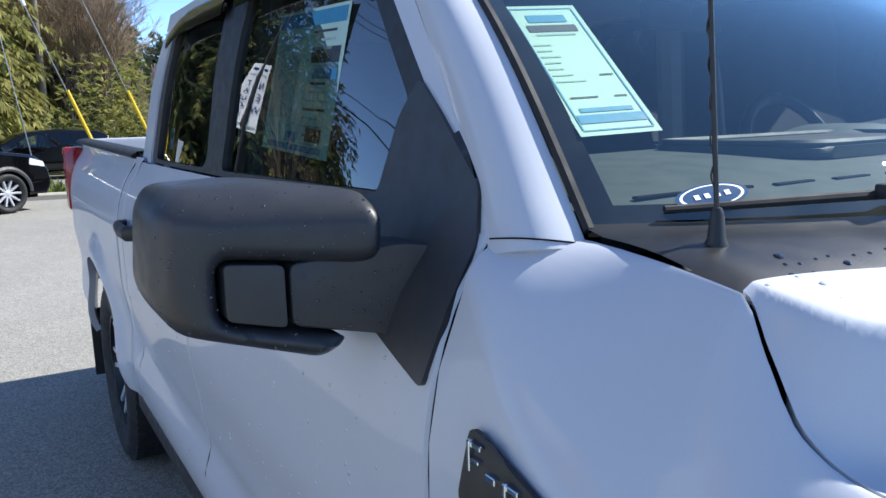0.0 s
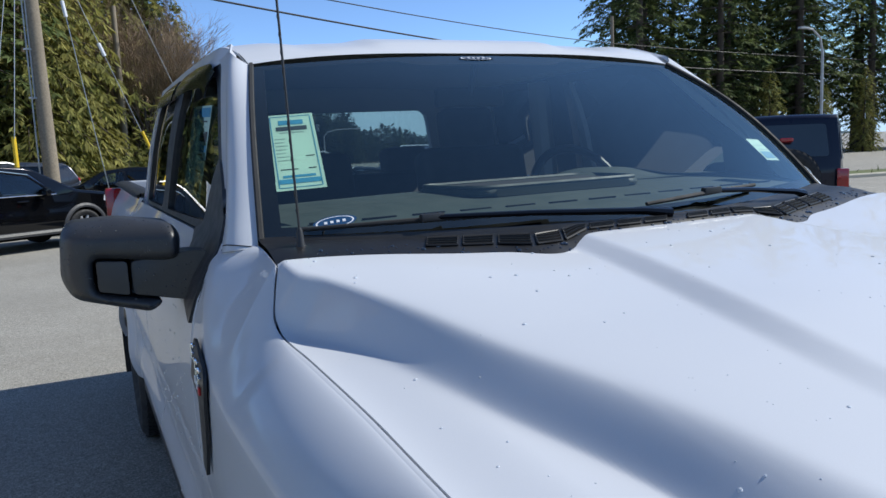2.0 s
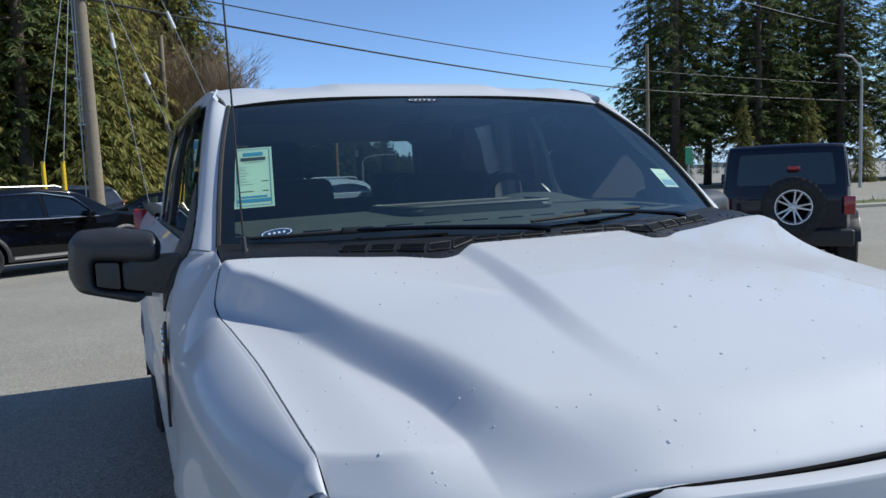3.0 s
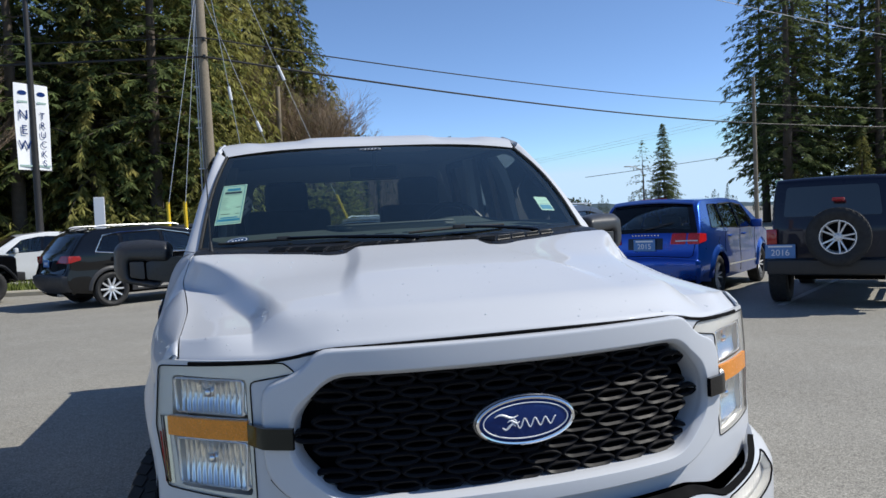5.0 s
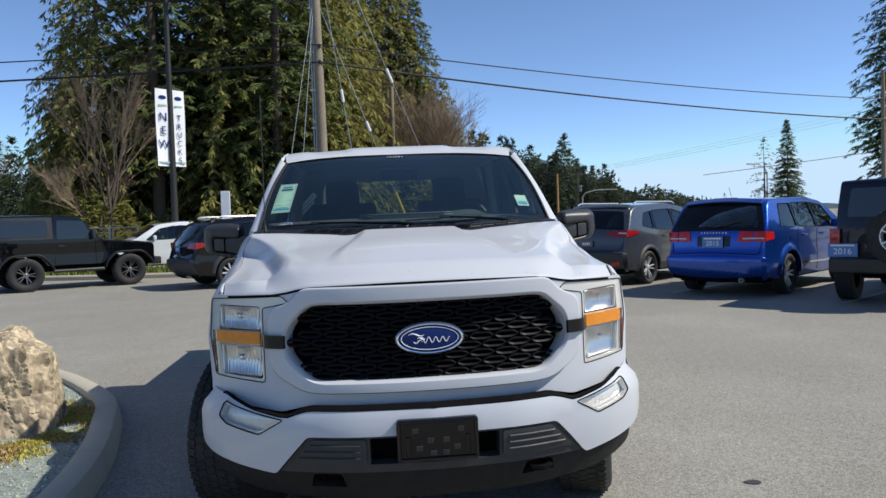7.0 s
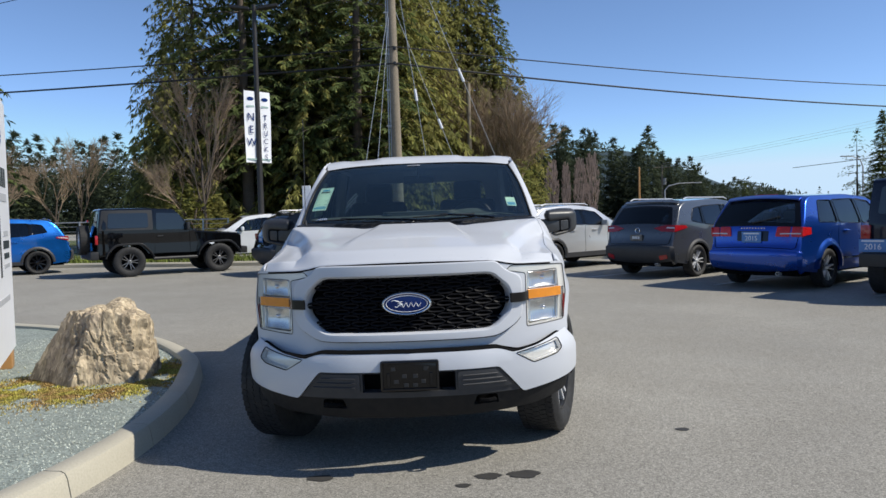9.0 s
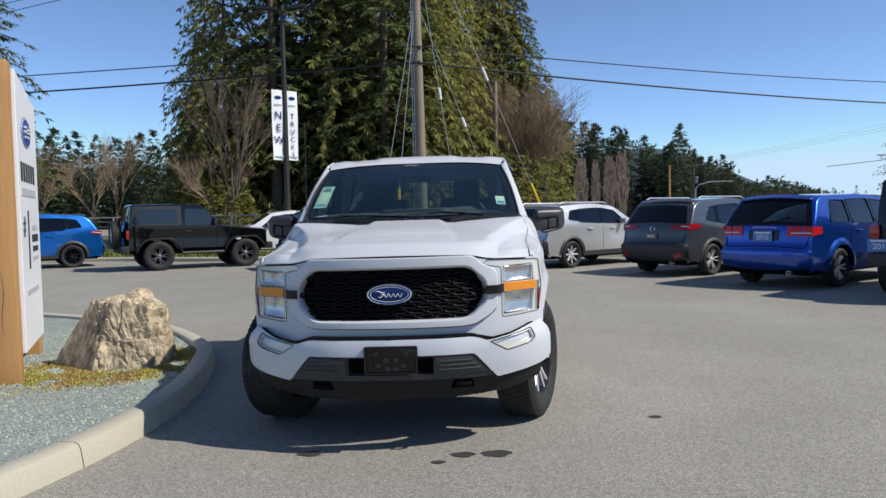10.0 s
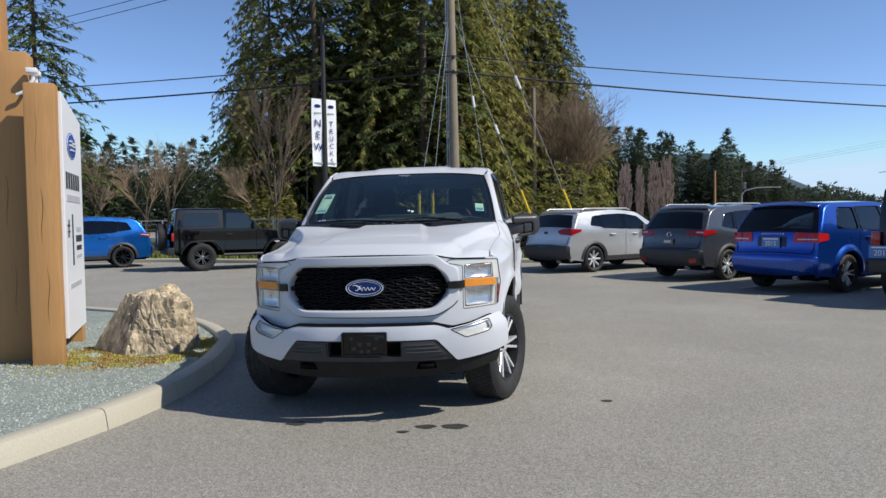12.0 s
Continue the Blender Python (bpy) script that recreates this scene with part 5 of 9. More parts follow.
for s in SIDES:
    bm = bmesh.new()
    box(bm, (s * 0.90, 1.52, 1.08), (0.03, 2.1, 0.50))
    part("door_lining", bm, SEAT_CLOTH, truck)
    bm = bmesh.new()
    tube(bm, [(s * 0.80, 1.72, 1.30), (s * 0.77, 1.71, 1.55), (s * 0.745, 1.70, 1.80)], 0.05, 8)
    part("inner_pillar", bm, HEADLINER, truck)
# inside mirror
bm = bmesh.new()
box(bm, (0.0, 0.98, 1.69), (0.25, 0.035, 0.065), 0.014, 3)
tube(bm, [(0.0, 0.97, 1.70), (0.0, 0.93, 1.80)], 0.012, 8)
part("inside_mirror", bm, BLACK_PLASTIC, truck)

# ---- stickers on the glass ----
def flat_note(name, label, m, w, h, bars, lift=0.0008, mat=None, curl=0.0):
    """A sheet of paper of w x h, with printed bars (x, y, w, h, material)."""
    t = new(name)
    t.matrix_basis = STANCE @ m
    tagged(t, label, "sticker")
    bm = bmesh.new()
    grid(bm, lambda u, v: Vector((u * w, v * h, curl * (u * u + v * v))), steps(-0.5, 0.5, 6), steps(-0.5, 0.5, 6))
    part("paper", bm, mat or STICKER, t)
    for x, y, bw, bh, bmat in bars:
        bm = bmesh.new()
        grid(bm, lambda u, v: Vector((x + u * bw, y + v * bh, lift + curl * (((x + u * bw) / w) ** 2 + ((y + v * bh) / h) ** 2))), steps(-0.5, 0.5, 2), steps(-0.5, 0.5, 1))
        part("print", bm, bmat, t)
    return t


def on_glass(u0, v0, o):
    p = glass_point(u0, v0, o)
    dv = (glass_point(u0, v0 + 0.05, o) - glass_point(u0, v0 - 0.05, o)).normalized()
    du = (glass_point(u0 + 0.05, v0, o) - glass_point(u0 - 0.05, v0, o))
    du = (du - dv * du.dot(dv)).normalized()
    n = du.cross(dv)
    return Matrix(((du.x, dv.x, n.x, p.x), (du.y, dv.y, n.y, p.y), (du.z, dv.z, n.z, p.z), (0, 0, 0, 1)))


W, H = 0.114, 0.284
rnd = random.Random(4)
bars = [(0, 0.108, 0.06, 0.018, STICKER_BLUE), (0, 0.084, 0.075, 0.016, INK), (0, 0.069, 0.06, 0.004, GREY_INK), (0, -0.112, 0.094, 0.016, STICKER_BLUE), (0, -0.095, 0.075, 0.008, STICKER_BLUE)]
for k in range(7):
    wv = rnd.uniform(0.02, 0.045)
    bars.append((-0.044 + wv / 2, 0.045 - k * 0.0135, wv, 0.003, GREY_INK))
bars += [(0.033, -0.025, 0.02, 0.003, INK), (-0.02, -0.070, 0.04, 0.003, INK), (0.033, -0.070, 0.018, 0.003, INK)]
bars += [(x, 0, 0.0022, H - 0.02, STICKER_BLUE) for x in (-W / 2 + 0.008, W / 2 - 0.008)] + [(0, y, W - 0.016, 0.0022, STICKER_BLUE) for y in (-H / 2 + 0.009, H / 2 - 0.009)]
flat_note("price_sheet", "pale green price sheet with blue print behind glass", on_glass(-0.882, 0.405, -0.012), W, H, bars)
flat_note("inspection_sticker", "small pale green sticker behind glass", on_glass(0.855, 0.25, -0.008), 0.075, 0.10, [(0, 0.02, 0.05, 0.004, GREY_INK), (0, 0, 0.05, 0.004, GREY_INK), (0, -0.025, 0.06, 0.03, STICKER_BLUE)])
# oval decal at the top and dealer decal at the foot of the glass: plain ovals
for u0, v0, rx, rz, mats in ((-0.04, 0.955, 0.062, 0.017, (GLOSS_BLACK, WHITE_PRINT)), (-0.82, 0.065, 0.048, 0.017, (DECAL_TEAL, WHITE_PRINT))):
    t = new("oval_decal")
    tagged(t, "oval decal behind the windshield glass", "sticker")
    t.matrix_basis = STANCE @ on_glass(u0, v0, 0.002)
    for q0, q1, mt in ((0.0, 0.80, mats[0]), (0.80, 0.88, mats[1]), (0.88, 1.0, mats[0])):
        bm = bmesh.new()
        grid(bm, lambda q, a: Vector((rx * q * math.cos(a), rz * q * math.sin(a), 0)), [max(q0, 0.01), q1], steps(0, 2 * math.pi, 36))
        part("oval", bm, mt, t)
    for k in range(4):
        bm = bmesh.new()
        box(bm, (-rx * 0.42 + k * rx * 0.28, 0, 0), (rx * 0.14, rz * 0.40, 0.0016))
        part("stroke", bm, mats[1], t)


def on_side_glass(s, y0, z0, o, roll=0.0):
    p = Vector((s * (green_x(y0, z0) + o), y0, z0))
    dv = (Vector((s * green_x(y0, z0 + 0.05), y0, z0 + 0.05)) - Vector((s * green_x(y0, z0 - 0.05), y0, z0 - 0.05))).normalized()
    du = Vector((0, s, 0))
    n = du.cross(dv)
    return Matrix(((du.x, dv.x, n.x, p.x), (du.y, dv.y, n.y, p.y), (du.z, dv.z, n.z, p.z), (0, 0, 0, 1))) @ pose(0, 0, 0, 0, 0, roll)


bars = [(0, 0.122, 0.35, 0.028, STICKER_BLUE), (-0.10, 0.01, 0.13, 0.17, GREY_INK)]
for k in range(14):
    bars.append((0.085, 0.095 - k * 0.0165, rnd.uniform(0.07, 0.12), 0.005, INK if k % 3 == 0 else GREY_INK))
bars += [(0.10, 0.05, 0.14, 0.03, INK), (0.11, 0.015, 0.12, 0.02, STICKER_BLUE), (0.10, -0.10, 0.08, 0.03, INK), (-0.02, -0.11, 0.06, 0.02, STICKER_BLUE), (0.0, -0.13, 0.30, 0.012, STICKER_BLUE)]
flat_note("window_sticker", "large pale green printed sheet behind side window", on_side_glass(-1, 1.17, 1.555, -0.024, -3), 0.37, 0.285, bars)
for d, w in ((0.0, 0.19), (0.062, 0.15)):
    flat_note("window_tag", "white printed tag hanging inside the cab", pose(-0.72 + 0.5 * d, 1.93, 1.505 + d, 90, 0, -26) @ pose(0, 0, 0, 0, 0, 40), w, 0.045, [(0, 0.002, w * 0.8, 0.008, GREY_INK)], mat=WHITE_PRINT)
flat_note("window_tag", "small white tag behind rear side window", on_side_glass(-1, 2.30, 1.43, -0.026), 0.06, 0.07, [(0, 0.01, 0.03, 0.02, INK)], mat=WHITE_PRINT)

# ---- water drops ----
rnd = random.Random(11)


def drops(name, n, place, lo, hi, mat):
    bm = bmesh.new()
    for _ in range(n):
        p, nrm = place(rnd)
        r = lo + (hi - lo) * rnd.random() ** 3
        q = nrm.to_track_quat("Z", "Y").to_matrix().to_4x4()
        m = Matrix.Translation(p) @ q @ Matrix.Rotation(rnd.random() * 6.28, 4, "Z")
        sx = rnd.uniform(0.8, 1.4)
        lathe(bm, [(r * 1.0, 0.0), (r * 0.8, r * 0.35), (r * 0.35, r * 0.55), (0.0001, r * 0.58)], 7, m @ Matrix.Diagonal((sx, 1, 1, 1)))
    o = part(name, bm, mat, None)
    o.matrix_basis = STANCE
    return tagged(o, "small clear water drops left from washing", "water drops", kind="stuff")


def on_hood(r):
    u, v = r.uniform(-1, 1), r.random() ** 1.5
    p = hood_point(u, v)
    n = (hood_point(min(1, u + 0.01), v) - hood_point(u - 0.01, v)).cross(hood_point(u, min(1, v + 0.01)) - hood_point(u, max(0, v - 0.01))).normalized()
    return p, n


def on_cowl(r):
    u, v = r.uniform(-0.95, 0.95), r.random() * 0.4
    return cowl_point(u, v, 0.0), Vector((0, -0.2, 1)).normalized()


def on_side(r):
    y, z = r.uniform(0.5, 2.6), r.uniform(0.5, 1.25)
    return Vector((-side_x(y, z), y, z)), Vector((-1, 0, 0))


def on_mirror(r):
    while True:
        x, z = r.uniform(-0.14, 0.18), r.uniform(-0.13, 0.085)
        if inside((x, z), HEAD_LINE):
            return Vector((-1.115 + x, 0.572 + head_depth(x, z), 1.322 + z)), Vector((-0.2, -1, 0.2)).normalized()
        if 0.0 < x < 0.15 and -0.10 < z < -0.02:
            return Vector((-1.115 + x, 0.572 + 0.016 - 0.35 * x, 1.322 + z)), Vector((-0.2, -1, 0.1)).normalized()


CLEAR = material("water_film", (0.55, 0.58, 0.62), rough=0.03, spec=0.8, coat=1.0)
drops("hood_water_drops", 260, on_hood, 0.0010, 0.0038, CLEAR)
DARK_WET = material("wet_black", (0.01, 0.01, 0.011), rough=0.02, coat=1.0, spec=0.8)
drops("cowl_water_drops", 320, on_cowl, 0.002, 0.006, DARK_WET)
drops("door_water_drops", 500, on_side, 0.001, 0.004, CLEAR)
drops("mirror_water_drops", 260, on_mirror, 0.0006, 0.0020, DARK_WET)

# ---- parked cars ----
def smooth_line(pts, r, n=4):
    """An open line with rounded corners."""
    out = [tuple(pts[0])]
    for i in range(1, len(pts) - 1):
        a, b, c = Vector(pts[i - 1]), Vector(pts[i]), Vector(pts[i + 1])
        q = min(r, (a - b).length * 0.45, (c - b).length * 0.45)
        p0, p1 = b + (a - b).normalized() * q, b + (c - b).normalized() * q
        out += [tuple(p0 * (1 - s) ** 2 + b * 2 * s * (1 - s) + p1 * s * s) for s in steps(0, 1, n)]
    return out + [tuple(pts[-1])]


class Shell:
    """A car body: a silhouette (y, z) from the rear foot over the roof to the front foot, and half widths."""

    def __init__(self, sil, W, belt, roof, corner=0.16, tumble=0.79, edge=0.055, bulge=0.07, power=5):
        self.line = [Vector(p) for p in smooth_line(sil, corner)]
        self.W, self.belt, self.roof, self.tumble, self.edge, self.bulge, self.power = W, belt, roof, tumble, edge, bulge, power
        self.L = max(p.x for p in self.line)
        self.acc = [0.0]
        for a, b in zip(self.line, self.line[1:]):
            self.acc.append(self.acc[-1] + (b - a).length)

    def hw(self, y, z):
        q = abs(2 * y / self.L - 1)
        w = self.W / 2 * (1 - 0.10 * q ** self.power)
        if z > self.belt:
            k = (z - self.belt) / (self.roof - self.belt)
            w *= 1 - (1 - self.tumble) * k ** 1.15
        else:
            k = (self.belt - z) / self.belt
            w *= 1 - 0.05 * k * k - 0.012 * math.sin(k * 9)
        return w

    def at(self, s):
        s = max(0.0, min(self.acc[-1], s))
        i = max(k for k in range(len(self.acc) - 1) if self.acc[k] <= s + 1e-9)
        a, b = self.line[i], self.line[i + 1]
        p = a.lerp(b, (s - self.acc[i]) / max(1e-9, self.acc[i + 1] - self.acc[i]))
        t = (self.line[min(i + 2, len(self.line) - 1)] - self.line[max(i - 1, 0)]).normalized()
        return p, Vector((-t.y, t.x))

    def band(self, s, u, o=0.0):
        p, n = self.at(s)
        e = self.edge
        core = p - n * e
        w = self.hw(core.x, core.y)
        a = abs(u)
        if a <= 0.9:
            x = (w - e) * a / 0.9
            q = p + n * (self.bulge * abs(n.x) + 0.02) * (1 - (a / 0.9) ** 2) + n * o
        else:
            k = (a - 0.9) / 0.1 * math.pi / 2
            x = w - e + (e + o) * math.sin(k)
            q = p - n * e * (1 - math.cos(k)) + n * o * math.cos(k)
        return Vector((math.copysign(x, u), q.x, q.y))

    def s_of(self, z, rear=True):
        order = range(len(self.line) - 1)
        hits = []
        for i in order:
            a, b = self.line[i], self.line[i + 1]
            if min(a.y, b.y) <= z <= max(a.y, b.y) and a.y != b.y:
                hits.append(self.acc[i] + (z - a.y) / (b.y - a.y) * (self.acc[i + 1] - self.acc[i]))
        return (hits[0] if rear else hits[-1]) if hits else 0.0

    def rear(self, u, z, o=0.0):
        return self.band(self.s_of(z), u, o)

    def front(self, u, z, o=0.0):
        return self.band(self.s_of(z, False), u, o)

    def side(self, sgn, y, z, o=0.0):
        return Vector((sgn * (self.hw(y, z) + o), y, z))


def patch(name, parent, mat, outline, fn, thick=0.012, step=0.08, label="", ref=None):
    bm = bmesh.new()
    sheet(bm, outline, fn, step)
    thicken(bm, -thick, ref or Vector((0, 2.2, 0.7)))
    return part(name, bm, mat, parent, label)


def car(name, label, category, at, heading, sil, W, belt, paint, windows, axles, tyre, rim, spokes=7, style="single", spoke_mat=None, cladding=0.0, rails=False, group="parked cars",
        corner=0.16, tumble=0.79, power=5, edge=0.055, bulge=0.07, wheel_w=0.22, lugs=0, rear=(), front=(), glass=None):
    top = max(z for _, z in sil)
    sh = Shell(sil, W, belt, top, corner, tumble, edge, bulge, power)
    e = thing(name, label, category, at, heading - 90, group)
    mid = Vector((0, sh.L / 2, 0.7))
    # skirt line with wheel openings
    low = 0.30
    R = tyre + 0.05
    foot = []
    for ay in sorted(axles, reverse=True):
        half = math.sqrt(R * R - (low - tyre) ** 2)
        a0 = math.asin((low - tyre) / R)
        foot.append([(ay + R * math.cos(a), tyre + R * math.sin(a)) for a in steps(a0, math.pi - a0, 14)])
    ring = []
    for p, i in zip(sh.line, range(len(sh.line))):
        _, n = sh.at(sh.acc[i])
        q = p - n * sh.edge
        ring.append((q.x, max(q.y, low)))
    outline = ring + [q for f in foot for q in f]
    clean = [outline[0]]
    for q in outline[1:]:
        if math.dist(q, clean[-1]) > 0.012:
            clean.append(q)
    for sgn in SIDES:
        bm = bmesh.new()
        sheet(bm, clean, lambda y, z: sh.side(sgn, y, z), 0.13, [rounded(poly, 0.05, 3) for _, poly in windows])
        thicken(bm, -0.03, mid)
        part("body_side", bm, paint, e)
    pane = glass or PRIVACY
    wind = [(-0.86, front[0]), (0.86, front[0]), (0.82, front[1]), (-0.82, front[1])]
    stations = [sh.acc[0]]
    for b in sh.acc[1:]:
        n = max(1, int((b - stations[-1]) / 0.03))
        stations += [stations[-1] + (b - stations[-1]) * (k + 1) / n for k in range(n)]
    across = [-1, -0.975, -0.95, -0.925] + steps(-0.9, 0.9, 44) + [0.925, 0.95, 0.975, 1]
    bm = bmesh.new()
    rows = [[bm.verts.new(sh.band(q, u)) for u in across] for q in stations]
    for i in range(len(stations) - 1):
        q = (stations[i] + stations[i + 1]) / 2
        z = sh.at(q)[0].y
        opening = rear if q < sh.acc[-1] / 2 else wind
        for j in range(len(across) - 1):
            if not inside(((across[j] + across[j + 1]) / 2, z), opening):
                bm.faces.new((rows[i][j], rows[i + 1][j], rows[i + 1][j + 1], rows[i][j + 1]))
    for v in [v for v in bm.verts if not v.link_faces]:
        bm.verts.remove(v)
    part("body_shell", bm, paint, e)
    for nm, poly, fn, mat in (("rear_window", rear, sh.rear, pane), ("windshield", wind, sh.front, CAR_GLASS)):
        zc = (poly[0][1] + poly[2][1]) / 2
        ring = lambda k, kz: rounded([(u * k, zc + (z - zc) * kz) for u, z in poly], 0.04, 3)
        bm = bmesh.new()
        sheet(bm, ring(1.06, 1.14), lambda u, z: fn(u, z, 0.006), 0.06, [ring(0.93, 0.86)])
        thicken(bm, -0.008, mid)
        part("window_border", bm, GLOSS_BLACK, e)
        patch(nm, e, mat, ring(0.95, 0.90), lambda u, z: fn(u, z, 0.002), 0.004, 0.08, ref=mid)
    for sgn in SIDES:
        for k, (_, poly) in enumerate(windows):
            patch("side_window", e, pane if k < len(windows) - 1 else CAR_GLASS, rounded(poly, 0.05, 3), lambda y, z: sh.side(sgn, y, z, -0.006), 0.005, 0.12, ref=mid)
            bm = bmesh.new()
            edge = rounded(poly, 0.05, 3)
            tube(bm, [sh.side(sgn, y, z, 0.001) for y, z in edge + edge[:1]], 0.010, 6, caps=False)
            part("window_seal", bm, GLOSS_BLACK, e)
        for (_, w1), (_, w2) in zip(windows, windows[1:]):
            patch("middle_pillar", e, GLOSS_BLACK, [w1[1], w2[0], w2[3], w1[2]], lambda y, z: sh.side(sgn, y, z, 0.003), 0.008, 0.1, ref=mid)
    # cabin seen through the glass
    ys, yr = axles[1] - 1.55, axles[0] + 0.52
    for x, y, wide, h in ((-0.37, ys, 0.50, 1.02), (0.37, ys, 0.50, 1.02), (0.0, yr, 1.25, 0.98)):
        bm = bmesh.new()
        box(bm, (0, 0, 0), (wide, 0.15, 0.62), 0.05, 3, pose(x, y, h - 0.10, 12, 0, 0))
        part("seat_back", bm, SEAT_CLOTH, e)
        for hx in ((x,) if wide < 1 else (-0.40, 0.0, 0.40)):
            bm = bmesh.new()
            box(bm, (hx, y - 0.07, h + 0.29), (0.26, 0.10, 0.18), 0.04, 3)
            part("headrest", bm, SEAT_CLOTH, e)
    bm = bmesh.new()
    box(bm, (0, axles[1] - 0.75, 0.95), (W * 0.78, 0.40, 0.22), 0.06, 3)
    part("dashboard", bm, DARK_PLASTIC, e)
    # shut line of the hatch
    bm = bmesh.new()
    tube(bm, [sh.rear(u, z, 0.002) for u, z in [(-0.90, belt + 0.01), (-0.885, belt - 0.2), (-0.86, 0.745), (-0.80, 0.715)] + [(k, 0.712) for k in steps(-0.6, 0.6, 6)] + [(0.80, 0.715), (0.86, 0.745), (0.885, belt - 0.2), (0.90, belt + 0.01)]], 0.0055, 5)
    part("hatch_seam", bm, UNDER_AND_SHADE, e)
    bm = bmesh.new()
    lathe(bm, [(0.030, 0.0), (0.034, 0.02), (0.034, 0.14), (0.026, 0.14)], 12, Matrix.Translation(sh.rear(0.55, 0.36, -0.06) + Vector((0, 0, -0.07))) @ pose(0, 0, 0, 90, 0, 0))
    part("tail_pipe", bm, STEEL, e)
    bm = bmesh.new()
    box(bm, (0, sh.L / 2, 0.42), (W * 0.78, sh.L * 0.9, 0.36))
    part("underbody", bm, UNDER_AND_SHADE, e)
    for ay in axles:
        for sgn in SIDES:
            bm = bmesh.new()
            grid(bm, lambda a, x: Vector((sgn * x, ay + R * math.cos(a), tyre + R * math.sin(a))), steps(0, math.pi, 12), [W * 0.30, W / 2 - 0.035])
            part("wheel_liner", bm, UNDER_AND_SHADE, e)
            wheel(e, (sgn * (W / 2 - wheel_w / 2 - 0.015), ay, tyre), sgn, tyre, wheel_w, rim, spokes, 0.0, None, spoke_mat, lugs, style)
            if cladding:
                bm = bmesh.new()
                rows = []
                for a in steps(0.02, math.pi - 0.02, 20):
                    pts = []
                    for r, o in ((R - 0.004, 0.016), (R + 0.03, 0.024), (R + 0.075, 0.004)):
                        y, z = ay + r * math.cos(a), tyre + r * math.sin(a)
                        pts.append(bm.verts.new(sh.side(sgn, y, z, o)))
                    rows.append(pts)
                for r0, r1 in zip(rows, rows[1:]):
                    for j in range(2):
                        bm.faces.new((r0[j], r1[j], r1[j + 1], r0[j + 1]))
                part("arch_cladding", bm, DARK_PLASTIC, e)
            else:
                bm = bmesh.new()
                rows = []
                for a in steps(0.02, math.pi - 0.02, 22):
                    pts = []
                    for r, o in ((R - 0.004, 0.0), (R - 0.004, 0.030), (R + 0.012, 0.040), (R + 0.05, 0.036), (R + 0.085, 0.018), (R + 0.13, -0.004)):
                        y, z = ay + r * math.cos(a), tyre + r * math.sin(a)
                        pts.append(bm.verts.new(sh.side(sgn, y, z, o)))
                    rows.append(pts)
                for r0, r1 in zip(rows, rows[1:]):
                    for j in range(5):
                        bm.faces.new((r0[j], r1[j], r1[j + 1], r0[j + 1]))
                part("wheel_arch", bm, paint, e)
    # rear bumper with a ledge, dark valance and a small roof spoiler
    prof = keyed((0.36, 0.006), (0.44, 0.034), (0.56, 0.046), (0.64, 0.048), (0.675, 0.040), (0.69, 0.012), (0.70, -0.006))
    bm = bmesh.new()
    grid(bm, lambda u, z: sh.rear(u, z, prof(z) * (1 - max(0, abs(u) - 0.9) * 2)), steps(-0.985, 0.985, 30), [0.36, 0.40, 0.44, 0.50, 0.56, 0.60, 0.64, 0.66, 0.675, 0.685, 0.69, 0.70])
    part("rear_bumper", bm, DARK_PLASTIC if cladding else paint, e)
    bm = bmesh.new()
    grid(bm, lambda u, z: sh.rear(u, z, 0.02), steps(-0.90, 0.90, 16), [0.31, 0.34, 0.38])
    part("rear_valance", bm, UNDER_AND_SHADE, e)
    zt = top - 0.085
    bm = bmesh.new()
    grid(bm, lambda u, k: sh.rear(u, zt, 0.012) + Vector((0, -0.13 * k * (1 - 0.35 * u * u), 0.035 * (1 - k) - 0.012 * k)), steps(-0.86, 0.86, 20), steps(0, 1, 4))
    thicken(bm, 0.022, mid + Vector((0, 0, 3)))
    part("roof_spoiler", bm, paint, e)
    if cladding:
        for sgn in SIDES:
            patch("sill_cladding", e, DARK_PLASTIC, [(axles[0] + R, 0.30), (axles[1] - R, 0.30), (axles[1] - R, 0.30 + cladding), (axles[0] + R, 0.30 + cladding)] if axles[0] < axles[1] else [], lambda y, z: sh.side(sgn, y, z, 0.015), 0.02, 0.2, ref=mid)
    if rails:
        for sgn in SIDES:
            bm = bmesh.new()
            yy = [p.x for p in sh.line if p.y > top - 0.09]
            y0, y1 = min(yy) + 0.1, max(yy) - 0.15
            tube(bm, [(sgn * (W / 2 * tumble - 0.06), y, top - 0.012 + (0.0 if y in (y0, y1) else 0.038)) for y in [y0, y0 + 0.12] + steps(y0 + 0.3, y1 - 0.3, 4) + [y1 - 0.12, y1]], 0.014, 8)
            part("roof_rail", bm, ALU, e)
    return e, sh, mid


def tail_lamps(e, sh, mid, poly, mat=None, wrap=0.0):
    for sgn in SIDES:
        patch("tail_lamp", e, mat or RED_LENS, rounded([(sgn * u, z) for u, z in poly], 0.02, 2), lambda u, z: sh.rear(u, z, 0.016), 0.03, 0.05, "red tail lamp", mid)


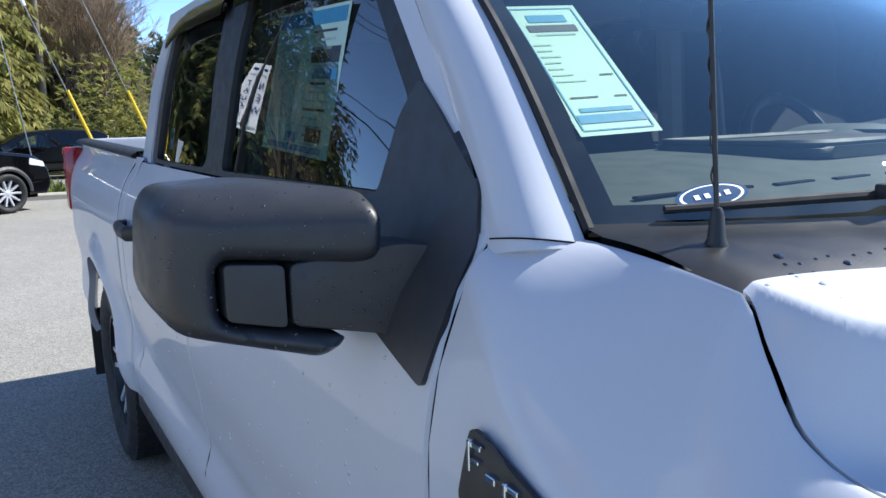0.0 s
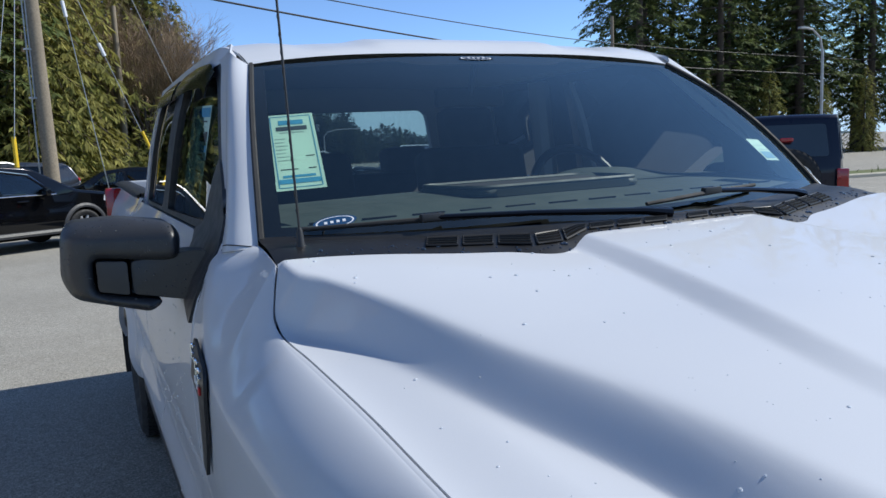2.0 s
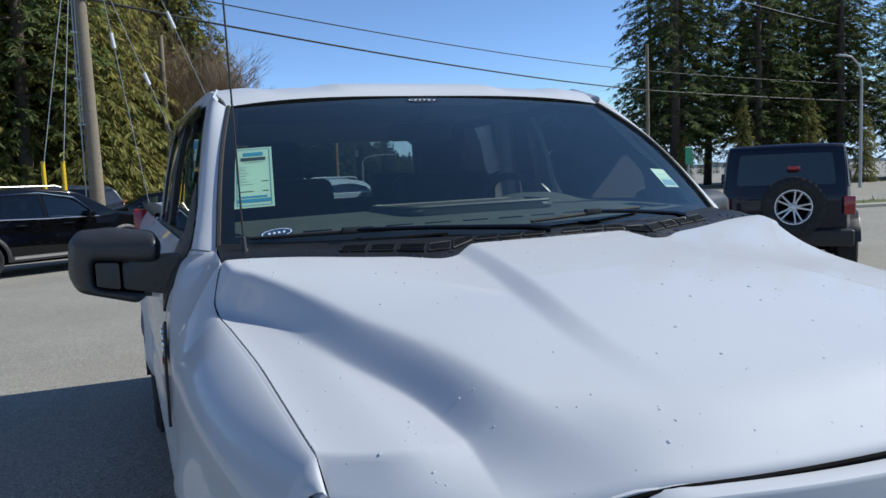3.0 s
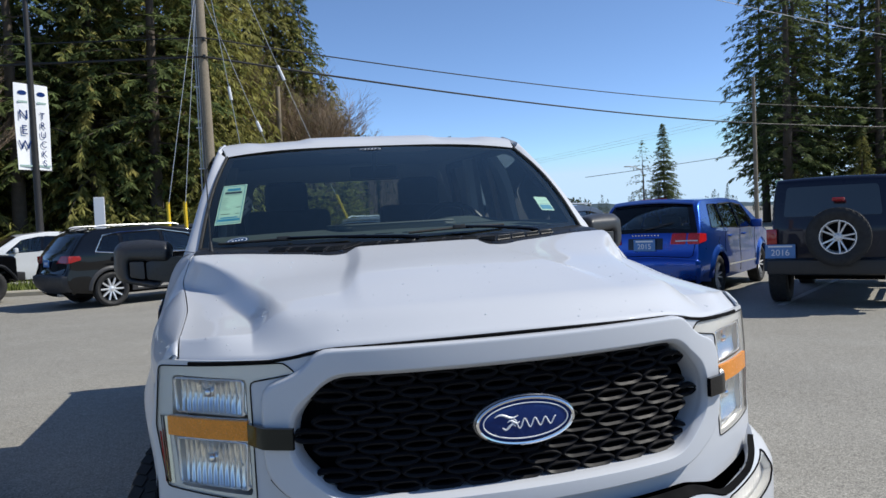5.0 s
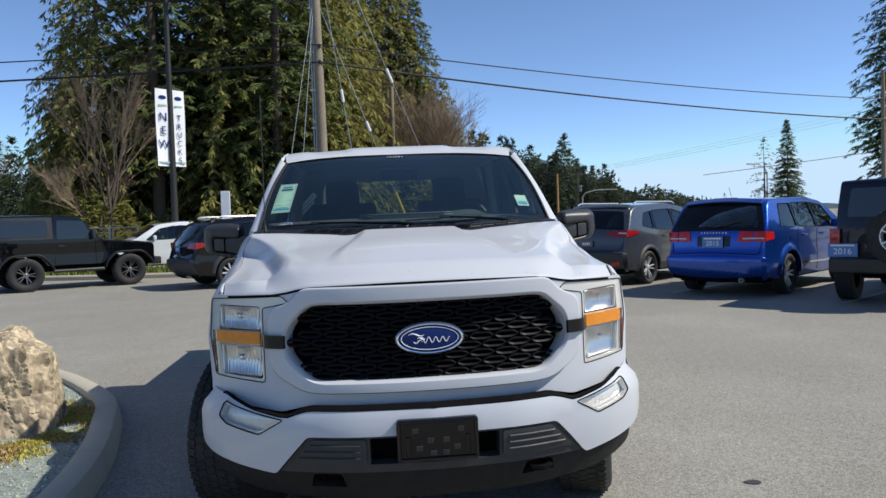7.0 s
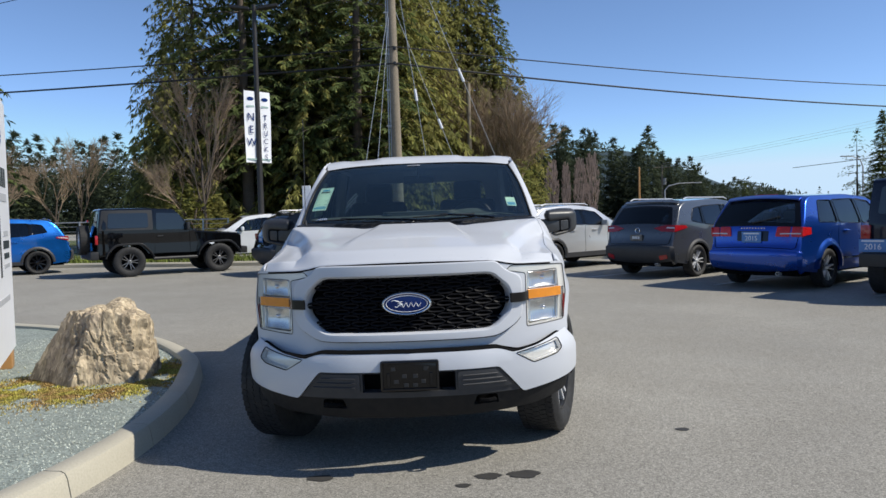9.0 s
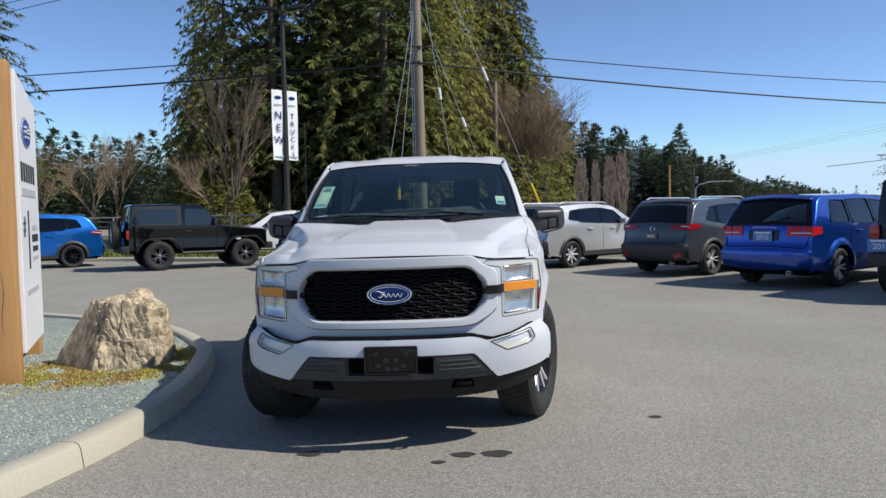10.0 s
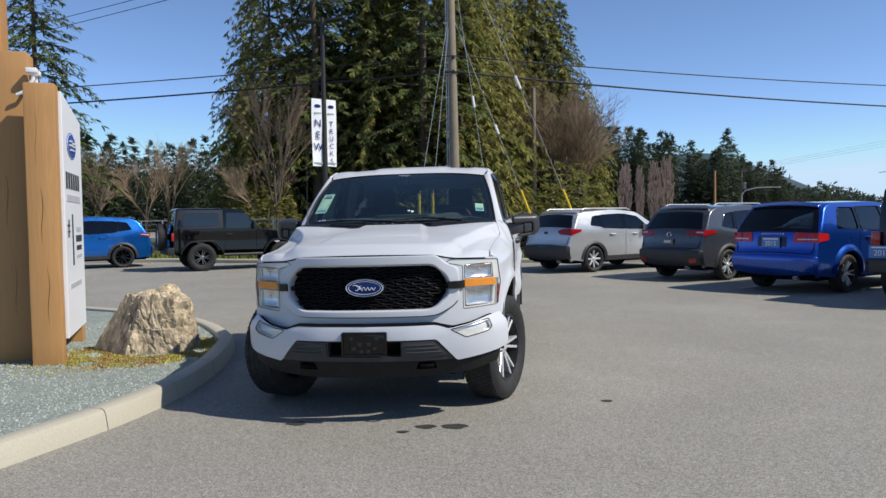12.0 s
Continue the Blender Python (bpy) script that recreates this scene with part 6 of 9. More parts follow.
def plate(e, sh, z, text="", w=0.31, h=0.15, u=0.0, back=None):
    p = sh.rear(u, z, 0.03)
    pl = new("plate")
    pl.parent = e
    pl.matrix_basis = Matrix.Translation(p) @ pose(0, 0, 0, 90, 0, 0)
    bm = bmesh.new()
    box(bm, (0, 0, 0), (w, h, 0.012), 0.003, 1)
    part("plate_board", bm, back or BLUE_PLATE, pl, "blue plate")
    if text:
        letters(text, h * 0.62, WHITE_PRINT, pl, Matrix.Translation((0, -h * 0.12, 0.007)), "year_number")
        bm = bmesh.new()
        box(bm, (0, h * 0.33, 0.007), (w * 0.8, h * 0.13, 0.003))
        part("print", bm, WHITE_PRINT, pl)
    else:
        for k in range(4):
            bm = bmesh.new()
            box(bm, (-w * 0.24 + k * w * 0.16, 0, 0.007), (w * 0.10, h * 0.40, 0.003))
            part("print", bm, WHITE_PRINT, pl)


def door_mirrors(e, sh, y, z, mat):
    for sgn in SIDES:
        bm = bmesh.new()
        c = sh.side(sgn, y, z, 0.11)
        box(bm, c, (0.20, 0.10, 0.15), 0.035, 3)
        tube(bm, [sh.side(sgn, y + 0.02, z - 0.04, -0.01), c - Vector((0, 0, 0.03))], 0.03, 8)
        part("door_mirror", bm, mat, e)


def handles(e, sh, ys, z, mat):
    for sgn in SIDES:
        for y in ys:
            bm = bmesh.new()
            tube(bm, [sh.side(sgn, y - 0.10, z, 0.0), sh.side(sgn, y - 0.07, z, 0.03), sh.side(sgn, y + 0.07, z, 0.03), sh.side(sgn, y + 0.10, z, 0.0)], 0.016, 8)
            part("door_handle", bm, mat, e)


def seams(e, sh, lines, mid):
    for sgn in SIDES:
        for ln in lines:
            bm = bmesh.new()
            tube(bm, [sh.side(sgn, y, z, 0.0015) for y, z in refine(ln, 0.12)[:int(1e9)] if True][: max(2, len(refine(ln, 0.12)) // 2 + 1)], 0.004, 5)
            part("door_seam", bm, UNDER_AND_SHADE, e)


BLUE_PLATE = material("blue_plate", (0.08, 0.22, 0.50), rough=0.35, vary=0.1)
P_BLUE = metallic_paint("bright_blue_paint", (0.006, 0.075, 0.44), metal=0.75, rough=0.3)
P_ESC = metallic_paint("light_blue_paint", (0.006, 0.15, 0.54), metal=0.72, rough=0.3)
P_GREY = metallic_paint("graphite_paint", (0.080, 0.084, 0.092), metal=0.5, rough=0.3)
P_SILVER = metallic_paint("silver_white_paint", (0.60, 0.60, 0.60), metal=0.55, rough=0.32)
P_BLACK = material("black_paint", (0.003, 0.0032, 0.004), rough=0.12, coat=0.9, spec=0.05, vary=0.1, scale=2)
P_NAVY = material("dark_navy_paint", (0.006, 0.009, 0.024), rough=0.3, coat=0.5, spec=0.15, vary=0.1, scale=2)
P_WHITE = metallic_paint("plain_white_paint", (0.72, 0.73, 0.74), metal=0.0, rough=0.3)
GUNMETAL = material("gunmetal_vinyl", (0.16, 0.16, 0.165), rough=0.3, metal=0.5, vary=0.15, coat=0.4)
HEAD_L = 38.0

# bright blue minivan-like crossover
e, sh, mid = car("crossover_car", "bright blue crossover with year plate parked on asphalt", "car", (5.53, 8.07, 0), 40,
                 [(0.14, 0.30), (0.02, 0.42), (0.0, 0.66), (0.08, 0.78), (0.12, 1.12), (0.42, 1.56), (0.62, 1.635), (2.0, 1.66), (2.9, 1.60), (3.85, 1.14), (4.60, 1.00), (4.84, 0.78), (4.88, 0.46), (4.78, 0.30)],
                 1.84, 1.10, P_BLUE, [("w", [(0.62, 1.17), (1.28, 1.15), (1.28, 1.55), (0.80, 1.55)]), ("w", [(1.36, 1.15), (2.22, 1.12), (2.18, 1.57), (1.36, 1.56)]), ("w", [(2.30, 1.12), (3.32, 1.11), (2.82, 1.52), (2.28, 1.57)])],
                 (0.98, 3.87), 0.355, 0.235, spokes=5, style="double", spoke_mat=ALU,
                 rear=[(-0.86, 1.125), (0.86, 1.125), (0.80, 1.55), (-0.80, 1.55)], front=(1.20, 1.58), glass=CAR_GLASS)
TAIL_RED = material("bright_tail_lens", (0.62, 0.016, 0.020), rough=0.25, vary=0.3, scale=30, coat=0.1)
tail_lamps(e, sh, mid, [(0.47, 0.925), (0.735, 0.928), (0.735, 1.092), (0.49, 1.085)], TAIL_RED)
tail_lamps(e, sh, mid, [(0.765, 0.928), (0.97, 0.93), (0.985, 1.100), (0.765, 1.092)], TAIL_RED)
for sgn in SIDES:
    patch("tail_lamp_side", e, TAIL_RED, rounded([(0.10, 0.94), (0.36, 0.97), (0.34, 1.085), (0.10, 1.10)], 0.02, 2), lambda y, z: sh.side(sgn, y, z, 0.012), 0.02, 0.06, ref=mid)
    patch("lamp_strip", e, WHITE_LENS, [(sgn * 0.56, 0.965), (sgn * 0.93, 0.975), (sgn * 0.93, 0.992), (sgn * 0.56, 0.982)], lambda u, z: sh.rear(u, z, 0.02), 0.006, 0.03, ref=mid)
plate(e, sh, 0.91, "2015", 0.36, 0.19)
patch("bumper_face", e, P_BLUE, rounded([(-0.87, 0.46), (0.87, 0.46), (0.89, 0.69), (-0.89, 0.69)], 0.04, 3), lambda u, z: sh.rear(u, z, 0.022), 0.025, 0.08, ref=mid)
# Flat navy patch round the plate; the recess's shade is in its colour.
patch("plate_recess", e, P_NAVY, rounded([(-0.33, 0.84), (0.33, 0.84), (0.33, 1.02), (-0.33, 1.02)], 0.02, 2), lambda u, z: sh.rear(u, z, 0.004), 0.01, 0.08, ref=mid)
for k in range(9):
    bm = bmesh.new()
    box(bm, sh.rear(-0.24 + 0.06 * k, 1.055, 0.012), (0.022, 0.008, 0.022), 0.003, 1)
    part("bright_stroke", bm, CHROME, e)
door_mirrors(e, sh, 3.05, 1.17, P_BLUE)
handles(e, sh, (1.62, 2.55), 1.00, P_BLUE)
seams(e, sh, [[(1.32, 1.12), (1.34, 0.70)], [(2.26, 1.12), (2.26, 0.36)], [(3.30, 1.10), (3.30, 0.40)]], mid)
bm = bmesh.new()
box(bm, sh.rear(0, 1.60, 0.02), (0.42, 0.03, 0.025), 0.006, 1)
part("brake_light", bm, RED_LENS, e)
bm = bmesh.new()
tube(bm, [sh.rear(-0.02, 1.13, 0.02), sh.rear(0.12, 1.15, 0.03), sh.rear(0.50, 1.24, 0.02)], 0.010, 6)
part("rear_wiper", bm, RUBBER, e)
bm = bmesh.new()
tube(bm, [(0, 0.75, 1.69), (0, 0.66, 1.86)], 0.004, 5)
part("roof_antenna", bm, RUBBER, e)
for sgn in SIDES:
    patch("side_moulding", e, CHROME, [(1.45, 0.50), (3.35, 0.47), (3.35, 0.50), (1.45, 0.53)], lambda y, z: sh.side(sgn, y, z, 0.010), 0.012, 0.2, ref=mid)

# graphite crossover
e, sh, mid = car("crossover_car", "graphite grey crossover with roof rails on asphalt", "car", (4.19, 10.90, 0), 41,
                 [(0.16, 0.30), (0.03, 0.44), (0.0, 0.66), (0.07, 0.80), (0.12, 1.06), (0.42, 1.52), (0.66, 1.62), (1.9, 1.67), (2.7, 1.58), (3.45, 1.12), (4.25, 0.98), (4.50, 0.78), (4.54, 0.46), (4.44, 0.30)],
                 1.84, 1.06, P_GREY, [("w", [(0.70, 1.20), (1.10, 1.13), (1.14, 1.50), (0.86, 1.46)]), ("w", [(1.18, 1.12), (2.02, 1.08), (1.98, 1.54), (1.20, 1.51)]), ("w", [(2.10, 1.08), (3.05, 1.06), (2.62, 1.44), (2.06, 1.54)])],
                 (0.92, 3.62), 0.345, 0.235, spokes=5, style="double", spoke_mat=ALU, cladding=0.14, rails=True,
                 rear=[(-0.80, 1.14), (0.80, 1.14), (0.74, 1.46), (-0.74, 1.46)], front=(1.18, 1.52))
tail_lamps(e, sh, mid, [(0.42, 1.035), (0.62, 0.985), (0.96, 0.975), (0.985, 1.12), (0.72, 1.105)])
for sgn in SIDES:
    patch("lamp_strip", e, WHITE_LENS, [(sgn * 0.74, 1.045), (sgn * 0.95, 1.05), (sgn * 0.95, 1.072), (sgn * 0.76, 1.068)], lambda u, z: sh.rear(u, z, 0.02), 0.006, 0.03, ref=mid)
    patch("bumper_reflector", e, RED_LENS, rounded([(sgn * 0.66, 0.44), (sgn * 0.86, 0.45), (sgn * 0.86, 0.53), (sgn * 0.66, 0.51)], 0.02, 2), lambda u, z: sh.rear(u, z, 0.05), 0.012, 0.05, ref=mid)
for sgn in SIDES:
    patch("tail_lamp_side", e, RED_LENS, rounded([(0.10, 0.98), (0.50, 1.06), (0.46, 1.11), (0.12, 1.125)], 0.02, 2), lambda y, z: sh.side(sgn, y, z, 0.012), 0.02, 0.06, ref=mid)
plate(e, sh, 0.84, "", 0.30, 0.13, back=P_GREY)
bm = bmesh.new()
lathe(bm, [(0.045, 0.0), (0.055, 0.008), (0.065, 0.0)], 20, Matrix.Translation(sh.rear(0, 0.99, 0.012)) @ pose(0, 0, 0, 90, 0, 0))
part("badge_ring", bm, CHROME, e)
door_mirrors(e, sh, 2.80, 1.12, P_GREY)
handles(e, sh, (1.55, 2.45), 0.98, P_GREY)
seams(e, sh, [[(2.06, 1.08), (2.06, 0.36)], [(3.02, 1.06), (3.02, 0.40)]], mid)

# silver white crossover
e, sh, mid = car("crossover_car", "silver white crossover with black lower trim on asphalt", "car", (1.51, 13.57, 0), 41,
                 [(0.16, 0.30), (0.03, 0.42), (0.0, 0.64), (0.08, 0.80), (0.14, 1.05), (0.40, 1.46), (0.62, 1.57), (1.8, 1.63), (2.6, 1.56), (3.35, 1.12), (4.15, 0.98), (4.40, 0.78), (4.44, 0.46), (4.34, 0.30)],
                 1.85, 1.08, P_SILVER, [("w", [(0.78, 1.22), (1.12, 1.18), (1.12, 1.47), (0.90, 1.44)]), ("w", [(1.18, 1.15), (2.02, 1.11), (1.98, 1.51), (1.18, 1.48)]), ("w", [(2.08, 1.11), (3.00, 1.09), (2.58, 1.43), (2.05, 1.51)])],
                 (0.90, 3.54), 0.345, 0.235, spokes=8, style="single", spoke_mat=ALU, cladding=0.12, rails=True,
                 rear=[(-0.82, 1.16), (0.82, 1.16), (0.74, 1.44), (-0.74, 1.44)], front=(1.18, 1.50))
tail_lamps(e, sh, mid, [(0.44, 1.05), (0.56, 0.975), (0.96, 0.965), (0.985, 1.14), (0.62, 1.11)])
for sgn in SIDES:
    patch("tail_lamp_side", e, RED_LENS, rounded([(0.12, 0.97), (0.42, 1.07), (0.46, 1.12), (0.12, 1.14)], 0.02, 2), lambda y, z: sh.side(sgn, y, z, 0.012), 0.02, 0.06, ref=mid)
    patch("bumper_reflector", e, RED_LENS, [(sgn * 0.70, 0.66), (sgn * 0.97, 0.68), (sgn * 0.97, 0.71), (sgn * 0.70, 0.69)], lambda u, z: sh.rear(u, z, 0.012), 0.012, 0.06, ref=mid)
plate(e, sh, 0.60)
bm = bmesh.new()
box(bm, sh.rear(0, 1.0, 0.014), (0.14, 0.01, 0.07), 0.004, 1)
part("badge", bm, CHROME, e)
door_mirrors(e, sh, 2.75, 1.15, P_SILVER)
handles(e, sh, (1.55, 2.42), 0.98, P_SILVER)
seams(e, sh, [[(2.05, 1.10), (2.05, 0.36)], [(2.98, 1.08), (2.98, 0.40)]], mid)

# black crossover with silver wheels
e, sh, mid = car("crossover_car", "glossy black crossover with bright window trim on asphalt", "car", (-4.72, 14.18, 0), 32,
                 [(0.18, 0.30), (0.04, 0.44), (0.0, 0.66), (0.07, 0.80), (0.12, 1.06), (0.44, 1.50), (0.66, 1.60), (1.9, 1.66), (2.8, 1.57), (3.55, 1.13), (4.35, 1.02), (4.60, 0.80), (4.65, 0.46), (4.55, 0.30)],
                 1.88, 1.06, P_BLACK, [("w", [(0.66, 1.16), (1.14, 1.11), (1.16, 1.50), (0.84, 1.46)]), ("w", [(1.22, 1.11), (2.08, 1.08), (2.04, 1.54), (1.22, 1.51)]), ("w", [(2.14, 1.08), (3.12, 1.06), (2.70, 1.42), (2.10, 1.54)])],
                 (0.93, 3.74), 0.36, 0.25, spokes=10, style="single", spoke_mat=ALU, cladding=0.10, rails=True,
                 rear=[(-0.82, 1.14), (0.82, 1.14), (0.76, 1.46), (-0.76, 1.46)], front=(1.18, 1.50))
tail_lamps(e, sh, mid, [(0.50, 0.93), (0.97, 0.95), (0.985, 1.08), (0.62, 1.07)])
for sgn in SIDES:
    patch("tail_lamp_side", e, RED_LENS, rounded([(0.10, 0.94), (0.34, 1.00), (0.32, 1.08), (0.10, 1.09)], 0.02, 2), lambda y, z: sh.side(sgn, y, z, 0.012), 0.02, 0.06, ref=mid)
    bm = bmesh.new()
    tube(bm, [sh.side(sgn, y, z, 0.008) for y, z in [(0.62, 1.15), (0.82, 1.48), (1.16, 1.53), (2.05, 1.565), (2.72, 1.45), (3.16, 1.06), (2.1, 1.065), (1.2, 1.09), (0.62, 1.15)]], 0.010, 6)
    part("window_trim", bm, CHROME, e)
    patch("sill_trim", e, CHROME, [(1.45, 0.34), (3.25, 0.34), (3.25, 0.39), (1.45, 0.39)], lambda y, z: sh.side(sgn, y, z, 0.020), 0.012, 0.2, ref=mid)
    patch("head_lamp", e, WHITE_LENS, rounded([(4.18, 0.86), (4.52, 0.80), (4.48, 0.90), (4.20, 0.98)], 0.02, 2), lambda y, z: sh.side(sgn, y, z, 0.010), 0.012, 0.06, ref=mid)
plate(e, sh, 0.92)
door_mirrors(e, sh, 2.92, 1.12, P_BLACK)
handles(e, sh, (1.62, 2.52), 0.96, P_BLACK)

# light blue crossover
e, sh, mid = car("crossover_car", "light metallic blue crossover on dark wheels", "car", (-11.82, 18.1, 0), 217,
                 [(0.16, 0.30), (0.03, 0.42), (0.0, 0.64), (0.08, 0.80), (0.14, 1.05), (0.40, 1.46), (0.62, 1.60), (1.8, 1.67), (2.6, 1.58), (3.40, 1.12), (4.20, 1.00), (4.46, 0.78), (4.52, 0.46), (4.42, 0.30)],
                 1.84, 1.08, P_ESC, [("w", [(0.66, 1.24), (1.08, 1.18), (1.10, 1.50), (0.80, 1.46)]), ("w", [(1.16, 1.15), (2.02, 1.11), (1.98, 1.53), (1.16, 1.51)]), ("w", [(2.08, 1.11), (3.04, 1.09), (2.60, 1.44), (2.05, 1.53)])],
                 (0.95, 3.64), 0.35, 0.24, spokes=9, style="single", spoke_mat=GLOSS_BLACK, cladding=0.10, rails=False,
                 rear=[(-0.82, 1.16), (0.82, 1.16), (0.74, 1.46), (-0.74, 1.46)], front=(1.18, 1.52))
tail_lamps(e, sh, mid, [(0.52, 0.97), (0.97, 0.99), (0.985, 1.10), (0.62, 1.08)])
for sgn in SIDES:
    patch("tail_lamp_side", e, RED_LENS, rounded([(0.10, 0.98), (0.46, 1.06), (0.42, 1.10), (0.10, 1.11)], 0.02, 2), lambda y, z: sh.side(sgn, y, z, 0.012), 0.02, 0.06, ref=mid)
    patch("lamp_strip", e, WHITE_LENS, rounded([(0.12, 1.03), (0.40, 1.07), (0.38, 1.085), (0.12, 1.06)], 0.01, 2), lambda y, z: sh.side(sgn, y, z, 0.018), 0.01, 0.06, ref=mid)
plate(e, sh, 0.80)
door_mirrors(e, sh, 2.78, 1.15, P_ESC)
handles(e, sh, (1.56, 2.45), 0.98, P_ESC)


# ---- boxy off-road cars ----
def offroad(label, at, heading, L, axles, tyre, paint, doors, wheel_kind, tail_u, year="", spoke_mat=None):
    H = 1.82
    sil = [(0.06, 0.55), (0.0, 0.66), (0.0, 1.12), (0.10, 1.80), (0.16, 1.84), (1.3, 1.85), (L - 1.95, 1.82), (L - 1.45, 1.24), (L - 1.35, 1.20), (L - 0.16, 1.10), (L - 0.06, 1.04), (L - 0.06, 0.62), (L - 0.1, 0.50)]
    sh = Shell(sil, 1.66, 1.20, 1.85, corner=0.05, tumble=0.90, edge=0.03, bulge=0.02, power=12)
    e = thing("offroad_car", label, "car", at, heading - 90, "parked cars")
    mid = Vector((0, L / 2, 0.9))
    R = tyre + 0.10
    low = 0.50
    ring = []
    for i, p in enumerate(sh.line):
        _, n = sh.at(sh.acc[i])
        q = p - n * sh.edge
        ring.append((q.x, max(q.y, low)))
    feet = []
    for ay in sorted(axles, reverse=True):
        feet += [(ay + R * 1.05 * math.cos(a), tyre + R * math.sin(a)) for a in steps(0.16, math.pi - 0.16, 12) if tyre + R * math.sin(a) > low]
    clean = [ring[0]]
    for q in ring[1:] + feet:
        if math.dist(q, clean[-1]) > 0.012:
            clean.append(q)
    for sgn in SIDES:
        bm = bmesh.new()
        sheet(bm, clean, lambda y, z: sh.side(sgn, y, z), 0.15)
        thicken(bm, -0.03, mid)
        part("body_side", bm, paint, e)
        # soft black top band above the belt at the rear, windows
        back = L - 2.55 if doors == 2 else L - 3.55
        patch("hard_top", e, BLACK_PLASTIC, rounded([(0.06, 1.26), (back + 0.02, 1.26), (back + 0.02, 1.80), (0.14, 1.80)], 0.03, 2), lambda y, z: sh.side(sgn, y, z, 0.004), 0.01, 0.2, ref=mid)
        patch("side_window", e, DARK_GLASS, rounded([(0.26, 1.32), (back - 0.10, 1.32), (back - 0.10, 1.72), (0.30, 1.72)], 0.06, 3), lambda y, z: sh.side(sgn, y, z, 0.010), 0.012, 0.15, ref=mid)
        y = back + 0.10
        while y + 0.8 < L - 1.40:
            patch("side_window", e, DARK_GLASS, rounded([(y, 1.25), (y + 0.86, 1.25), (y + (0.62 if y + 1.6 > L - 1.2 else 0.84), 1.70), (y + 0.02, 1.72)], 0.05, 3), lambda yy, z: sh.side(sgn, yy, z, 0.008), 0.012, 0.15, ref=mid)
            bm = bmesh.new()
            tube(bm, [sh.side(sgn, yy, z, 0.002) for yy, z in ((y - 0.05, 1.76), (y - 0.05, 0.62), (y + 0.90, 0.60), (y + 0.90, 1.22))], 0.006, 5)
            part("door_seam", bm, UNDER_AND_SHADE, e)
            bm = bmesh.new()
            box(bm, sh.side(sgn, y + 0.10, 1.08, 0.02), (0.03, 0.16, 0.035), 0.008, 1)
            part("door_handle", bm, BLACK_PLASTIC, e)
            y += 0.98
        # flares
        for ay in axles:
            bm = bmesh.new()
            rows = []
            path = [(-R - 0.10, 0.52), (-R - 0.06, tyre + 0.26), (-R + 0.16, tyre + R - 0.02), (R - 0.16, tyre + R), (R + 0.08, tyre + 0.24), (R + 0.14, 0.52)]
            for dy, z in smooth_line(path, 0.14, 4):
                rows.append([bm.verts.new(Vector((sgn * x, ay + dy * k, tyre + (z - tyre) * k2))) for x, k, k2 in ((0.74, 1.0, 1.0), (0.92, 1.0, 1.0), (0.94, 0.985, 0.965), (0.93, 0.95, 0.90), (0.74, 0.94, 0.88))])
            for r0, r1 in zip(rows, rows[1:]):
                for j in range(4):
                    bm.faces.new((r0[j], r1[j], r1[j + 1], r0[j + 1]))
            part("wheel_flare", bm, BLACK_PLASTIC, e)
        bm = bmesh.new()
        tube(bm, [(sgn * 0.86, axles[0] + R + 0.1, 0.47), (sgn * 0.86, axles[1] - R - 0.1, 0.47)], 0.045, 10)
        part("side_step", bm, BLACK_PLASTIC, e)
        bm = bmesh.new()
        box(bm, sh.side(sgn, L - 1.62, 1.34, 0.12), (0.17, 0.09, 0.22), 0.03, 3)
        tube(bm, [sh.side(sgn, L - 1.58, 1.28, 0.0), sh.side(sgn, L - 1.62, 1.30, 0.12)], 0.02, 6)
        part("door_mirror", bm, BLACK_PLASTIC, e)
        bm = bmesh.new()
        box(bm, (sgn * 0.775, -0.02, 1.02), (0.14, 0.07, 0.24), 0.015, 2)
        part("tail_lamp", bm, RED_LENS, e, "red square tail lamp")
        bm = bmesh.new()
        lathe(bm, [(0.0, 0.03), (0.06, 0.03), (0.085, 0.0), (0.09, -0.04)], 20, Matrix.Translation((sgn * 0.52, L - 0.04, 0.90)) @ pose(0, 0, 0, -90, 0, 0))
        part("head_lamp", bm, WHITE_LENS, e)
        for ay in axles:
            wheel(e, (sgn * 0.79, ay, tyre), sgn, tyre, 0.27, 0.225, 5, 0.0, DARK_RIM, spoke_mat or ALU, 30, wheel_kind)
    bm = bmesh.new()
    grid(bm, lambda s, u: sh.band(s, u), sh.acc, [-1, -0.95] + steps(-0.9, 0.9, 8) + [0.95, 1])
    part("body_shell", bm, paint, e)
    patch("rear_window", e, DARK_GLASS, rounded([(-0.76, 1.30), (0.76, 1.30), (0.74, 1.72), (-0.74, 1.72)], 0.05, 3), lambda u, z: sh.rear(u, z, 0.012), 0.012, 0.1, ref=mid)
    patch("windshield", e, DARK_GLASS, [(-0.84, 1.30), (0.84, 1.30), (0.80, 1.76), (-0.80, 1.76)], lambda u, z: sh.front(u, z, 0.010), 0.012, 0.1, ref=mid)
    bm = bmesh.new()
    box(bm, (0, -0.08, 0.60), (1.66, 0.22, 0.22), 0.04, 3)
    part("rear_bumper", bm, BLACK_PLASTIC, e)
    bm = bmesh.new()
    box(bm, (0, L + 0.02, 0.60), (1.50, 0.20, 0.20), 0.04, 3)
    part("front_bumper", bm, BLACK_PLASTIC, e)
    bm = bmesh.new()
    box(bm, (0, L / 2, 0.56), (1.2, L * 0.9, 0.22))
    tube(bm, [(-0.6, axles[0], tyre), (0.6, axles[0], tyre)], 0.07, 8)
    part("underbody", bm, UNDER_AND_SHADE, e)
    bm = bmesh.new()
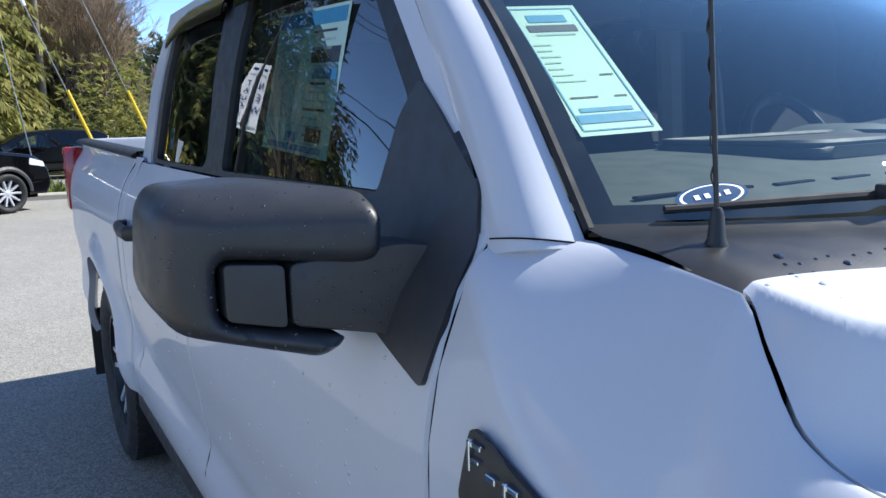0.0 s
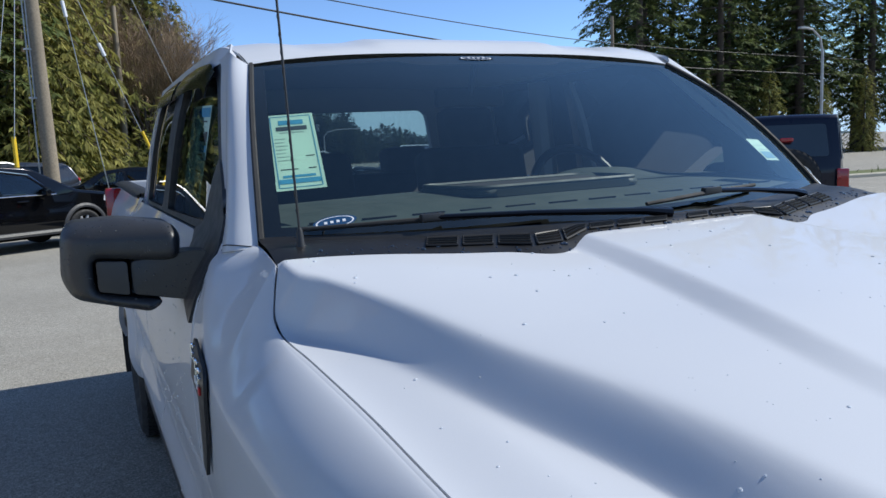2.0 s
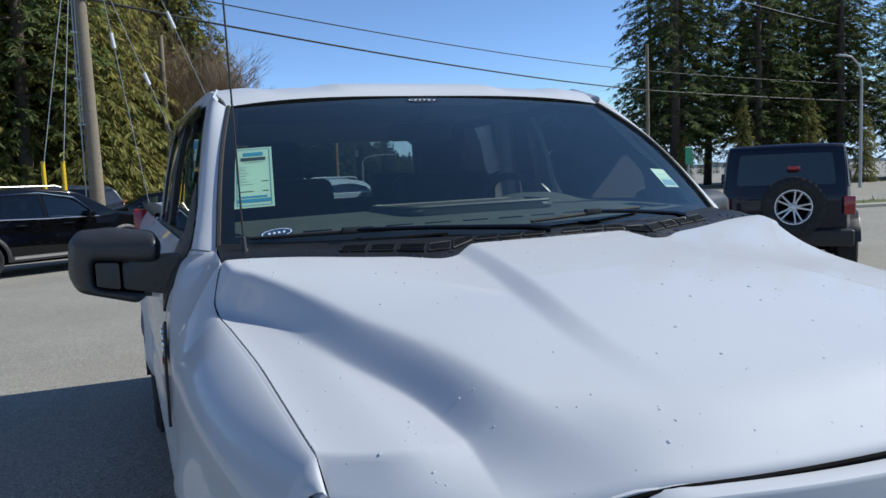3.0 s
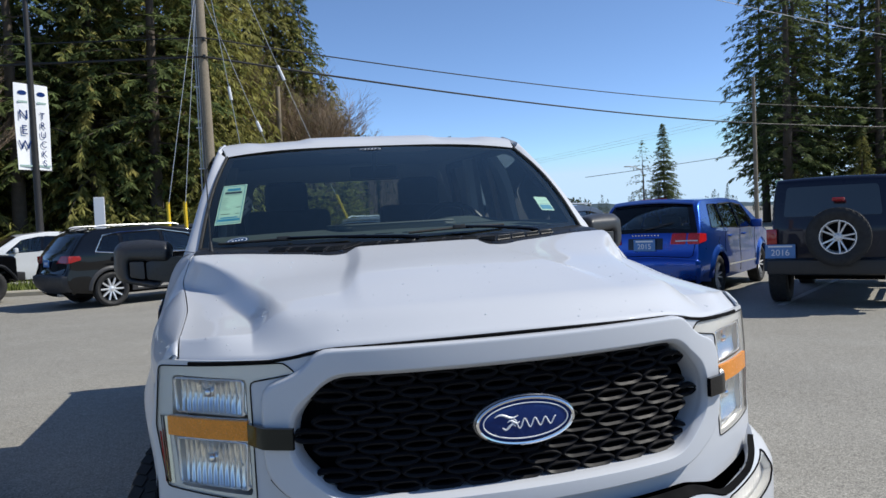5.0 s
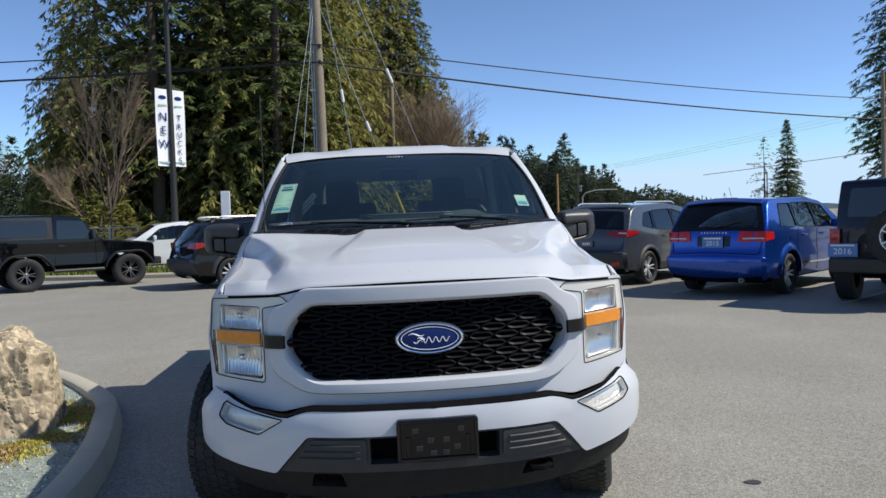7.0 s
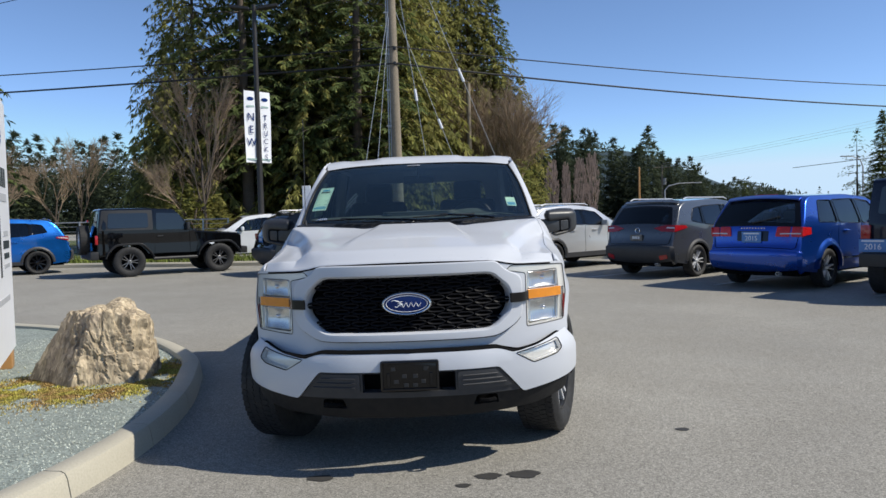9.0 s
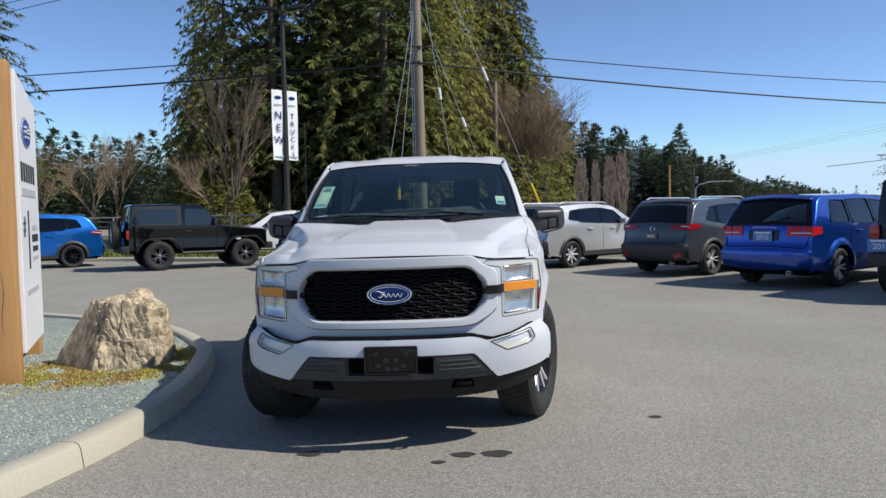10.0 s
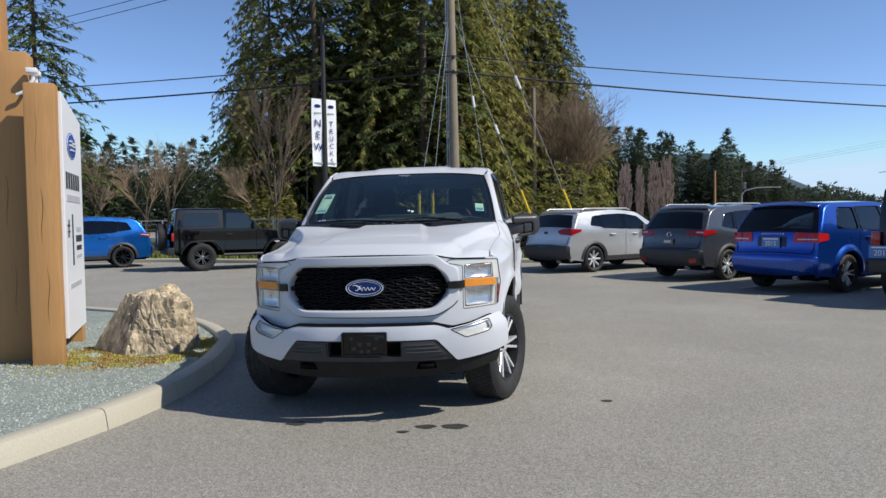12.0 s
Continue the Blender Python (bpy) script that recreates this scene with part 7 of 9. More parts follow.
    tube(bm, [(0.1, -0.02, 1.02), (0.1, -0.16, 1.02)], 0.09, 12)
    part("spare_carrier", bm, UNDER_AND_SHADE, e)
    sp = wheel(e, (0.1, -0.24, 1.02), 1, tyre * 0.98, 0.26, 0.225, 5, -90.0, ALU, ALU, 30, "double", "spare_wheel", "spare wheel with silver five-spoke rim on the tailgate")
    bm = bmesh.new()
    box(bm, (0.1, -0.12, 1.02 + tyre + 0.10), (0.16, 0.05, 0.05), 0.01, 1)
    part("brake_light", bm, RED_LENS, e)
    bm = bmesh.new()
    tube(bm, [(-0.76, L - 1.30, 1.12), (-0.76, L - 1.34, 1.75)], 0.004, 5)
    part("radio_antenna", bm, RUBBER, e)
    if year:
        pl = new("plate")
        pl.parent = e
        pl.matrix_basis = pose(-0.66, -0.075, 0.82, 90, 0, 0)
        bm = bmesh.new()
        box(bm, (0, 0, 0), (0.40, 0.20, 0.02), 0.003, 1)
        part("plate_board", bm, BLUE_PLATE, pl, "blue plate")
        letters(year, 0.125, WHITE_PRINT, pl, Matrix.Translation((0, -0.02, 0.011)), "year_number")
        bm = bmesh.new()
        box(bm, (0, 0.072, 0.011), (0.32, 0.024, 0.003))
        part("print", bm, WHITE_PRINT, pl)
    return e


offroad("glossy black two-door off-road car with chunky tyres", (-9.61, 15.16, 0), 34, 3.95, (0.78, 3.20), 0.41, P_BLACK, 2, "double", 0.7, spoke_mat=GUNMETAL)
offroad("dark navy four-door off-road car with spare wheel", (7.18, 5.86, 0), 43, 4.70, (0.85, 3.80), 0.41, P_NAVY, 4, "double", 0.7, "2016")

# cars farther back by the verge
def plain_car(label, at, heading, paint, H=1.65):
    k = H / 1.65
    e, sh, mid = car("crossover_car", label, "car", at, heading,
                     [(0.16, 0.30), (0.03, 0.42), (0.0, 0.66), (0.08, 0.82 * k), (0.14, 1.05 * k), (0.40, 1.46 * k), (0.62, 1.58 * k), (1.8, 1.65 * k), (2.6, 1.57 * k), (3.35, 1.10 * k), (4.15, 0.98 * k), (4.40, 0.78), (4.44, 0.46), (4.34, 0.30)],
                     1.82, 1.06 * k, paint, [("w", [(0.72, 1.22 * k), (1.10, 1.15 * k), (1.10, 1.48 * k), (0.84, 1.44 * k)]), ("w", [(1.18, 1.14 * k), (2.02, 1.10 * k), (1.98, 1.52 * k), (1.18, 1.49 * k)]), ("w", [(2.08, 1.10 * k), (3.00, 1.08 * k), (2.56, 1.43 * k), (2.05, 1.52 * k)])],
                     (0.90, 3.54), 0.335, 0.22, spokes=8, spoke_mat=ALU,
                     rear=[(-0.82, 1.16 * k), (0.82, 1.16 * k), (0.74, 1.44 * k), (-0.74, 1.44 * k)], front=(1.18 * k, 1.50 * k))
    tail_lamps(e, sh, mid, [(0.62, 0.92 * k), (0.97, 0.92 * k), (0.985, 1.12 * k), (0.66, 1.12 * k)])
    door_mirrors(e, sh, 2.75, 1.15 * k, paint)
    return e


plain_car("plain white crossover beside the verge", (-5.0, 22.9, 0), 205, P_WHITE)
plain_car("black hatchback parked beyond the verge", (2.2, 25.5, 0), 185, P_BLACK, 1.45)
plain_car("grey crossover parked beyond the verge", (-1.0, 27.0, 0), 190, P_GREY, 1.75)
plain_car("pale grey crossover in the back row", (6.3, 16.6, 0), HEAD_L, P_SILVER)

# ---- trees ----
BARK = material("grey_brown_bark", (0.11, 0.085, 0.065), rough=0.9, vary=0.35, scale=5, fine=0.4, fine_scale=40, bump=0.8, bump_scale=25)
FIR = foliage("dark_fir_needles", (0.132, 0.166, 0.056), (0.094, 0.125, 0.044), 0.6)
CEDAR = foliage("cedar_sprays", (0.245, 0.250, 0.072), (0.320, 0.280, 0.090), 0.5)
TWIG = material("bare_twigs", (0.31, 0.225, 0.15), rough=0.9, vary=0.3, scale=3)
SHRUB = foliage("shrub_leaves", (0.11, 0.125, 0.030), (0.16, 0.15, 0.042), 0.5)
FAR_FIR = foliage("far_fir_needles", (0.070, 0.090, 0.050), (0.050, 0.068, 0.042), 0.45)
FAR_BARE = material("far_bare_crowns", (0.33, 0.245, 0.20), rough=0.9, island=0.35, spec=0.2)


def mesh_of(name, verts, faces, mat):
    me = bpy.data.meshes.new(name)
    me.from_pydata(verts, [], faces)
    me.materials.append(mat)
    return me


def spray(vs, fs, p, d, size, r, droop, leaves=5):
    """A flat frond: a fan of narrow leaflets from p along d."""
    d = d.normalized()
    side = d.cross(Vector((0, 0, 1)))
    if side.length < 0.1:
        side = Vector((1, 0, 0))
    side.normalize()
    up = side.cross(d)
    for k in range(leaves):
        a = (k - leaves // 2) * 2.1 / leaves + r.uniform(-0.2, 0.2)
        q = (d * math.cos(a) + side * math.sin(a) + up * r.uniform(-0.35, 0.25) - Vector((0, 0, droop * r.random()))).normalized()
        ln = size * r.uniform(0.6, 1.2)
        w = side * math.cos(a) - d * math.sin(a)
        w = (w + up * r.uniform(-0.6, 0.6)).normalized() * ln * 0.115
        i = len(vs)
        vs += [tuple(p - w * 0.4), tuple(p + q * ln * 0.5 - w), tuple(p + q * ln), tuple(p + q * ln * 0.5 + w)]
        fs.append((i, i + 1, i + 2, i + 3))


def conifer_meshes(seed, H, R, mat, base=0.12, droop=0.45, levels=30, per=8, sprays=7, size=0.42, bare=0.0, shape=0.75, girth=0.016, leaves=5):
    """Trunk and crown meshes of a conifer H tall: whorls of drooping limbs set with sprays."""
    r = random.Random(seed)
    bm = bmesh.new()
    lean = Vector((r.uniform(-0.02, 0.02), r.uniform(-0.02, 0.02), 0))
    tube(bm, [Vector((0, 0, -0.2)) + lean * z + Vector((0.05 * math.sin(z), 0, z)) for z in steps(0, H * 0.97, 8)], [girth * H * (1 - 0.96 * k / 8) for k in range(9)], 8)
    limbs = bm
    vs, fs = [], []
    for i in range(levels):
        f = base + (1 - base) * (i + r.random() * 0.8) / levels
        z = H * f
        k = (f - base) / (1 - base)
        reach = R * ((1 - k) ** shape) * min(1.0, 0.55 + k * 4)
        n = max(3, int(per * (1 - 0.5 * k) + r.random()))
        a0 = r.random() * 6.28
        for j in range(n):
            if r.random() < bare:
                continue
            a = a0 + 6.28 * j / n + r.uniform(-0.3, 0.3)
            ln = reach * r.uniform(0.62, 1.15) + 0.15
            out = Vector((math.cos(a), math.sin(a), 0))
            p0 = Vector((0, 0, z)) + lean * z
            rise = r.uniform(-0.05, 0.25)

            def limb(s):
                return p0 + out * ln * s + Vector((0, 0, ln * (rise * s - droop * s * s)))
            if ln > 1.0 and (i % 2 == 0):
                tube(limbs, [limb(s) for s in (0, 0.5, 0.95)], [0.012 * ln + 0.01, 0.008 * ln + 0.006, 0.005], 4, caps=False)
            m = max(3, int(sprays * (0.4 + ln / R)))
            for q in range(m):
                s = 0.22 + 0.80 * (q + r.random()) / m
                d = (limb(s + 0.05) - limb(s)).normalized()
                d = d + out.cross(Vector((0, 0, 1))) * r.uniform(-0.9, 0.9) + Vector((0, 0, -droop * r.uniform(0, 0.9)))
                spray(vs, fs, limb(s) + Vector((r.uniform(-0.1, 0.1), r.uniform(-0.1, 0.1), r.uniform(-0.12, 0.08))), d, size * r.uniform(0.7, 1.25) * (0.75 + 0.25 * (1 - k)), r, droop, leaves)
    for _ in range(10):
        spray(vs, fs, Vector((0, 0, H * 0.98)) + lean * H + Vector((r.uniform(-0.1, 0.1), r.uniform(-0.1, 0.1), r.uniform(-0.5, 0.2))), Vector((r.uniform(-0.6, 0.6), r.uniform(-0.6, 0.6), 1)), size * 0.8, r, 0.1)
    me_t = bpy.data.meshes.new("trunk")
    for fc in bm.faces:
        fc.smooth = True
    bm.to_mesh(me_t)
    bm.free()
    me_t.materials.append(BARK)
    return me_t, mesh_of("crown", vs, fs, mat)


def plant(kind, at, scale=1.0, turn=0.0, label="", name="conifer_tree", category="tree", group="", names=("trunk", "crown")):
    e = new(name)
    e.matrix_basis = pose(*at, 0, 0, turn) @ Matrix.Scale(scale, 4)
    tagged(e, label, category, group)
    for nm, me in zip(names, kind):
        o = new(nm, me)
        o.parent = e
    return e


FIR_A = conifer_meshes(1, 20, 4.2, FIR, base=0.10, droop=0.35, levels=40, per=9, sprays=11, size=0.50, shape=0.6)
FIR_B = conifer_meshes(2, 22, 3.8, FIR, base=0.20, droop=0.30, levels=38, per=8, sprays=11, size=0.50, bare=0.15, shape=0.55)
FIR_T = conifer_meshes(9, 26, 4.6, FIR, base=0.10, droop=0.32, levels=44, per=8, sprays=11, size=0.56, bare=0.30, shape=0.32)
FIR_U = conifer_meshes(10, 25, 4.0, FIR, base=0.16, droop=0.42, levels=40, per=7, sprays=11, size=0.54, bare=0.38, shape=0.28)
CED_A = conifer_meshes(3, 18, 4.4, CEDAR, base=0.05, droop=0.60, levels=40, per=9, sprays=11, size=0.50, shape=0.55)
CED_B = conifer_meshes(4, 15, 3.6, CEDAR, base=0.04, droop=0.65, levels=34, per=9, sprays=11, size=0.47, shape=0.5)
SPRUCE = conifer_meshes(5, 12, 2.6, FIR, base=0.08, droop=0.28, levels=38, per=11, sprays=11, size=0.42, shape=0.95)
THIN = conifer_meshes(6, 13, 2.8, FIR, base=0.35, droop=0.25, levels=18, per=6, sprays=5, size=0.45, bare=0.35)
rnd = random.Random(21)
BIG = "the tall stand beyond the verge"
for kind, x, y, sc in ((CED_A, -12.5, 33, 0.95), (CED_A, -14.8, 36, 0.80), (FIR_B, -9.8, 32, 0.95), (FIR_A, -7.2, 34, 1.0), (CED_A, -10.8, 37, 0.95), (FIR_B, -4.6, 33, 1.0), (CED_A, -2.2, 37, 1.08), (CED_A, -1.5, 44.8, 1.08),
                       (CED_A, 1.4, 46.5, 1.03), (FIR_A, 3.4, 46.0, 0.80), (CED_B, 4.9, 44.5, 0.68), (FIR_B, -6.2, 39, 1.05), (CED_A, 0.2, 48, 1.05), (CED_B, -13.2, 31, 0.62), (CED_A, -3.5, 41, 1.15),
                       (CED_B, 3.2, 44.8, 0.75), (CED_B, -16.2, 37.5, 0.60), (CED_B, 0.3, 43.4, 0.85), (CED_A, 2.7, 46.4, 0.92), (CED_A, -1.6, 41.0, 0.98), (CED_A, 1.1, 45.4, 1.02), (CED_B, -2.6, 35.0, 1.0), (CED_B, -7.0, 33.0, 0.95), (FIR_B, -7.8, 36.5, 1.02), (CED_A, -5.6, 36.0, 1.05), (FIR_T, -8.6, 42, 0.9)):
    ced = kind in (CED_A, CED_B)
    plant(kind, (x, y, 0), sc, rnd.uniform(0, 360), "yellow-green cedar with drooping sprays" if ced else "tall dark green fir with dense limbs", "cedar_tree" if ced else "fir_tree", "tree", BIG)
RIGHT = "the firs beyond the road"
for k in range(17):
    x = 36.0 + 2.7 * k + rnd.uniform(-0.6, 0.6)
    plant((FIR_T, FIR_U, FIR_B)[(k * 5) % 3], (x, 43.0 + (k % 3) * 2.6 - 0.12 * k, 0), rnd.uniform(0.88, 1.08), rnd.uniform(0, 360), "tall dark fir with bare trunk showing between limbs", "fir_tree", "tree", RIGHT)
for k in range(8):
    plant((FIR_B, FIR_T)[k % 2], (41.5 + 3.0 * k + rnd.uniform(-0.8, 0.8), 52 - 0.2 * k, 0), rnd.uniform(0.95, 1.15), rnd.uniform(0, 360), "tall dark fir with bare trunk showing between limbs", "fir_tree", "tree", RIGHT)
for x, y, sc in ((40.5, 40.5, 0.42), (46.5, 40.0, 0.46), (51.0, 39.0, 0.36), (56.5, 39.5, 0.45), (36.0, 41.5, 0.26)):
    plant(CED_B, (x, y, 0), sc, rnd.uniform(0, 360), "young yellow-green cedar below tall firs", "cedar_tree", "tree", "young cedars below the firs")
plant(SPRUCE, (38.1, 62, 0), 0.80, 20, "dark pointed spruce standing alone", "spruce_tree", "tree")
plant(THIN, (35.9, 62, 0), 0.62, 50, "thin fir with few sparse limbs", "fir_tree", "tree")
plant(SPRUCE, (31.0, 75, 0), 0.35, 80, "small young dark green spruce", "spruce_tree", "tree")
plant(FIR_A, (-36.0, 42, 0), 0.95, 10, "tall dark green fir behind the sign", "fir_tree", "tree")
plant(FIR_A, (-24.4, 31, 0), 0.90, 70, "tall dark green fir behind the sign", "fir_tree", "tree")


# bare deciduous trees and shrubs
def bare_meshes(seed, H, spread=0.5, depth=6, twigs=True):
    r = random.Random(seed)
    bm = bmesh.new()
    bm2 = bmesh.new()

    def grow(p, d, ln, rad, k):
        q = p + d * ln
        tube(bm if k < 2 else bm2, [p, p.lerp(q, 0.5) + Vector((r.uniform(-1, 1), r.uniform(-1, 1), 0)) * ln * 0.04, q], [rad, rad * 0.85, rad * 0.7], 5 if k < 2 else 3, caps=False)
        if k >= depth:
            return
        for j in range(3 if k else 5):
            nd = (d + Vector((r.uniform(-1, 1), r.uniform(-1, 1), r.uniform(-0.2, 0.6))) * spread).normalized()
            grow(p.lerp(q, r.uniform(0.45, 1.0)), nd, ln * r.uniform(0.6, 0.8), max(0.0035, rad * 0.6), k + 1)
    grow(Vector((0, 0, -0.1)), Vector((0, 0, 1)), H * 0.34, 0.0085 * H, 0)
    out = []
    for b, nm in ((bm, "trunk"), (bm2, "branches")):
        me = bpy.data.meshes.new(nm)
        b.to_mesh(me)
        b.free()
        me.materials.append(BARK if nm == "trunk" else TWIG)
        out.append(me)
    return out


BARE_A = bare_meshes(7, 9.0, 0.44)
BARE_B = bare_meshes(8, 8.0, 0.75)
for kind, x, y, sc in ((BARE_A, -10.6, 27.5, 1.06), (BARE_B, -11.2, 28.2, 0.72), (BARE_B, -0.9, 40.9, 1.25), (BARE_A, 2.4, 40.6, 1.30), (BARE_B, 3.6, 40.6, 1.20), (BARE_B, 0.6, 41.4, 1.45), (BARE_A, 4.3, 40.5, 1.0), (BARE_B, 2.6, 41.2, 1.35), (BARE_B, 4.6, 42.0, 1.2), (BARE_B, -0.2, 42.4, 1.55), (BARE_B, 1.9, 42.0, 1.5), (BARE_A, -0.2, 41.5, 1.45), (BARE_A, -28.0, 52, 1.05), (BARE_B, -31.5, 55, 1.1), (BARE_A, -34.5, 53, 1.0), (BARE_B, -38, 58, 1.1), (BARE_A, -22, 60, 1.0), (BARE_B, 44.0, 41, 0.5)):
    plant(kind, (x, y, 0), sc, rnd.uniform(0, 360), "leafless tree with grey-brown twigs", "bare_tree", "tree", "leafless trees", ("trunk", "twig_crown"))


def bush_mesh(seed, R, H, mat, n=420, size=0.22):
    r = random.Random(seed)
    vs, fs = [], []
    for _ in range(n):
        a, q = r.random() * 6.28, math.sqrt(r.random())
        h = H * (1 - q ** 2.5) * r.uniform(0.35, 1.0)
        p = Vector((R * q * math.cos(a), R * q * math.sin(a), h))
        spray(vs, fs, p, Vector((math.cos(a), math.sin(a), r.uniform(-0.3, 1.0))), size * r.uniform(0.6, 1.4), r, 0.3)
    return mesh_of("foliage", vs, fs, mat)


BUSHES = [bush_mesh(31, 1.6, 2.2, SHRUB), bush_mesh(32, 1.3, 1.5, SHRUB), bush_mesh(33, 2.0, 3.4, CEDAR, 600, 0.3)]
for k in range(26):
    if k % 3 and 5 < k < 19:
        continue
    x = -14.5 + 18.6 * k / 25 + rnd.uniform(-0.4, 0.4)
    o = new("shrub", BUSHES[(k * 7) % 3])
    o.matrix_basis = pose(x, 28.6 + rnd.uniform(-0.8, 1.8), 0, 0, 0, rnd.uniform(0, 360)) @ Matrix.Scale(rnd.uniform(0.7, 1.25) * (0.45 if -1.2 < x < 2.6 else 1.0), 4)
    tagged(o, "yellow-green leafy shrub at the foot of trees", "shrub", "shrubs under the trees")

# dark backing of the stand: more sprays deep inside
vs, fs = [], []
r = random.Random(77)
for _ in range(5200):
    x = r.uniform(-15.5, 3.2)
    edge = min(1.0, (x + 16.2) / 3.0, (4.6 - x) / 5.5)
    z = r.uniform(0.1, 1.0) * 11.5 * edge
    spray(vs, fs, Vector((x * (1.0 if x < 0 else 1.2), r.uniform(37, 41) + (6 if x > -1.5 else 0), z)), Vector((r.uniform(-1, 1), -0.6, r.uniform(-0.8, 0.5))), r.uniform(0.6, 1.3), r, 0.4)
o = new("undergrowth", mesh_of("undergrowth", vs, fs, FIR))
tagged(o, "dense dark undergrowth inside the stand of trees", "undergrowth", kind="stuff")

# far woods
def far_woods(name, spots, label, seed):
    r = random.Random(seed)
    kinds = []
    for q in range(4):
        t, c = conifer_meshes(100 + q, 10, 1.3 + 0.22 * q, FAR_FIR, base=0.04, droop=0.3, levels=22, per=7, sprays=3, size=0.62, shape=0.7, leaves=3)
        co = np.zeros(len(c.vertices) * 3)
        c.vertices.foreach_get("co", co)
        kinds.append((co.reshape(-1, 3), np.arange(len(c.vertices)).reshape(-1, 4)))
        bpy.data.meshes.remove(c)
        bpy.data.meshes.remove(t)
    vs, fs, n = [], [], 0
    for x, y, H in spots:
        co, f = kinds[r.randrange(4)]
        a, k, w = r.random() * 6.28, H / 10, r.uniform(0.85, 1.35)
        ca, sa = math.cos(a) * k * w, math.sin(a) * k * w
        vs.append(np.stack([x + co[:, 0] * ca - co[:, 1] * sa, y + co[:, 0] * sa + co[:, 1] * ca, co[:, 2] * k], 1))
        fs.append(f + n)
        n += len(co)
    me = bpy.data.meshes.new(name)
    v, f = np.concatenate(vs), np.concatenate(fs)
    me.vertices.add(len(v))
    me.vertices.foreach_set("co", v.ravel())
    me.loops.add(f.size)
    me.loops.foreach_set("vertex_index", f.ravel())
    me.polygons.add(len(f))
    me.polygons.foreach_set("loop_start", np.arange(len(f)) * 4)
    me.update(calc_edges=True)
    me.materials.append(FAR_FIR)
    o = new(name, me)
    return tagged(o, label, "woods", kind="stuff")


spots = []
r = random.Random(5)
# beyond the road, to both sides of the stand
skyline = keyed((2, 15.0), (11, 14.4), (15.8, 13.9), (20.5, 13.2), (24.4, 11.8), (26.5, 10.0), (28.2, 12.6), (30.5, 10.0), (32, 8.6), (35.2, 8.9), (36.5, 6.6), (38.8, 5.2), (41.5, 6.2), (45.5, 4.6), (50, 3.4))
for k in range(250):
    x = r.uniform(2, 50)
    y = 105 + r.uniform(0, 22)
    q = (y + 6.4) / 111.4
    spots.append((1.2 + (x - 1.2) * q, y, 1.4 + (skyline(x) - 1.4) * q * r.choice((0.98, 0.9, 0.82, 0.72, 0.6))))
spots.append((28.6, 105, 13.3))
for _ in range(260):
    x = r.uniform(-105, -18)
    spots.append((x, 92 + r.uniform(0, 30) + abs(x) * 0.1, r.uniform(8.5, 15)))
for _ in range(100):
    x = r.uniform(50, 170)
    spots.append((x, 112 + r.uniform(0, 60), r.uniform(3.0, 5.6)))
far_woods("far_woods", spots, "distant dark conifer woods", 6)
vs, fs = [], []
for _ in range(5200):
    x = r.uniform(2, 50)
    q = (127 + 6.4) / 111.4
    spray(vs, fs, Vector((1.2 + (x - 1.2) * q, r.uniform(124, 130), (1.4 + (skyline(x) - 1.4) * q) * 0.86 * r.random() ** 0.8)), Vector((r.uniform(-1, 1), -0.5, r.uniform(-0.6, 0.9))), r.uniform(0.7, 1.3), r, 0.3, 3)
for _ in range(9000):
    x = r.uniform(-105, -18)
    spray(vs, fs, Vector((x, 118 + abs(x) * 0.1 + r.uniform(0, 5), 10.5 * r.random() ** 0.8)), Vector((r.uniform(-1, 1), -0.5, r.uniform(-0.6, 0.9))), r.uniform(0.8, 1.4), r, 0.3, 3)
tagged(new("far_thicket", mesh_of("far_thicket", vs, fs, FAR_FIR)), "dense green thicket within the distant woods", "woods", kind="stuff")
# leafless reddish crowns before the woods
for x, H, wide in ((12.7, 7.8, 0.75), (14.5, 7.3, 0.45), (16.2, 8.0, 0.72), (17.7, 8.8, 0.8)):
    vs, fs = [], []
    for _ in range(420):
        a, q, z = r.random() * 6.28, r.random(), r.random()
        rad = wide * math.sqrt(q) * (0.35 + 0.75 * math.sin(math.pi * min(1, z * 0.85 + 0.08)))
        p = Vector((rad * math.cos(a), rad * math.sin(a), H * (0.04 + 0.84 * z)))
        d = Vector((math.cos(a) * 0.12, math.sin(a) * 0.12, 1)) * r.uniform(0.6, 1.3)
        i0 = len(vs)
        vs += [tuple(p), tuple(p + d + Vector((0.045, 0, 0))), tuple(p + d - Vector((0.045, 0, 0)))]
        fs.append((i0, i0 + 1, i0 + 2))
    bm = bmesh.new()
    tube(bm, [(0, 0, -0.2), (0, 0, H * 0.8)], [0.13, 0.03], 6)
    tm = bpy.data.meshes.new("trunk")
    bm.to_mesh(tm)
    bm.free()
    tm.materials.append(BARK)
    plant((tm, mesh_of("crown", vs, fs, FAR_BARE)), (x, 90, 0), 1.0, 0, "narrow leafless brown poplar before dark woods", "poplar_tree", "tree", "poplars before the woods")

# distant wooded hill; its blue-green colour holds the haze
HAZED_HILL = material("distant_hill", (0.075, 0.11, 0.13), rough=1.0, vary=0.3, scale=0.01, fine=0.25, fine_scale=0.06, spec=0.1)
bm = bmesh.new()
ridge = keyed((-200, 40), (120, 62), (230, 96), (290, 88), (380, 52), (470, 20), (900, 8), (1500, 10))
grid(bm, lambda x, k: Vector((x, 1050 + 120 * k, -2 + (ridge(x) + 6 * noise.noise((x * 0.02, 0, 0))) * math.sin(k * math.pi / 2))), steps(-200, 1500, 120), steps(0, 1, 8))
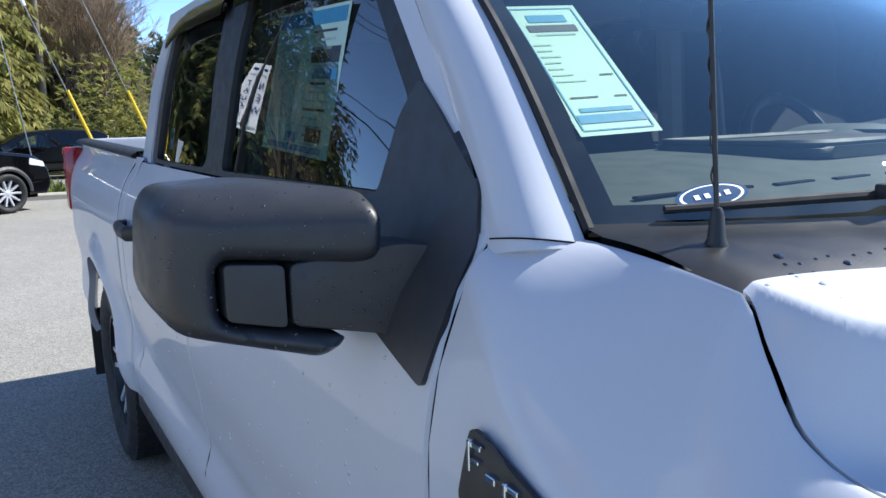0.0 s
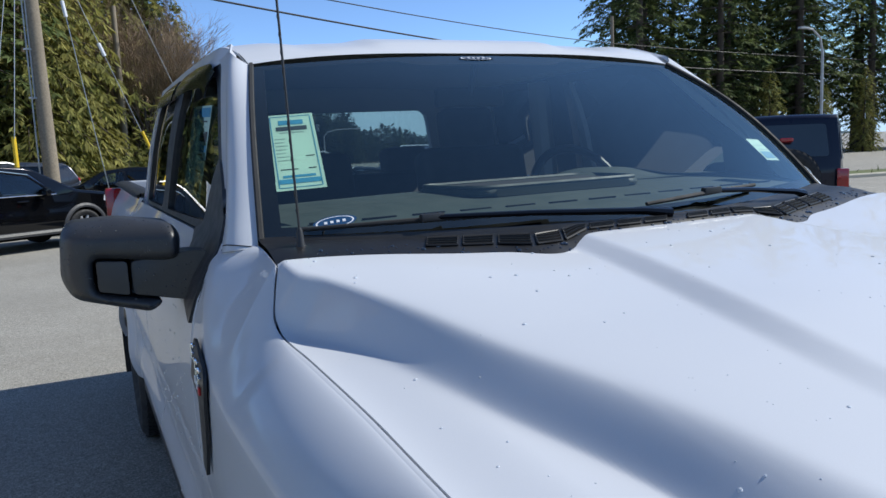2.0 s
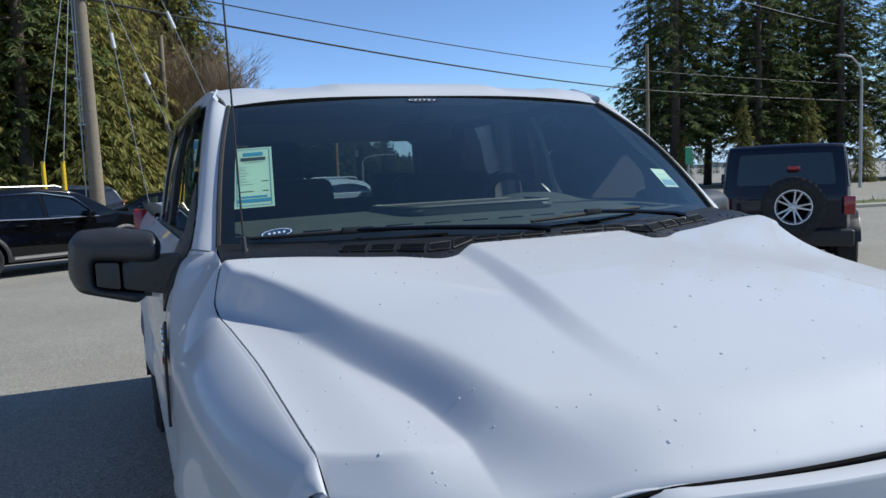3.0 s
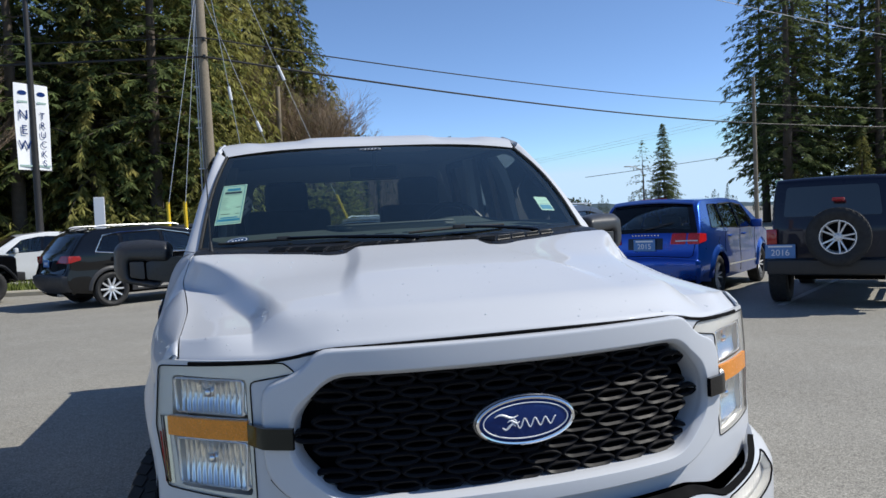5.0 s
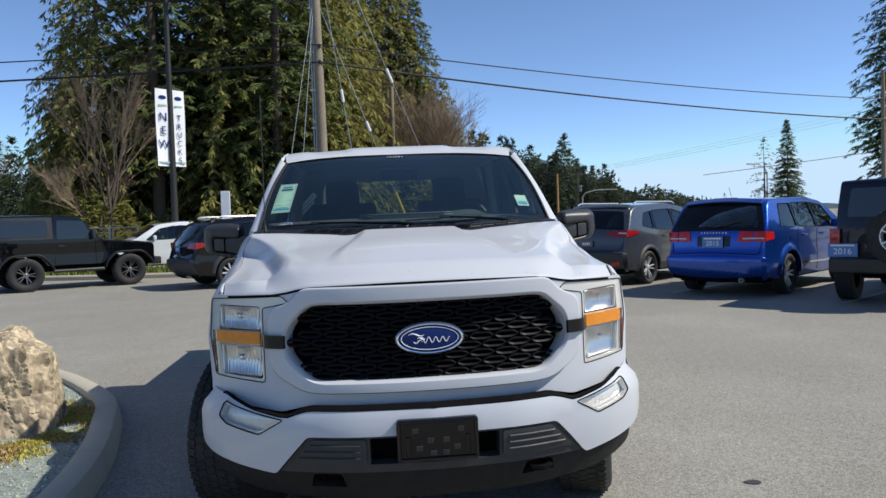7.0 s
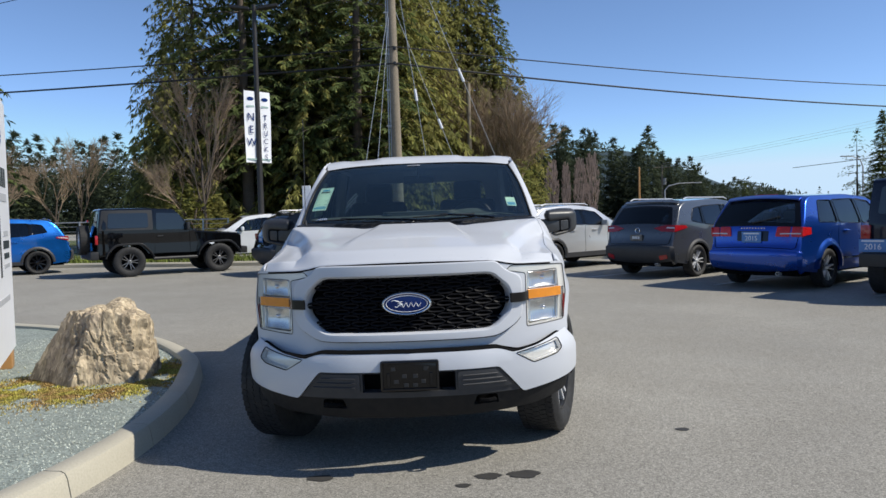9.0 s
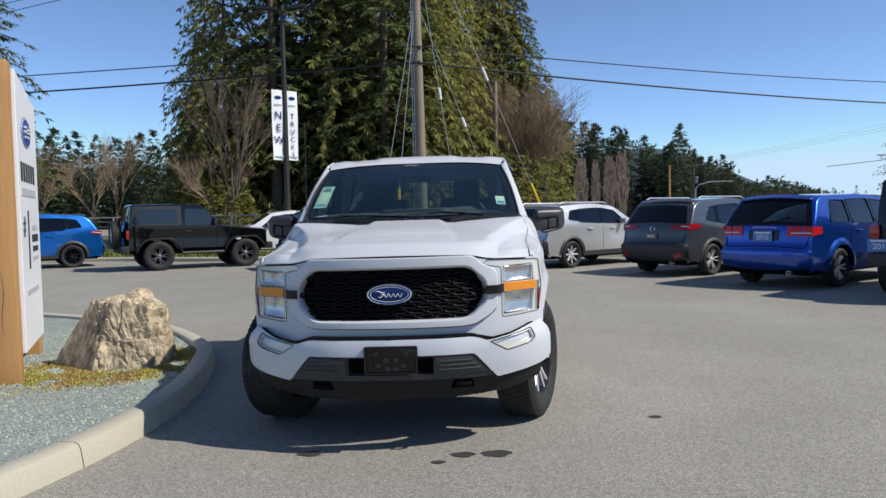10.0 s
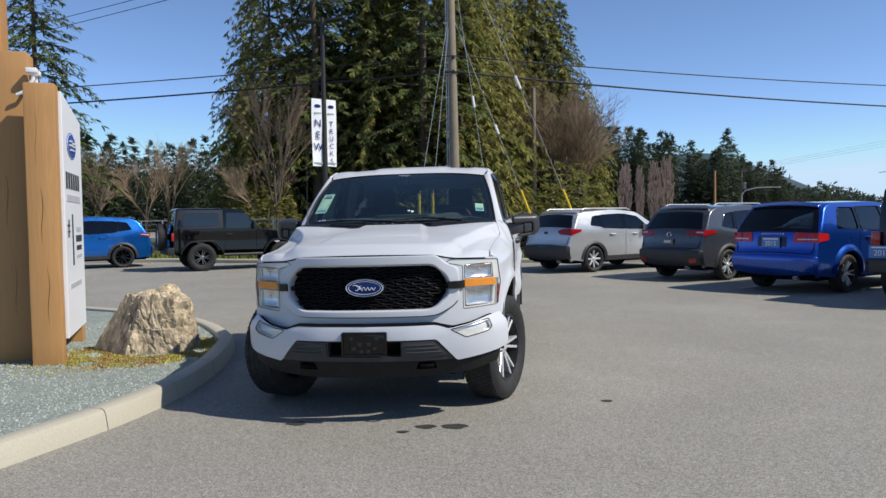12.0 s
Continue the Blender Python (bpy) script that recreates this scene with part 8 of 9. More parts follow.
tagged(part("distant_hill", bm, HAZED_HILL), "far wooded hill with blue-green haze in its colour", "hill", kind="structure")

# ---- verge and road furniture ----
VERGE = [(-34, 13.5), (-24, 16.8), (-15.0, 19.6), (-12.0, 19.8), (-9.0, 18.8), (-6.0, 18.5), (-2.0, 18.0), (1.5, 17.6), (6, 17.8), (14, 17.6), (30, 15.5)]
front = [Vector(p) for p in smooth_line(VERGE, 2.0, 5)]
bm = bmesh.new()
prof = [(0.0, -0.02), (0.0, 0.10), (0.03, 0.14), (0.15, 0.145), (0.17, 0.10)]
rows = []
for i, p in enumerate(front):
    t = (front[min(i + 1, len(front) - 1)] - front[max(i - 1, 0)]).normalized()
    n = Vector((-t.y, t.x))
    rows.append([bm.verts.new(Vector((*(p + n * d), h))) for d, h in prof])
for r0, r1 in zip(rows, rows[1:]):
    for j in range(len(prof) - 1):
        bm.faces.new((r0[j], r1[j], r1[j + 1], r0[j + 1]))
verge_kerb = tagged(part("verge_kerb", bm, CONCRETE), "long concrete kerb along the grass verge", "kerb", kind="structure")
bm = bmesh.new()
rows = []
for i, p in enumerate(front):
    t = (front[min(i + 1, len(front) - 1)] - front[max(i - 1, 0)]).normalized()
    n = Vector((-t.y, t.x))
    rows.append([bm.verts.new(Vector((*(p + n * d), 0.12 + 0.05 * noise.noise((p.x, d * 3, 1))))) for d in (0.16, 0.7, 1.3, 1.9, 2.4)])
for r0, r1 in zip(rows, rows[1:]):
    for j in range(4):
        bm.faces.new((r0[j], r1[j], r1[j + 1], r0[j + 1]))
tagged(part("grass_verge", bm, GRASS), "rough spring grass verge", "grass", kind="structure")
bm = bmesh.new()
sheet(bm, [(-60, 27.2), (5.5, 26.8), (9, 33), (8, 60), (-60, 60)], lambda x, y: Vector((x, y, 0.02 + 0.10 * noise.noise((x * 0.2, y * 0.2, 5)) ** 2)), 4.0)
tagged(part("forest_floor", bm, GRASS), "rough ground under the trees", "ground", kind="structure")

# grass tufts and moss: one mesh each
GRASS_BLADE = material("grass_blades", (0.13, 0.16, 0.035), rough=0.8, island=0.4, spec=0.2)
MOSS = material("yellow_moss", (0.40, 0.36, 0.085), rough=0.95, island=0.5, scale=5, second=(0.36, 0.235, 0.10), spec=0.15)
vs, fs = [], []
r = random.Random(3)
for i, p in enumerate(front):
    for _ in range(90):
        t = (front[min(i + 1, len(front) - 1)] - p)
        q = p + t * r.random() + Vector((r.uniform(-0.1, 0.3), r.uniform(0.2, 2.2)))
        h = r.uniform(0.08, 0.28)
        a = r.random() * 6.28
        dx, dy = math.cos(a) * 0.03, math.sin(a) * 0.03
        i0 = len(vs)
        vs += [(q.x - dx, q.y - dy, 0.1), (q.x + dx, q.y + dy, 0.1), (q.x + r.uniform(-0.08, 0.08), q.y + r.uniform(-0.08, 0.08), 0.12 + h)]
        fs.append((i0, i0 + 1, i0 + 2))
tagged(new("grass_tufts", mesh_of("grass_tufts", vs, fs, GRASS_BLADE)), "loose green grass tufts on the verge", "grass", kind="stuff")
vs, fs = [], []
for _ in range(48000):
    k = r.random()
    if k < 0.80:
        a = r.random() * 6.28
        d = 0.95 + abs(r.gauss(0, 0.42))
        x, y = -2.87 + 0.42 * d * math.cos(a), 1.16 + 0.48 * d * math.sin(a)
        x, y = x + 0.15 * (r.random()), y - 0.10 * r.random()
    else:
        x, y = -3.35 + r.gauss(0.1, 0.25), 0.80 + r.gauss(0, 0.35)
    if noise.noise((x * 3, y * 3, 2)) + 0.5 * noise.noise((x * 11, y * 11, 5)) < r.uniform(-0.32, 0.12) or not inside((x, y), BED):
        continue
    h = r.uniform(0.004, 0.022)
    a = r.random() * 6.28
    w = r.uniform(0.004, 0.010)
    dx, dy = math.cos(a) * w, math.sin(a) * w
    z0 = 0.108 + 0.03 * noise.noise((x * 0.9, y * 0.9, 0)) - 0.002
    i0 = len(vs)
    vs += [(x - dx, y - dy, z0), (x + dx, y + dy, z0), (x + r.uniform(-0.012, 0.012), y + r.uniform(-0.012, 0.012), z0 + h)]
    fs.append((i0, i0 + 1, i0 + 2))
tagged(new("moss_patch", mesh_of("moss_patch", vs, fs, MOSS)), "yellow-green moss round the boulder", "moss", kind="stuff")

# gravel stones in the island
STONE = material("gravel_stones", (0.38, 0.41, 0.365), rough=0.9, island=0.4, spec=0.3)
vs, fs = [], []
n_made = 0
while n_made < 18000:
    x, y = r.uniform(-5.6, -1.8), r.uniform(-3.6, 3.6)
    if not inside((x, y), BED):
        continue
    n_made += 1
    z0 = 0.105 + 0.03 * noise.noise((x * 0.9, y * 0.9, 0)) + 0.004
    q = r.uniform(0.004, 0.010)
    i0 = len(vs)
    a = r.random() * 6.28
    for k in range(4):
        vs.append((x + q * math.cos(a + k * 1.57) * r.uniform(0.7, 1.2), y + q * math.sin(a + k * 1.57) * r.uniform(0.7, 1.2), z0 - 0.004))
    vs.append((x + r.uniform(-0.3, 0.3) * q, y + r.uniform(-0.3, 0.3) * q, z0 + q * 0.7))
    fs += [(i0 + k, i0 + (k + 1) % 4, i0 + 4) for k in range(4)]
tagged(new("gravel_stones", mesh_of("gravel_stones", vs, fs, STONE)), "loose grey-green gravel stones", "gravel", kind="stuff")

# boulder
ROCK = material("layered_boulder", (0.51, 0.42, 0.29), rough=0.92, vary=0.30, scale=7, second=(0.20, 0.16, 0.14), fine=0.3, fine_scale=55, bump=1.0, bump_scale=45, spec=0.3, specks=((16, 0.30), (44, 0.34)), stretch=(1.0, 1.0, 0.42))
bm = bmesh.new()
bmesh.ops.create_icosphere(bm, subdivisions=6, radius=1.0)
heart = Vector((0, 0, 0.30))
CUTS = [(Vector(n).normalized(), c) for n, c in (((0.22, -0.96, 0.10), 0.37), ((-0.72, -0.62, 0.34), 0.405), ((0.97, -0.12, 0.06), 0.50), ((-0.16, -0.10, 1.0), 0.70), ((0.42, -0.20, 0.88), 0.735),
                                                 ((0.0, 1.0, 0.2), 0.44), ((-0.45, 0.75, 0.45), 0.50), ((0, 0, -1), 0.15), ((0.70, -0.70, 0.12), 0.47), ((-0.5, -0.75, 0.6), 0.60), ((0.75, 0.6, 0.3), 0.55))]
for v in bm.verts:
    d = v.co.normalized()
    far = min((c - n.dot(heart)) / max(n.dot(d), 0.02) for n, c in CUTS)
    p = heart + d * far
    slab = smoothstep(-0.05, -0.30, p.x + 0.9 * p.y * 0.3 + 0.10)
    rough = 1 - 0.75 * slab
    q = Vector((p.x * 8.0 + p.z * 2.4, p.y * 8.0, p.z * 2.2 - p.x * 0.5))
    strata = noise.ridged_multi_fractal(q, 0.7, 2.2, 6, 1.0, 2.0) - 1.2
    blocks = noise.cell(Vector((p.x * 7.5 + 0.9 * p.z, p.y * 7.5, p.z * 3.4)))
    crack = max(0.0, 0.10 - abs(noise.noise(Vector((p.x * 7 + p.z * 1.5, p.y * 7, p.z * 2.5))))) / 0.10
    v.co = (p + d * (rough * (0.024 * strata + 0.012 * blocks - 0.022 * crack) + 0.016 * noise.fractal(p * 9, 0.8, 2.0, 5))) * 0.84
boulder = part("boulder", bm, ROCK, None, sharp=22)
boulder.matrix_basis = pose(-2.87, 1.18, 0.10, 0, 0, 14) @ Matrix.Scale(1.045, 4)
tagged(boulder, "rough tan boulder set in gravel and moss", "boulder")

# dealer sign with timber posts
TIMBER = material("orange_stained_timber", (0.52, 0.275, 0.10), rough=0.55, vary=0.25, scale=7, second=(0.44, 0.215, 0.075), fine=0.22, fine_scale=60, bump=0.4, bump_scale=40, stretch=(1, 1, 0.07))
SIGN_BLUE = material("sign_blue", (0.02, 0.075, 0.33), rough=0.35, vary=0.1)
PANEL = material("white_sign_panel", (0.78, 0.79, 0.82), rough=0.35, vary=0.04, scale=2)
sign = thing("pylon_sign", "white panel sign between stained timber posts", "sign", (-3.44, 0.52, 0.10), math.degrees(math.atan2(1.2, -0.56)))
# local x runs along the panel, local -y faces the lot


def post(x, y, w, d, h, bev=0.02):
    bm = bmesh.new()
    box(bm, (x, y, h / 2), (w, d, h), bev, 2)
    bmesh.ops.subdivide_edges(bm, edges=[e for e in bm.edges if abs(e.verts[0].co.z - e.verts[1].co.z) > h * 0.5], cuts=12)
    for v in bm.verts:
        v.co.x += 0.006 * noise.noise((v.co.x * 3, v.co.y * 3, v.co.z * 1.5))
        v.co.y += 0.006 * noise.noise((v.co.x * 3, v.co.z * 1.7, v.co.y * 3))
    part("timber_post", bm, TIMBER, sign)
    # drying cracks
    for k in range(3):
        bm = bmesh.new()
        zz = h * (0.15 + 0.28 * k)
        pts = [(x - w / 2 - 0.001, y + d * (0.12 * k - 0.1) + 0.01 * math.sin(q * 7), zz + q * 0.55) for q in steps(0, 1, 8)]
        tube(bm, pts, [0.0004 + 0.0014 * math.sin(math.pi * q) for q in steps(0, 1, 8)], 5)
        part("crack", bm, UNDER_AND_SHADE, sign)


post(-0.09, 0.10, 0.21, 0.27, 2.70)
post(1.42, 0.13, 0.20, 0.30, 2.46)
post(0.34, 0.46, 0.34, 0.42, 3.06)
post(1.35, 0.80, 0.30, 0.34, 3.15)
post(0.75, 0.72, 0.34, 0.34, 4.6)
bm = bmesh.new()
prism(bm, [(0.03, 0.22), (1.31, 0.22), (1.31, 2.50), (0.03, 2.66)], Matrix(((1, 0, 0, 0), (0, 0, 1, -0.06), (0, 1, 0, 0), (0, 0, 0, 1))), 0.14, 0.004, 1)
part("sign_panel", bm, PANEL, sign, "white printed sign panel")
for x, z, w, h, mt in ([(0.20 + 0.16 * k, 1.80, 0.10, 0.17, INK) for k in range(6)] + [(0.62, 1.62, 0.92, 0.07, GREY_PRINT), (0.90, 1.30, 0.34, 0.045, GREY_PRINT), (0.92, 1.20, 0.42, 0.07, INK), (0.92, 1.10, 0.36, 0.05, INK), (0.90, 1.01, 0.40, 0.035, GREY_PRINT), (0.62, 0.72, 0.75, 0.05, GREY_PRINT)]):
    bm = bmesh.new()
    box(bm, (x, -0.062, z), (w, 0.006, h), 0.001, 1)
    part("print_bar", bm, mt, sign)
letters("#", 0.26, INK, sign, pose(0.24, -0.062, 1.32, 90, 0, 0), "sign_number")
letters("1", 0.78, INK, sign, pose(0.50, -0.062, 1.16, 90, 0, 0), "sign_number")
for q, mt, y in ((1.0, SIGN_BLUE, -0.064), (0.93, WHITE_PRINT, -0.067), (0.88, SIGN_BLUE, -0.070)):
    bm = bmesh.new()
    lathe(bm, [(0.0001, 0.0), (0.30 * q, 0.0), (0.30 * q, -0.012)], 40, pose(0.58, y, 2.17, 90, 0, 0) @ Matrix.Diagonal((1, 0.46, 1, 1)))
    part("logo_oval", bm, mt, sign)
bm = bmesh.new()
for pts in ([(-0.17, 0.04), (-0.02, 0.05)], [(0.02, 0.03), (0.17, 0.04)], [(-0.18, 0.0), (0.18, 0.005)], [(-0.13, -0.045), (0.12, -0.04)]):
    tube(bm, [(0.58 + x, -0.074, 2.17 + z) for x, z in pts], 0.010, 6)
part("logo_strokes", bm, WHITE_PRINT, sign)
# floodlights on the timber frame
for x in (0.10, 0.26):
    bm = bmesh.new()
    box(bm, (x, 0.20, 2.86), (0.09, 0.10, 0.05), 0.012, 2)
    tube(bm, [(x, 0.20, 2.85), (x, 0.19, 2.78), (x, 0.26, 2.66), (x, 0.34, 2.62)], 0.018, 8)
    part("floodlight", bm, WHITE_PRINT, sign)

# ---- utility poles and wires ----
POLEWOOD = material("weathered_pole_wood", (0.30, 0.25, 0.185), rough=0.9, vary=0.3, scale=2, fine=0.4, fine_scale=25, bump=0.5, bump_scale=30)
CABLE = material("black_cable", (0.012, 0.012, 0.013), rough=0.6, vary=0.1)
BRIGHT_WIRE = material("bright_wire", (0.5, 0.5, 0.5), rough=0.4, metal=0.7, vary=0.1)
YELLOW = material("yellow_guard", (0.75, 0.50, 0.02), rough=0.45, vary=0.1)


def pole(name, label, at, h, r0, r1, mat, lean=(0, 0)):
    e = thing(name, label, "pole", at)
    bm = bmesh.new()
    tube(bm, [(lean[0] * k, lean[1] * k, h * k - 0.05) for k in steps(0, 1, 8)], [r0 + (r1 - r0) * k for k in steps(0, 1, 8)], 14)
    part("shaft", bm, mat, e)
    return e


up = pole("utility_pole", "weathered wooden utility pole with cables and guy guards", (-1.72, 22.6, 0.05), 14.5, 0.21, 0.15, POLEWOOD, (-0.17, 0))
for x, z0, z1 in ((-0.30, 0.1, 12.0), (-0.22, 3.4, 12.0)):
    bm = bmesh.new()
    tube(bm, [(x, -0.12, z0), (x + 0.02, -0.12, z1)], 0.022, 6)
    part("riser_pipe", bm, STEEL, up)
for z in (3.4, 4.7, 6.0, 7.3, 8.8, 10.2):
    bm = bmesh.new()
    box(bm, (-0.20, -0.12, z), (0.34, 0.05, 0.05), 0.008, 1)
    part("stand_off", bm, STEEL, up)
for k, (gx, gz) in enumerate(((1.5, 11.0), (3.3, 9.0), (5.0, 12.5))):
    if k:
        bm = bmesh.new()
        tube(bm, [Vector((gx, 0.6 * k, 0.2)).lerp(Vector((0, 0, gz)), q) + Vector((0.02, -0.02, 0)) for q in (0.0, 2.3 / gz)], 0.045, 8)
        part("yellow_guard", bm, YELLOW, up, "yellow plastic guy guard")
    bm = bmesh.new()
    tube(bm, [(0.0, 0.0, gz), (gx, 0.6 * k, 0.2)], 0.012, 5)
    part("guy_wire", bm, BRIGHT_WIRE, up)
    bm = bmesh.new()
    tube(bm, [(gx * 0.46, 0.28 * k, gz * 0.54 + 0.09), (gx * 0.50, 0.3 * k, gz * 0.5 + 0.1)], 0.05, 8)
    part("guy_insulator", bm, WHITE_PRINT, up)
for gx, gy in ((-1.25, -1.0), (-0.78, -0.8)):
    bm = bmesh.new()
    tube(bm, [(gx, gy, 0.0), (gx + 0.03 * gx, gy + 0.06, 2.35)], 0.055, 8)
    part("yellow_guard", bm, YELLOW, up, "yellow plastic guy guard")
    bm = bmesh.new()
    tube(bm, [(gx, gy, 2.3), (-0.1, -0.05, 9.5)], 0.010, 5)
    part("guy_wire", bm, BRIGHT_WIRE, up)
for z in (6.95, 7.5):
    bm = bmesh.new()
    box(bm, (0.0, -0.18, z), (0.10, 0.18, 0.12), 0.02, 1)
    part("cable_clamp", bm, BLACK_PLASTIC, up)
pole("utility_pole", "plain slender wooden pole among the trees", (1.32, 40.0, 0), 9.25, 0.17, 0.13, POLEWOOD)
pole("utility_pole", "slim wooden pole before tall firs", (30.6, 38.6, 0), 9.6, 0.14, 0.10, POLEWOOD)
fp = pole("utility_pole", "distant pole with crossarm and transformer", (31.4, 108.0, 0), 8.0, 0.17, 0.13, POLEWOOD)
bm = bmesh.new()
box(bm, (0, 0, 7.6), (2.4, 0.12, 0.14))
part("crossarm", bm, POLEWOOD, fp)
bm = bmesh.new()
tube(bm, [(0.35, 0, 5.0), (0.35, 0, 6.0)], 0.28, 12)
part("transformer", bm, STEEL, fp)
pole("utility_pole", "distant reddish wooden pole", (21.4, 81, 0), 6.3, 0.13, 0.10, TIMBER)


def wire(label, pts, r, sag, mat=CABLE):
    bm = bmesh.new()
    allp = []
    for a, b in zip(pts, pts[1:]):
        a, b = Vector(a), Vector(b)
        seg = [a.lerp(b, k) - Vector((0, 0, sag * 4 * k * (1 - k))) for k in steps(0, 1, 24)]
        allp += seg if not allp else seg[1:]
    tube(bm, allp, r, 6)
    return tagged(part("overhead_cable", bm, mat), label, "cable", "overhead cables")


wire("thick black overhead cable between poles", [(-48, 32, 7.6), (-1.74, 22.42, 7.0), (30.6, 38.5, 6.62), (80, 42, 6.3)], 0.034, 0.30)
wire("thin black overhead cable between poles", [(-48, 32, 8.5), (-1.74, 22.42, 7.6), (30.6, 38.5, 7.84), (80, 42, 7.6)], 0.022, 0.30)
wire("thin distant overhead cable", [(-70, 60, 15.5), (-1.80, 22.5, 12.6)], 0.018, 0.6)
wire("thin distant overhead cable", [(-70, 62, 17.0), (-1.80, 22.5, 13.0)], 0.018, 0.6)
wire("thin distant overhead cable", [(-70, 60, 18.2), (-1.80, 22.5, 13.6)], 0.014, 0.6)
wire("thin bright overhead cable", [(-1.72, 22.42, 13.0), (62, 46, 12.8)], 0.018, 0.8, BRIGHT_WIRE)
for k in range(3):
    wire("faint far transmission line", [(31.4, 107.5, 7.6 + 0.25 * k), (110, 90, 23 + 0.8 * k)], 0.012, 1.0, STEEL)
wire("far dark overhead cable", [(36, 75, 5.4), (90, 60, 12.5)], 0.03, 0.5)

# lamp post with banners
DARK_METAL = material("dark_bronze_metal", (0.045, 0.042, 0.04), rough=0.5, metal=0.5, vary=0.2)
lp = thing("lamp_post", "dark metal lot lamp post with two white banners", "lamp post", (-6.84, 22.6, 0.05))
bm = bmesh.new()
tube(bm, [(0, 0, -0.05), (0, 0, 9.25)], [0.12, 0.075], 12)
part("shaft", bm, DARK_METAL, lp)
for sgn in SIDES:
    bm = bmesh.new()
    box(bm, (0, 0, 0), (0.72, 0.34, 0.10), 0.02, 2, pose(sgn * 0.52, 0, 9.15, 0, sgn * -8, 0))
    tube(bm, [(0, 0, 9.05), (sgn * 0.3, 0, 9.15)], 0.03, 6)
    part("lamp_head", bm, DARK_METAL, lp)
for sgn, word in ((-1, "NEW"), (1, "TRUCKS")):
    ban = new("banner")
    ban.parent = lp
    ban["label"] = "white vertical banner with dark blue lettering"
    ban.matrix_basis = pose(sgn * 0.03, 0.0, 0.10, 0, 0, 46 if sgn < 0 else 50)
    x = sgn * 0.27
    bm = bmesh.new()
    grid(bm, lambda u, v: Vector((x + u * 0.50, 0.02 * math.sin(v * 5 + u * 3), 3.40 + 2.60 * v)), steps(-0.5, 0.5, 4), steps(0, 1, 10))
    thicken(bm, 0.004, Vector((x, 1, 4.5)))
    part("cloth", bm, PANEL, ban)
    for z in (3.38, 6.02):
        bm = bmesh.new()
        tube(bm, [(sgn * -0.05, 0, z), (sgn * 0.54, 0, z)], 0.014, 6)
        part("bracket", bm, DARK_METAL, ban)
    n = len(word)
    for k, ch in enumerate(word):
        letters(ch, 0.40 if n == 3 else 0.28, EMBLEM_BLUE, ban, pose(x, -0.035, 5.05 - k * (0.46 if n == 3 else 0.29), 90, 0, 0), "banner_letter")
    bm = bmesh.new()
    lathe(bm, [(0.0001, 0), (0.14, 0), (0.14, -0.01)], 24, pose(x, -0.03, 5.72, 90, 0, 0) @ Matrix.Diagonal((1, 0.5, 1, 1)))
    part("logo_oval", bm, EMBLEM_BLUE, ban)
    for z, w in ((5.45, 0.3), (3.52, 0.4)):
        bm = bmesh.new()
        box(bm, (x, -0.03, z), (w, 0.006, 0.06))
        part("print_bar", bm, GREY_INK, ban)

# wire fence behind the verge
fence = thing("wire_fence", "grey wire fence on slim posts behind the verge", "fence", (0, 0, 0))
fence_line = [(-18.5 + 1.0 * k, 24.6 - 0.06 * k, 0) for k in range(11)]
for x, y, z in fence_line:
    bm = bmesh.new()
    tube(bm, [(x, y, -0.05), (x, y, 1.55)], 0.035, 8)
    part("fence_post", bm, STEEL, fence)
for z in [0.15 + 0.20 * k for k in range(7)] + [1.52]:
    bm = bmesh.new()
    tube(bm, [(x, y, z) for x, y, _ in fence_line], 0.008 if z < 1.5 else 0.022, 5)
    part("fence_wire", bm, STEEL, fence)

# small white board near the trees
bd = thing("notice_board", "small white board on a post by the trees", "sign", (-5.0, 21.9, 0.1))
bm = bmesh.new()
box(bm, (0, 0, 2.05), (0.30, 0.06, 0.95), 0.01, 1)
part("board", bm, PANEL, bd)
bm = bmesh.new()
tube(bm, [(0, 0.05, -0.1), (0, 0.05, 1.7)], 0.04, 8)
part("post", bm, STEEL, bd)


def street_lamp(at, h, reach, label):
    e = thing("street_lamp", label, "street lamp", at)
    bm = bmesh.new()
    tube(bm, [(0, 0, -0.05), (0, 0, h * 0.82), (reach * 0.12, 0, h * 0.93), (reach * 0.45, 0, h * 0.99), (reach, 0, h)], [0.10, 0.08, 0.065, 0.055, 0.05], 10)
    part("shaft", bm, STEEL, e)
    bm = bmesh.new()
    box(bm, (reach + 0.3, 0, h - 0.02), (0.75, 0.26, 0.12), 0.04, 2)
    part("lamp_head", bm, STEEL, e)
    return e


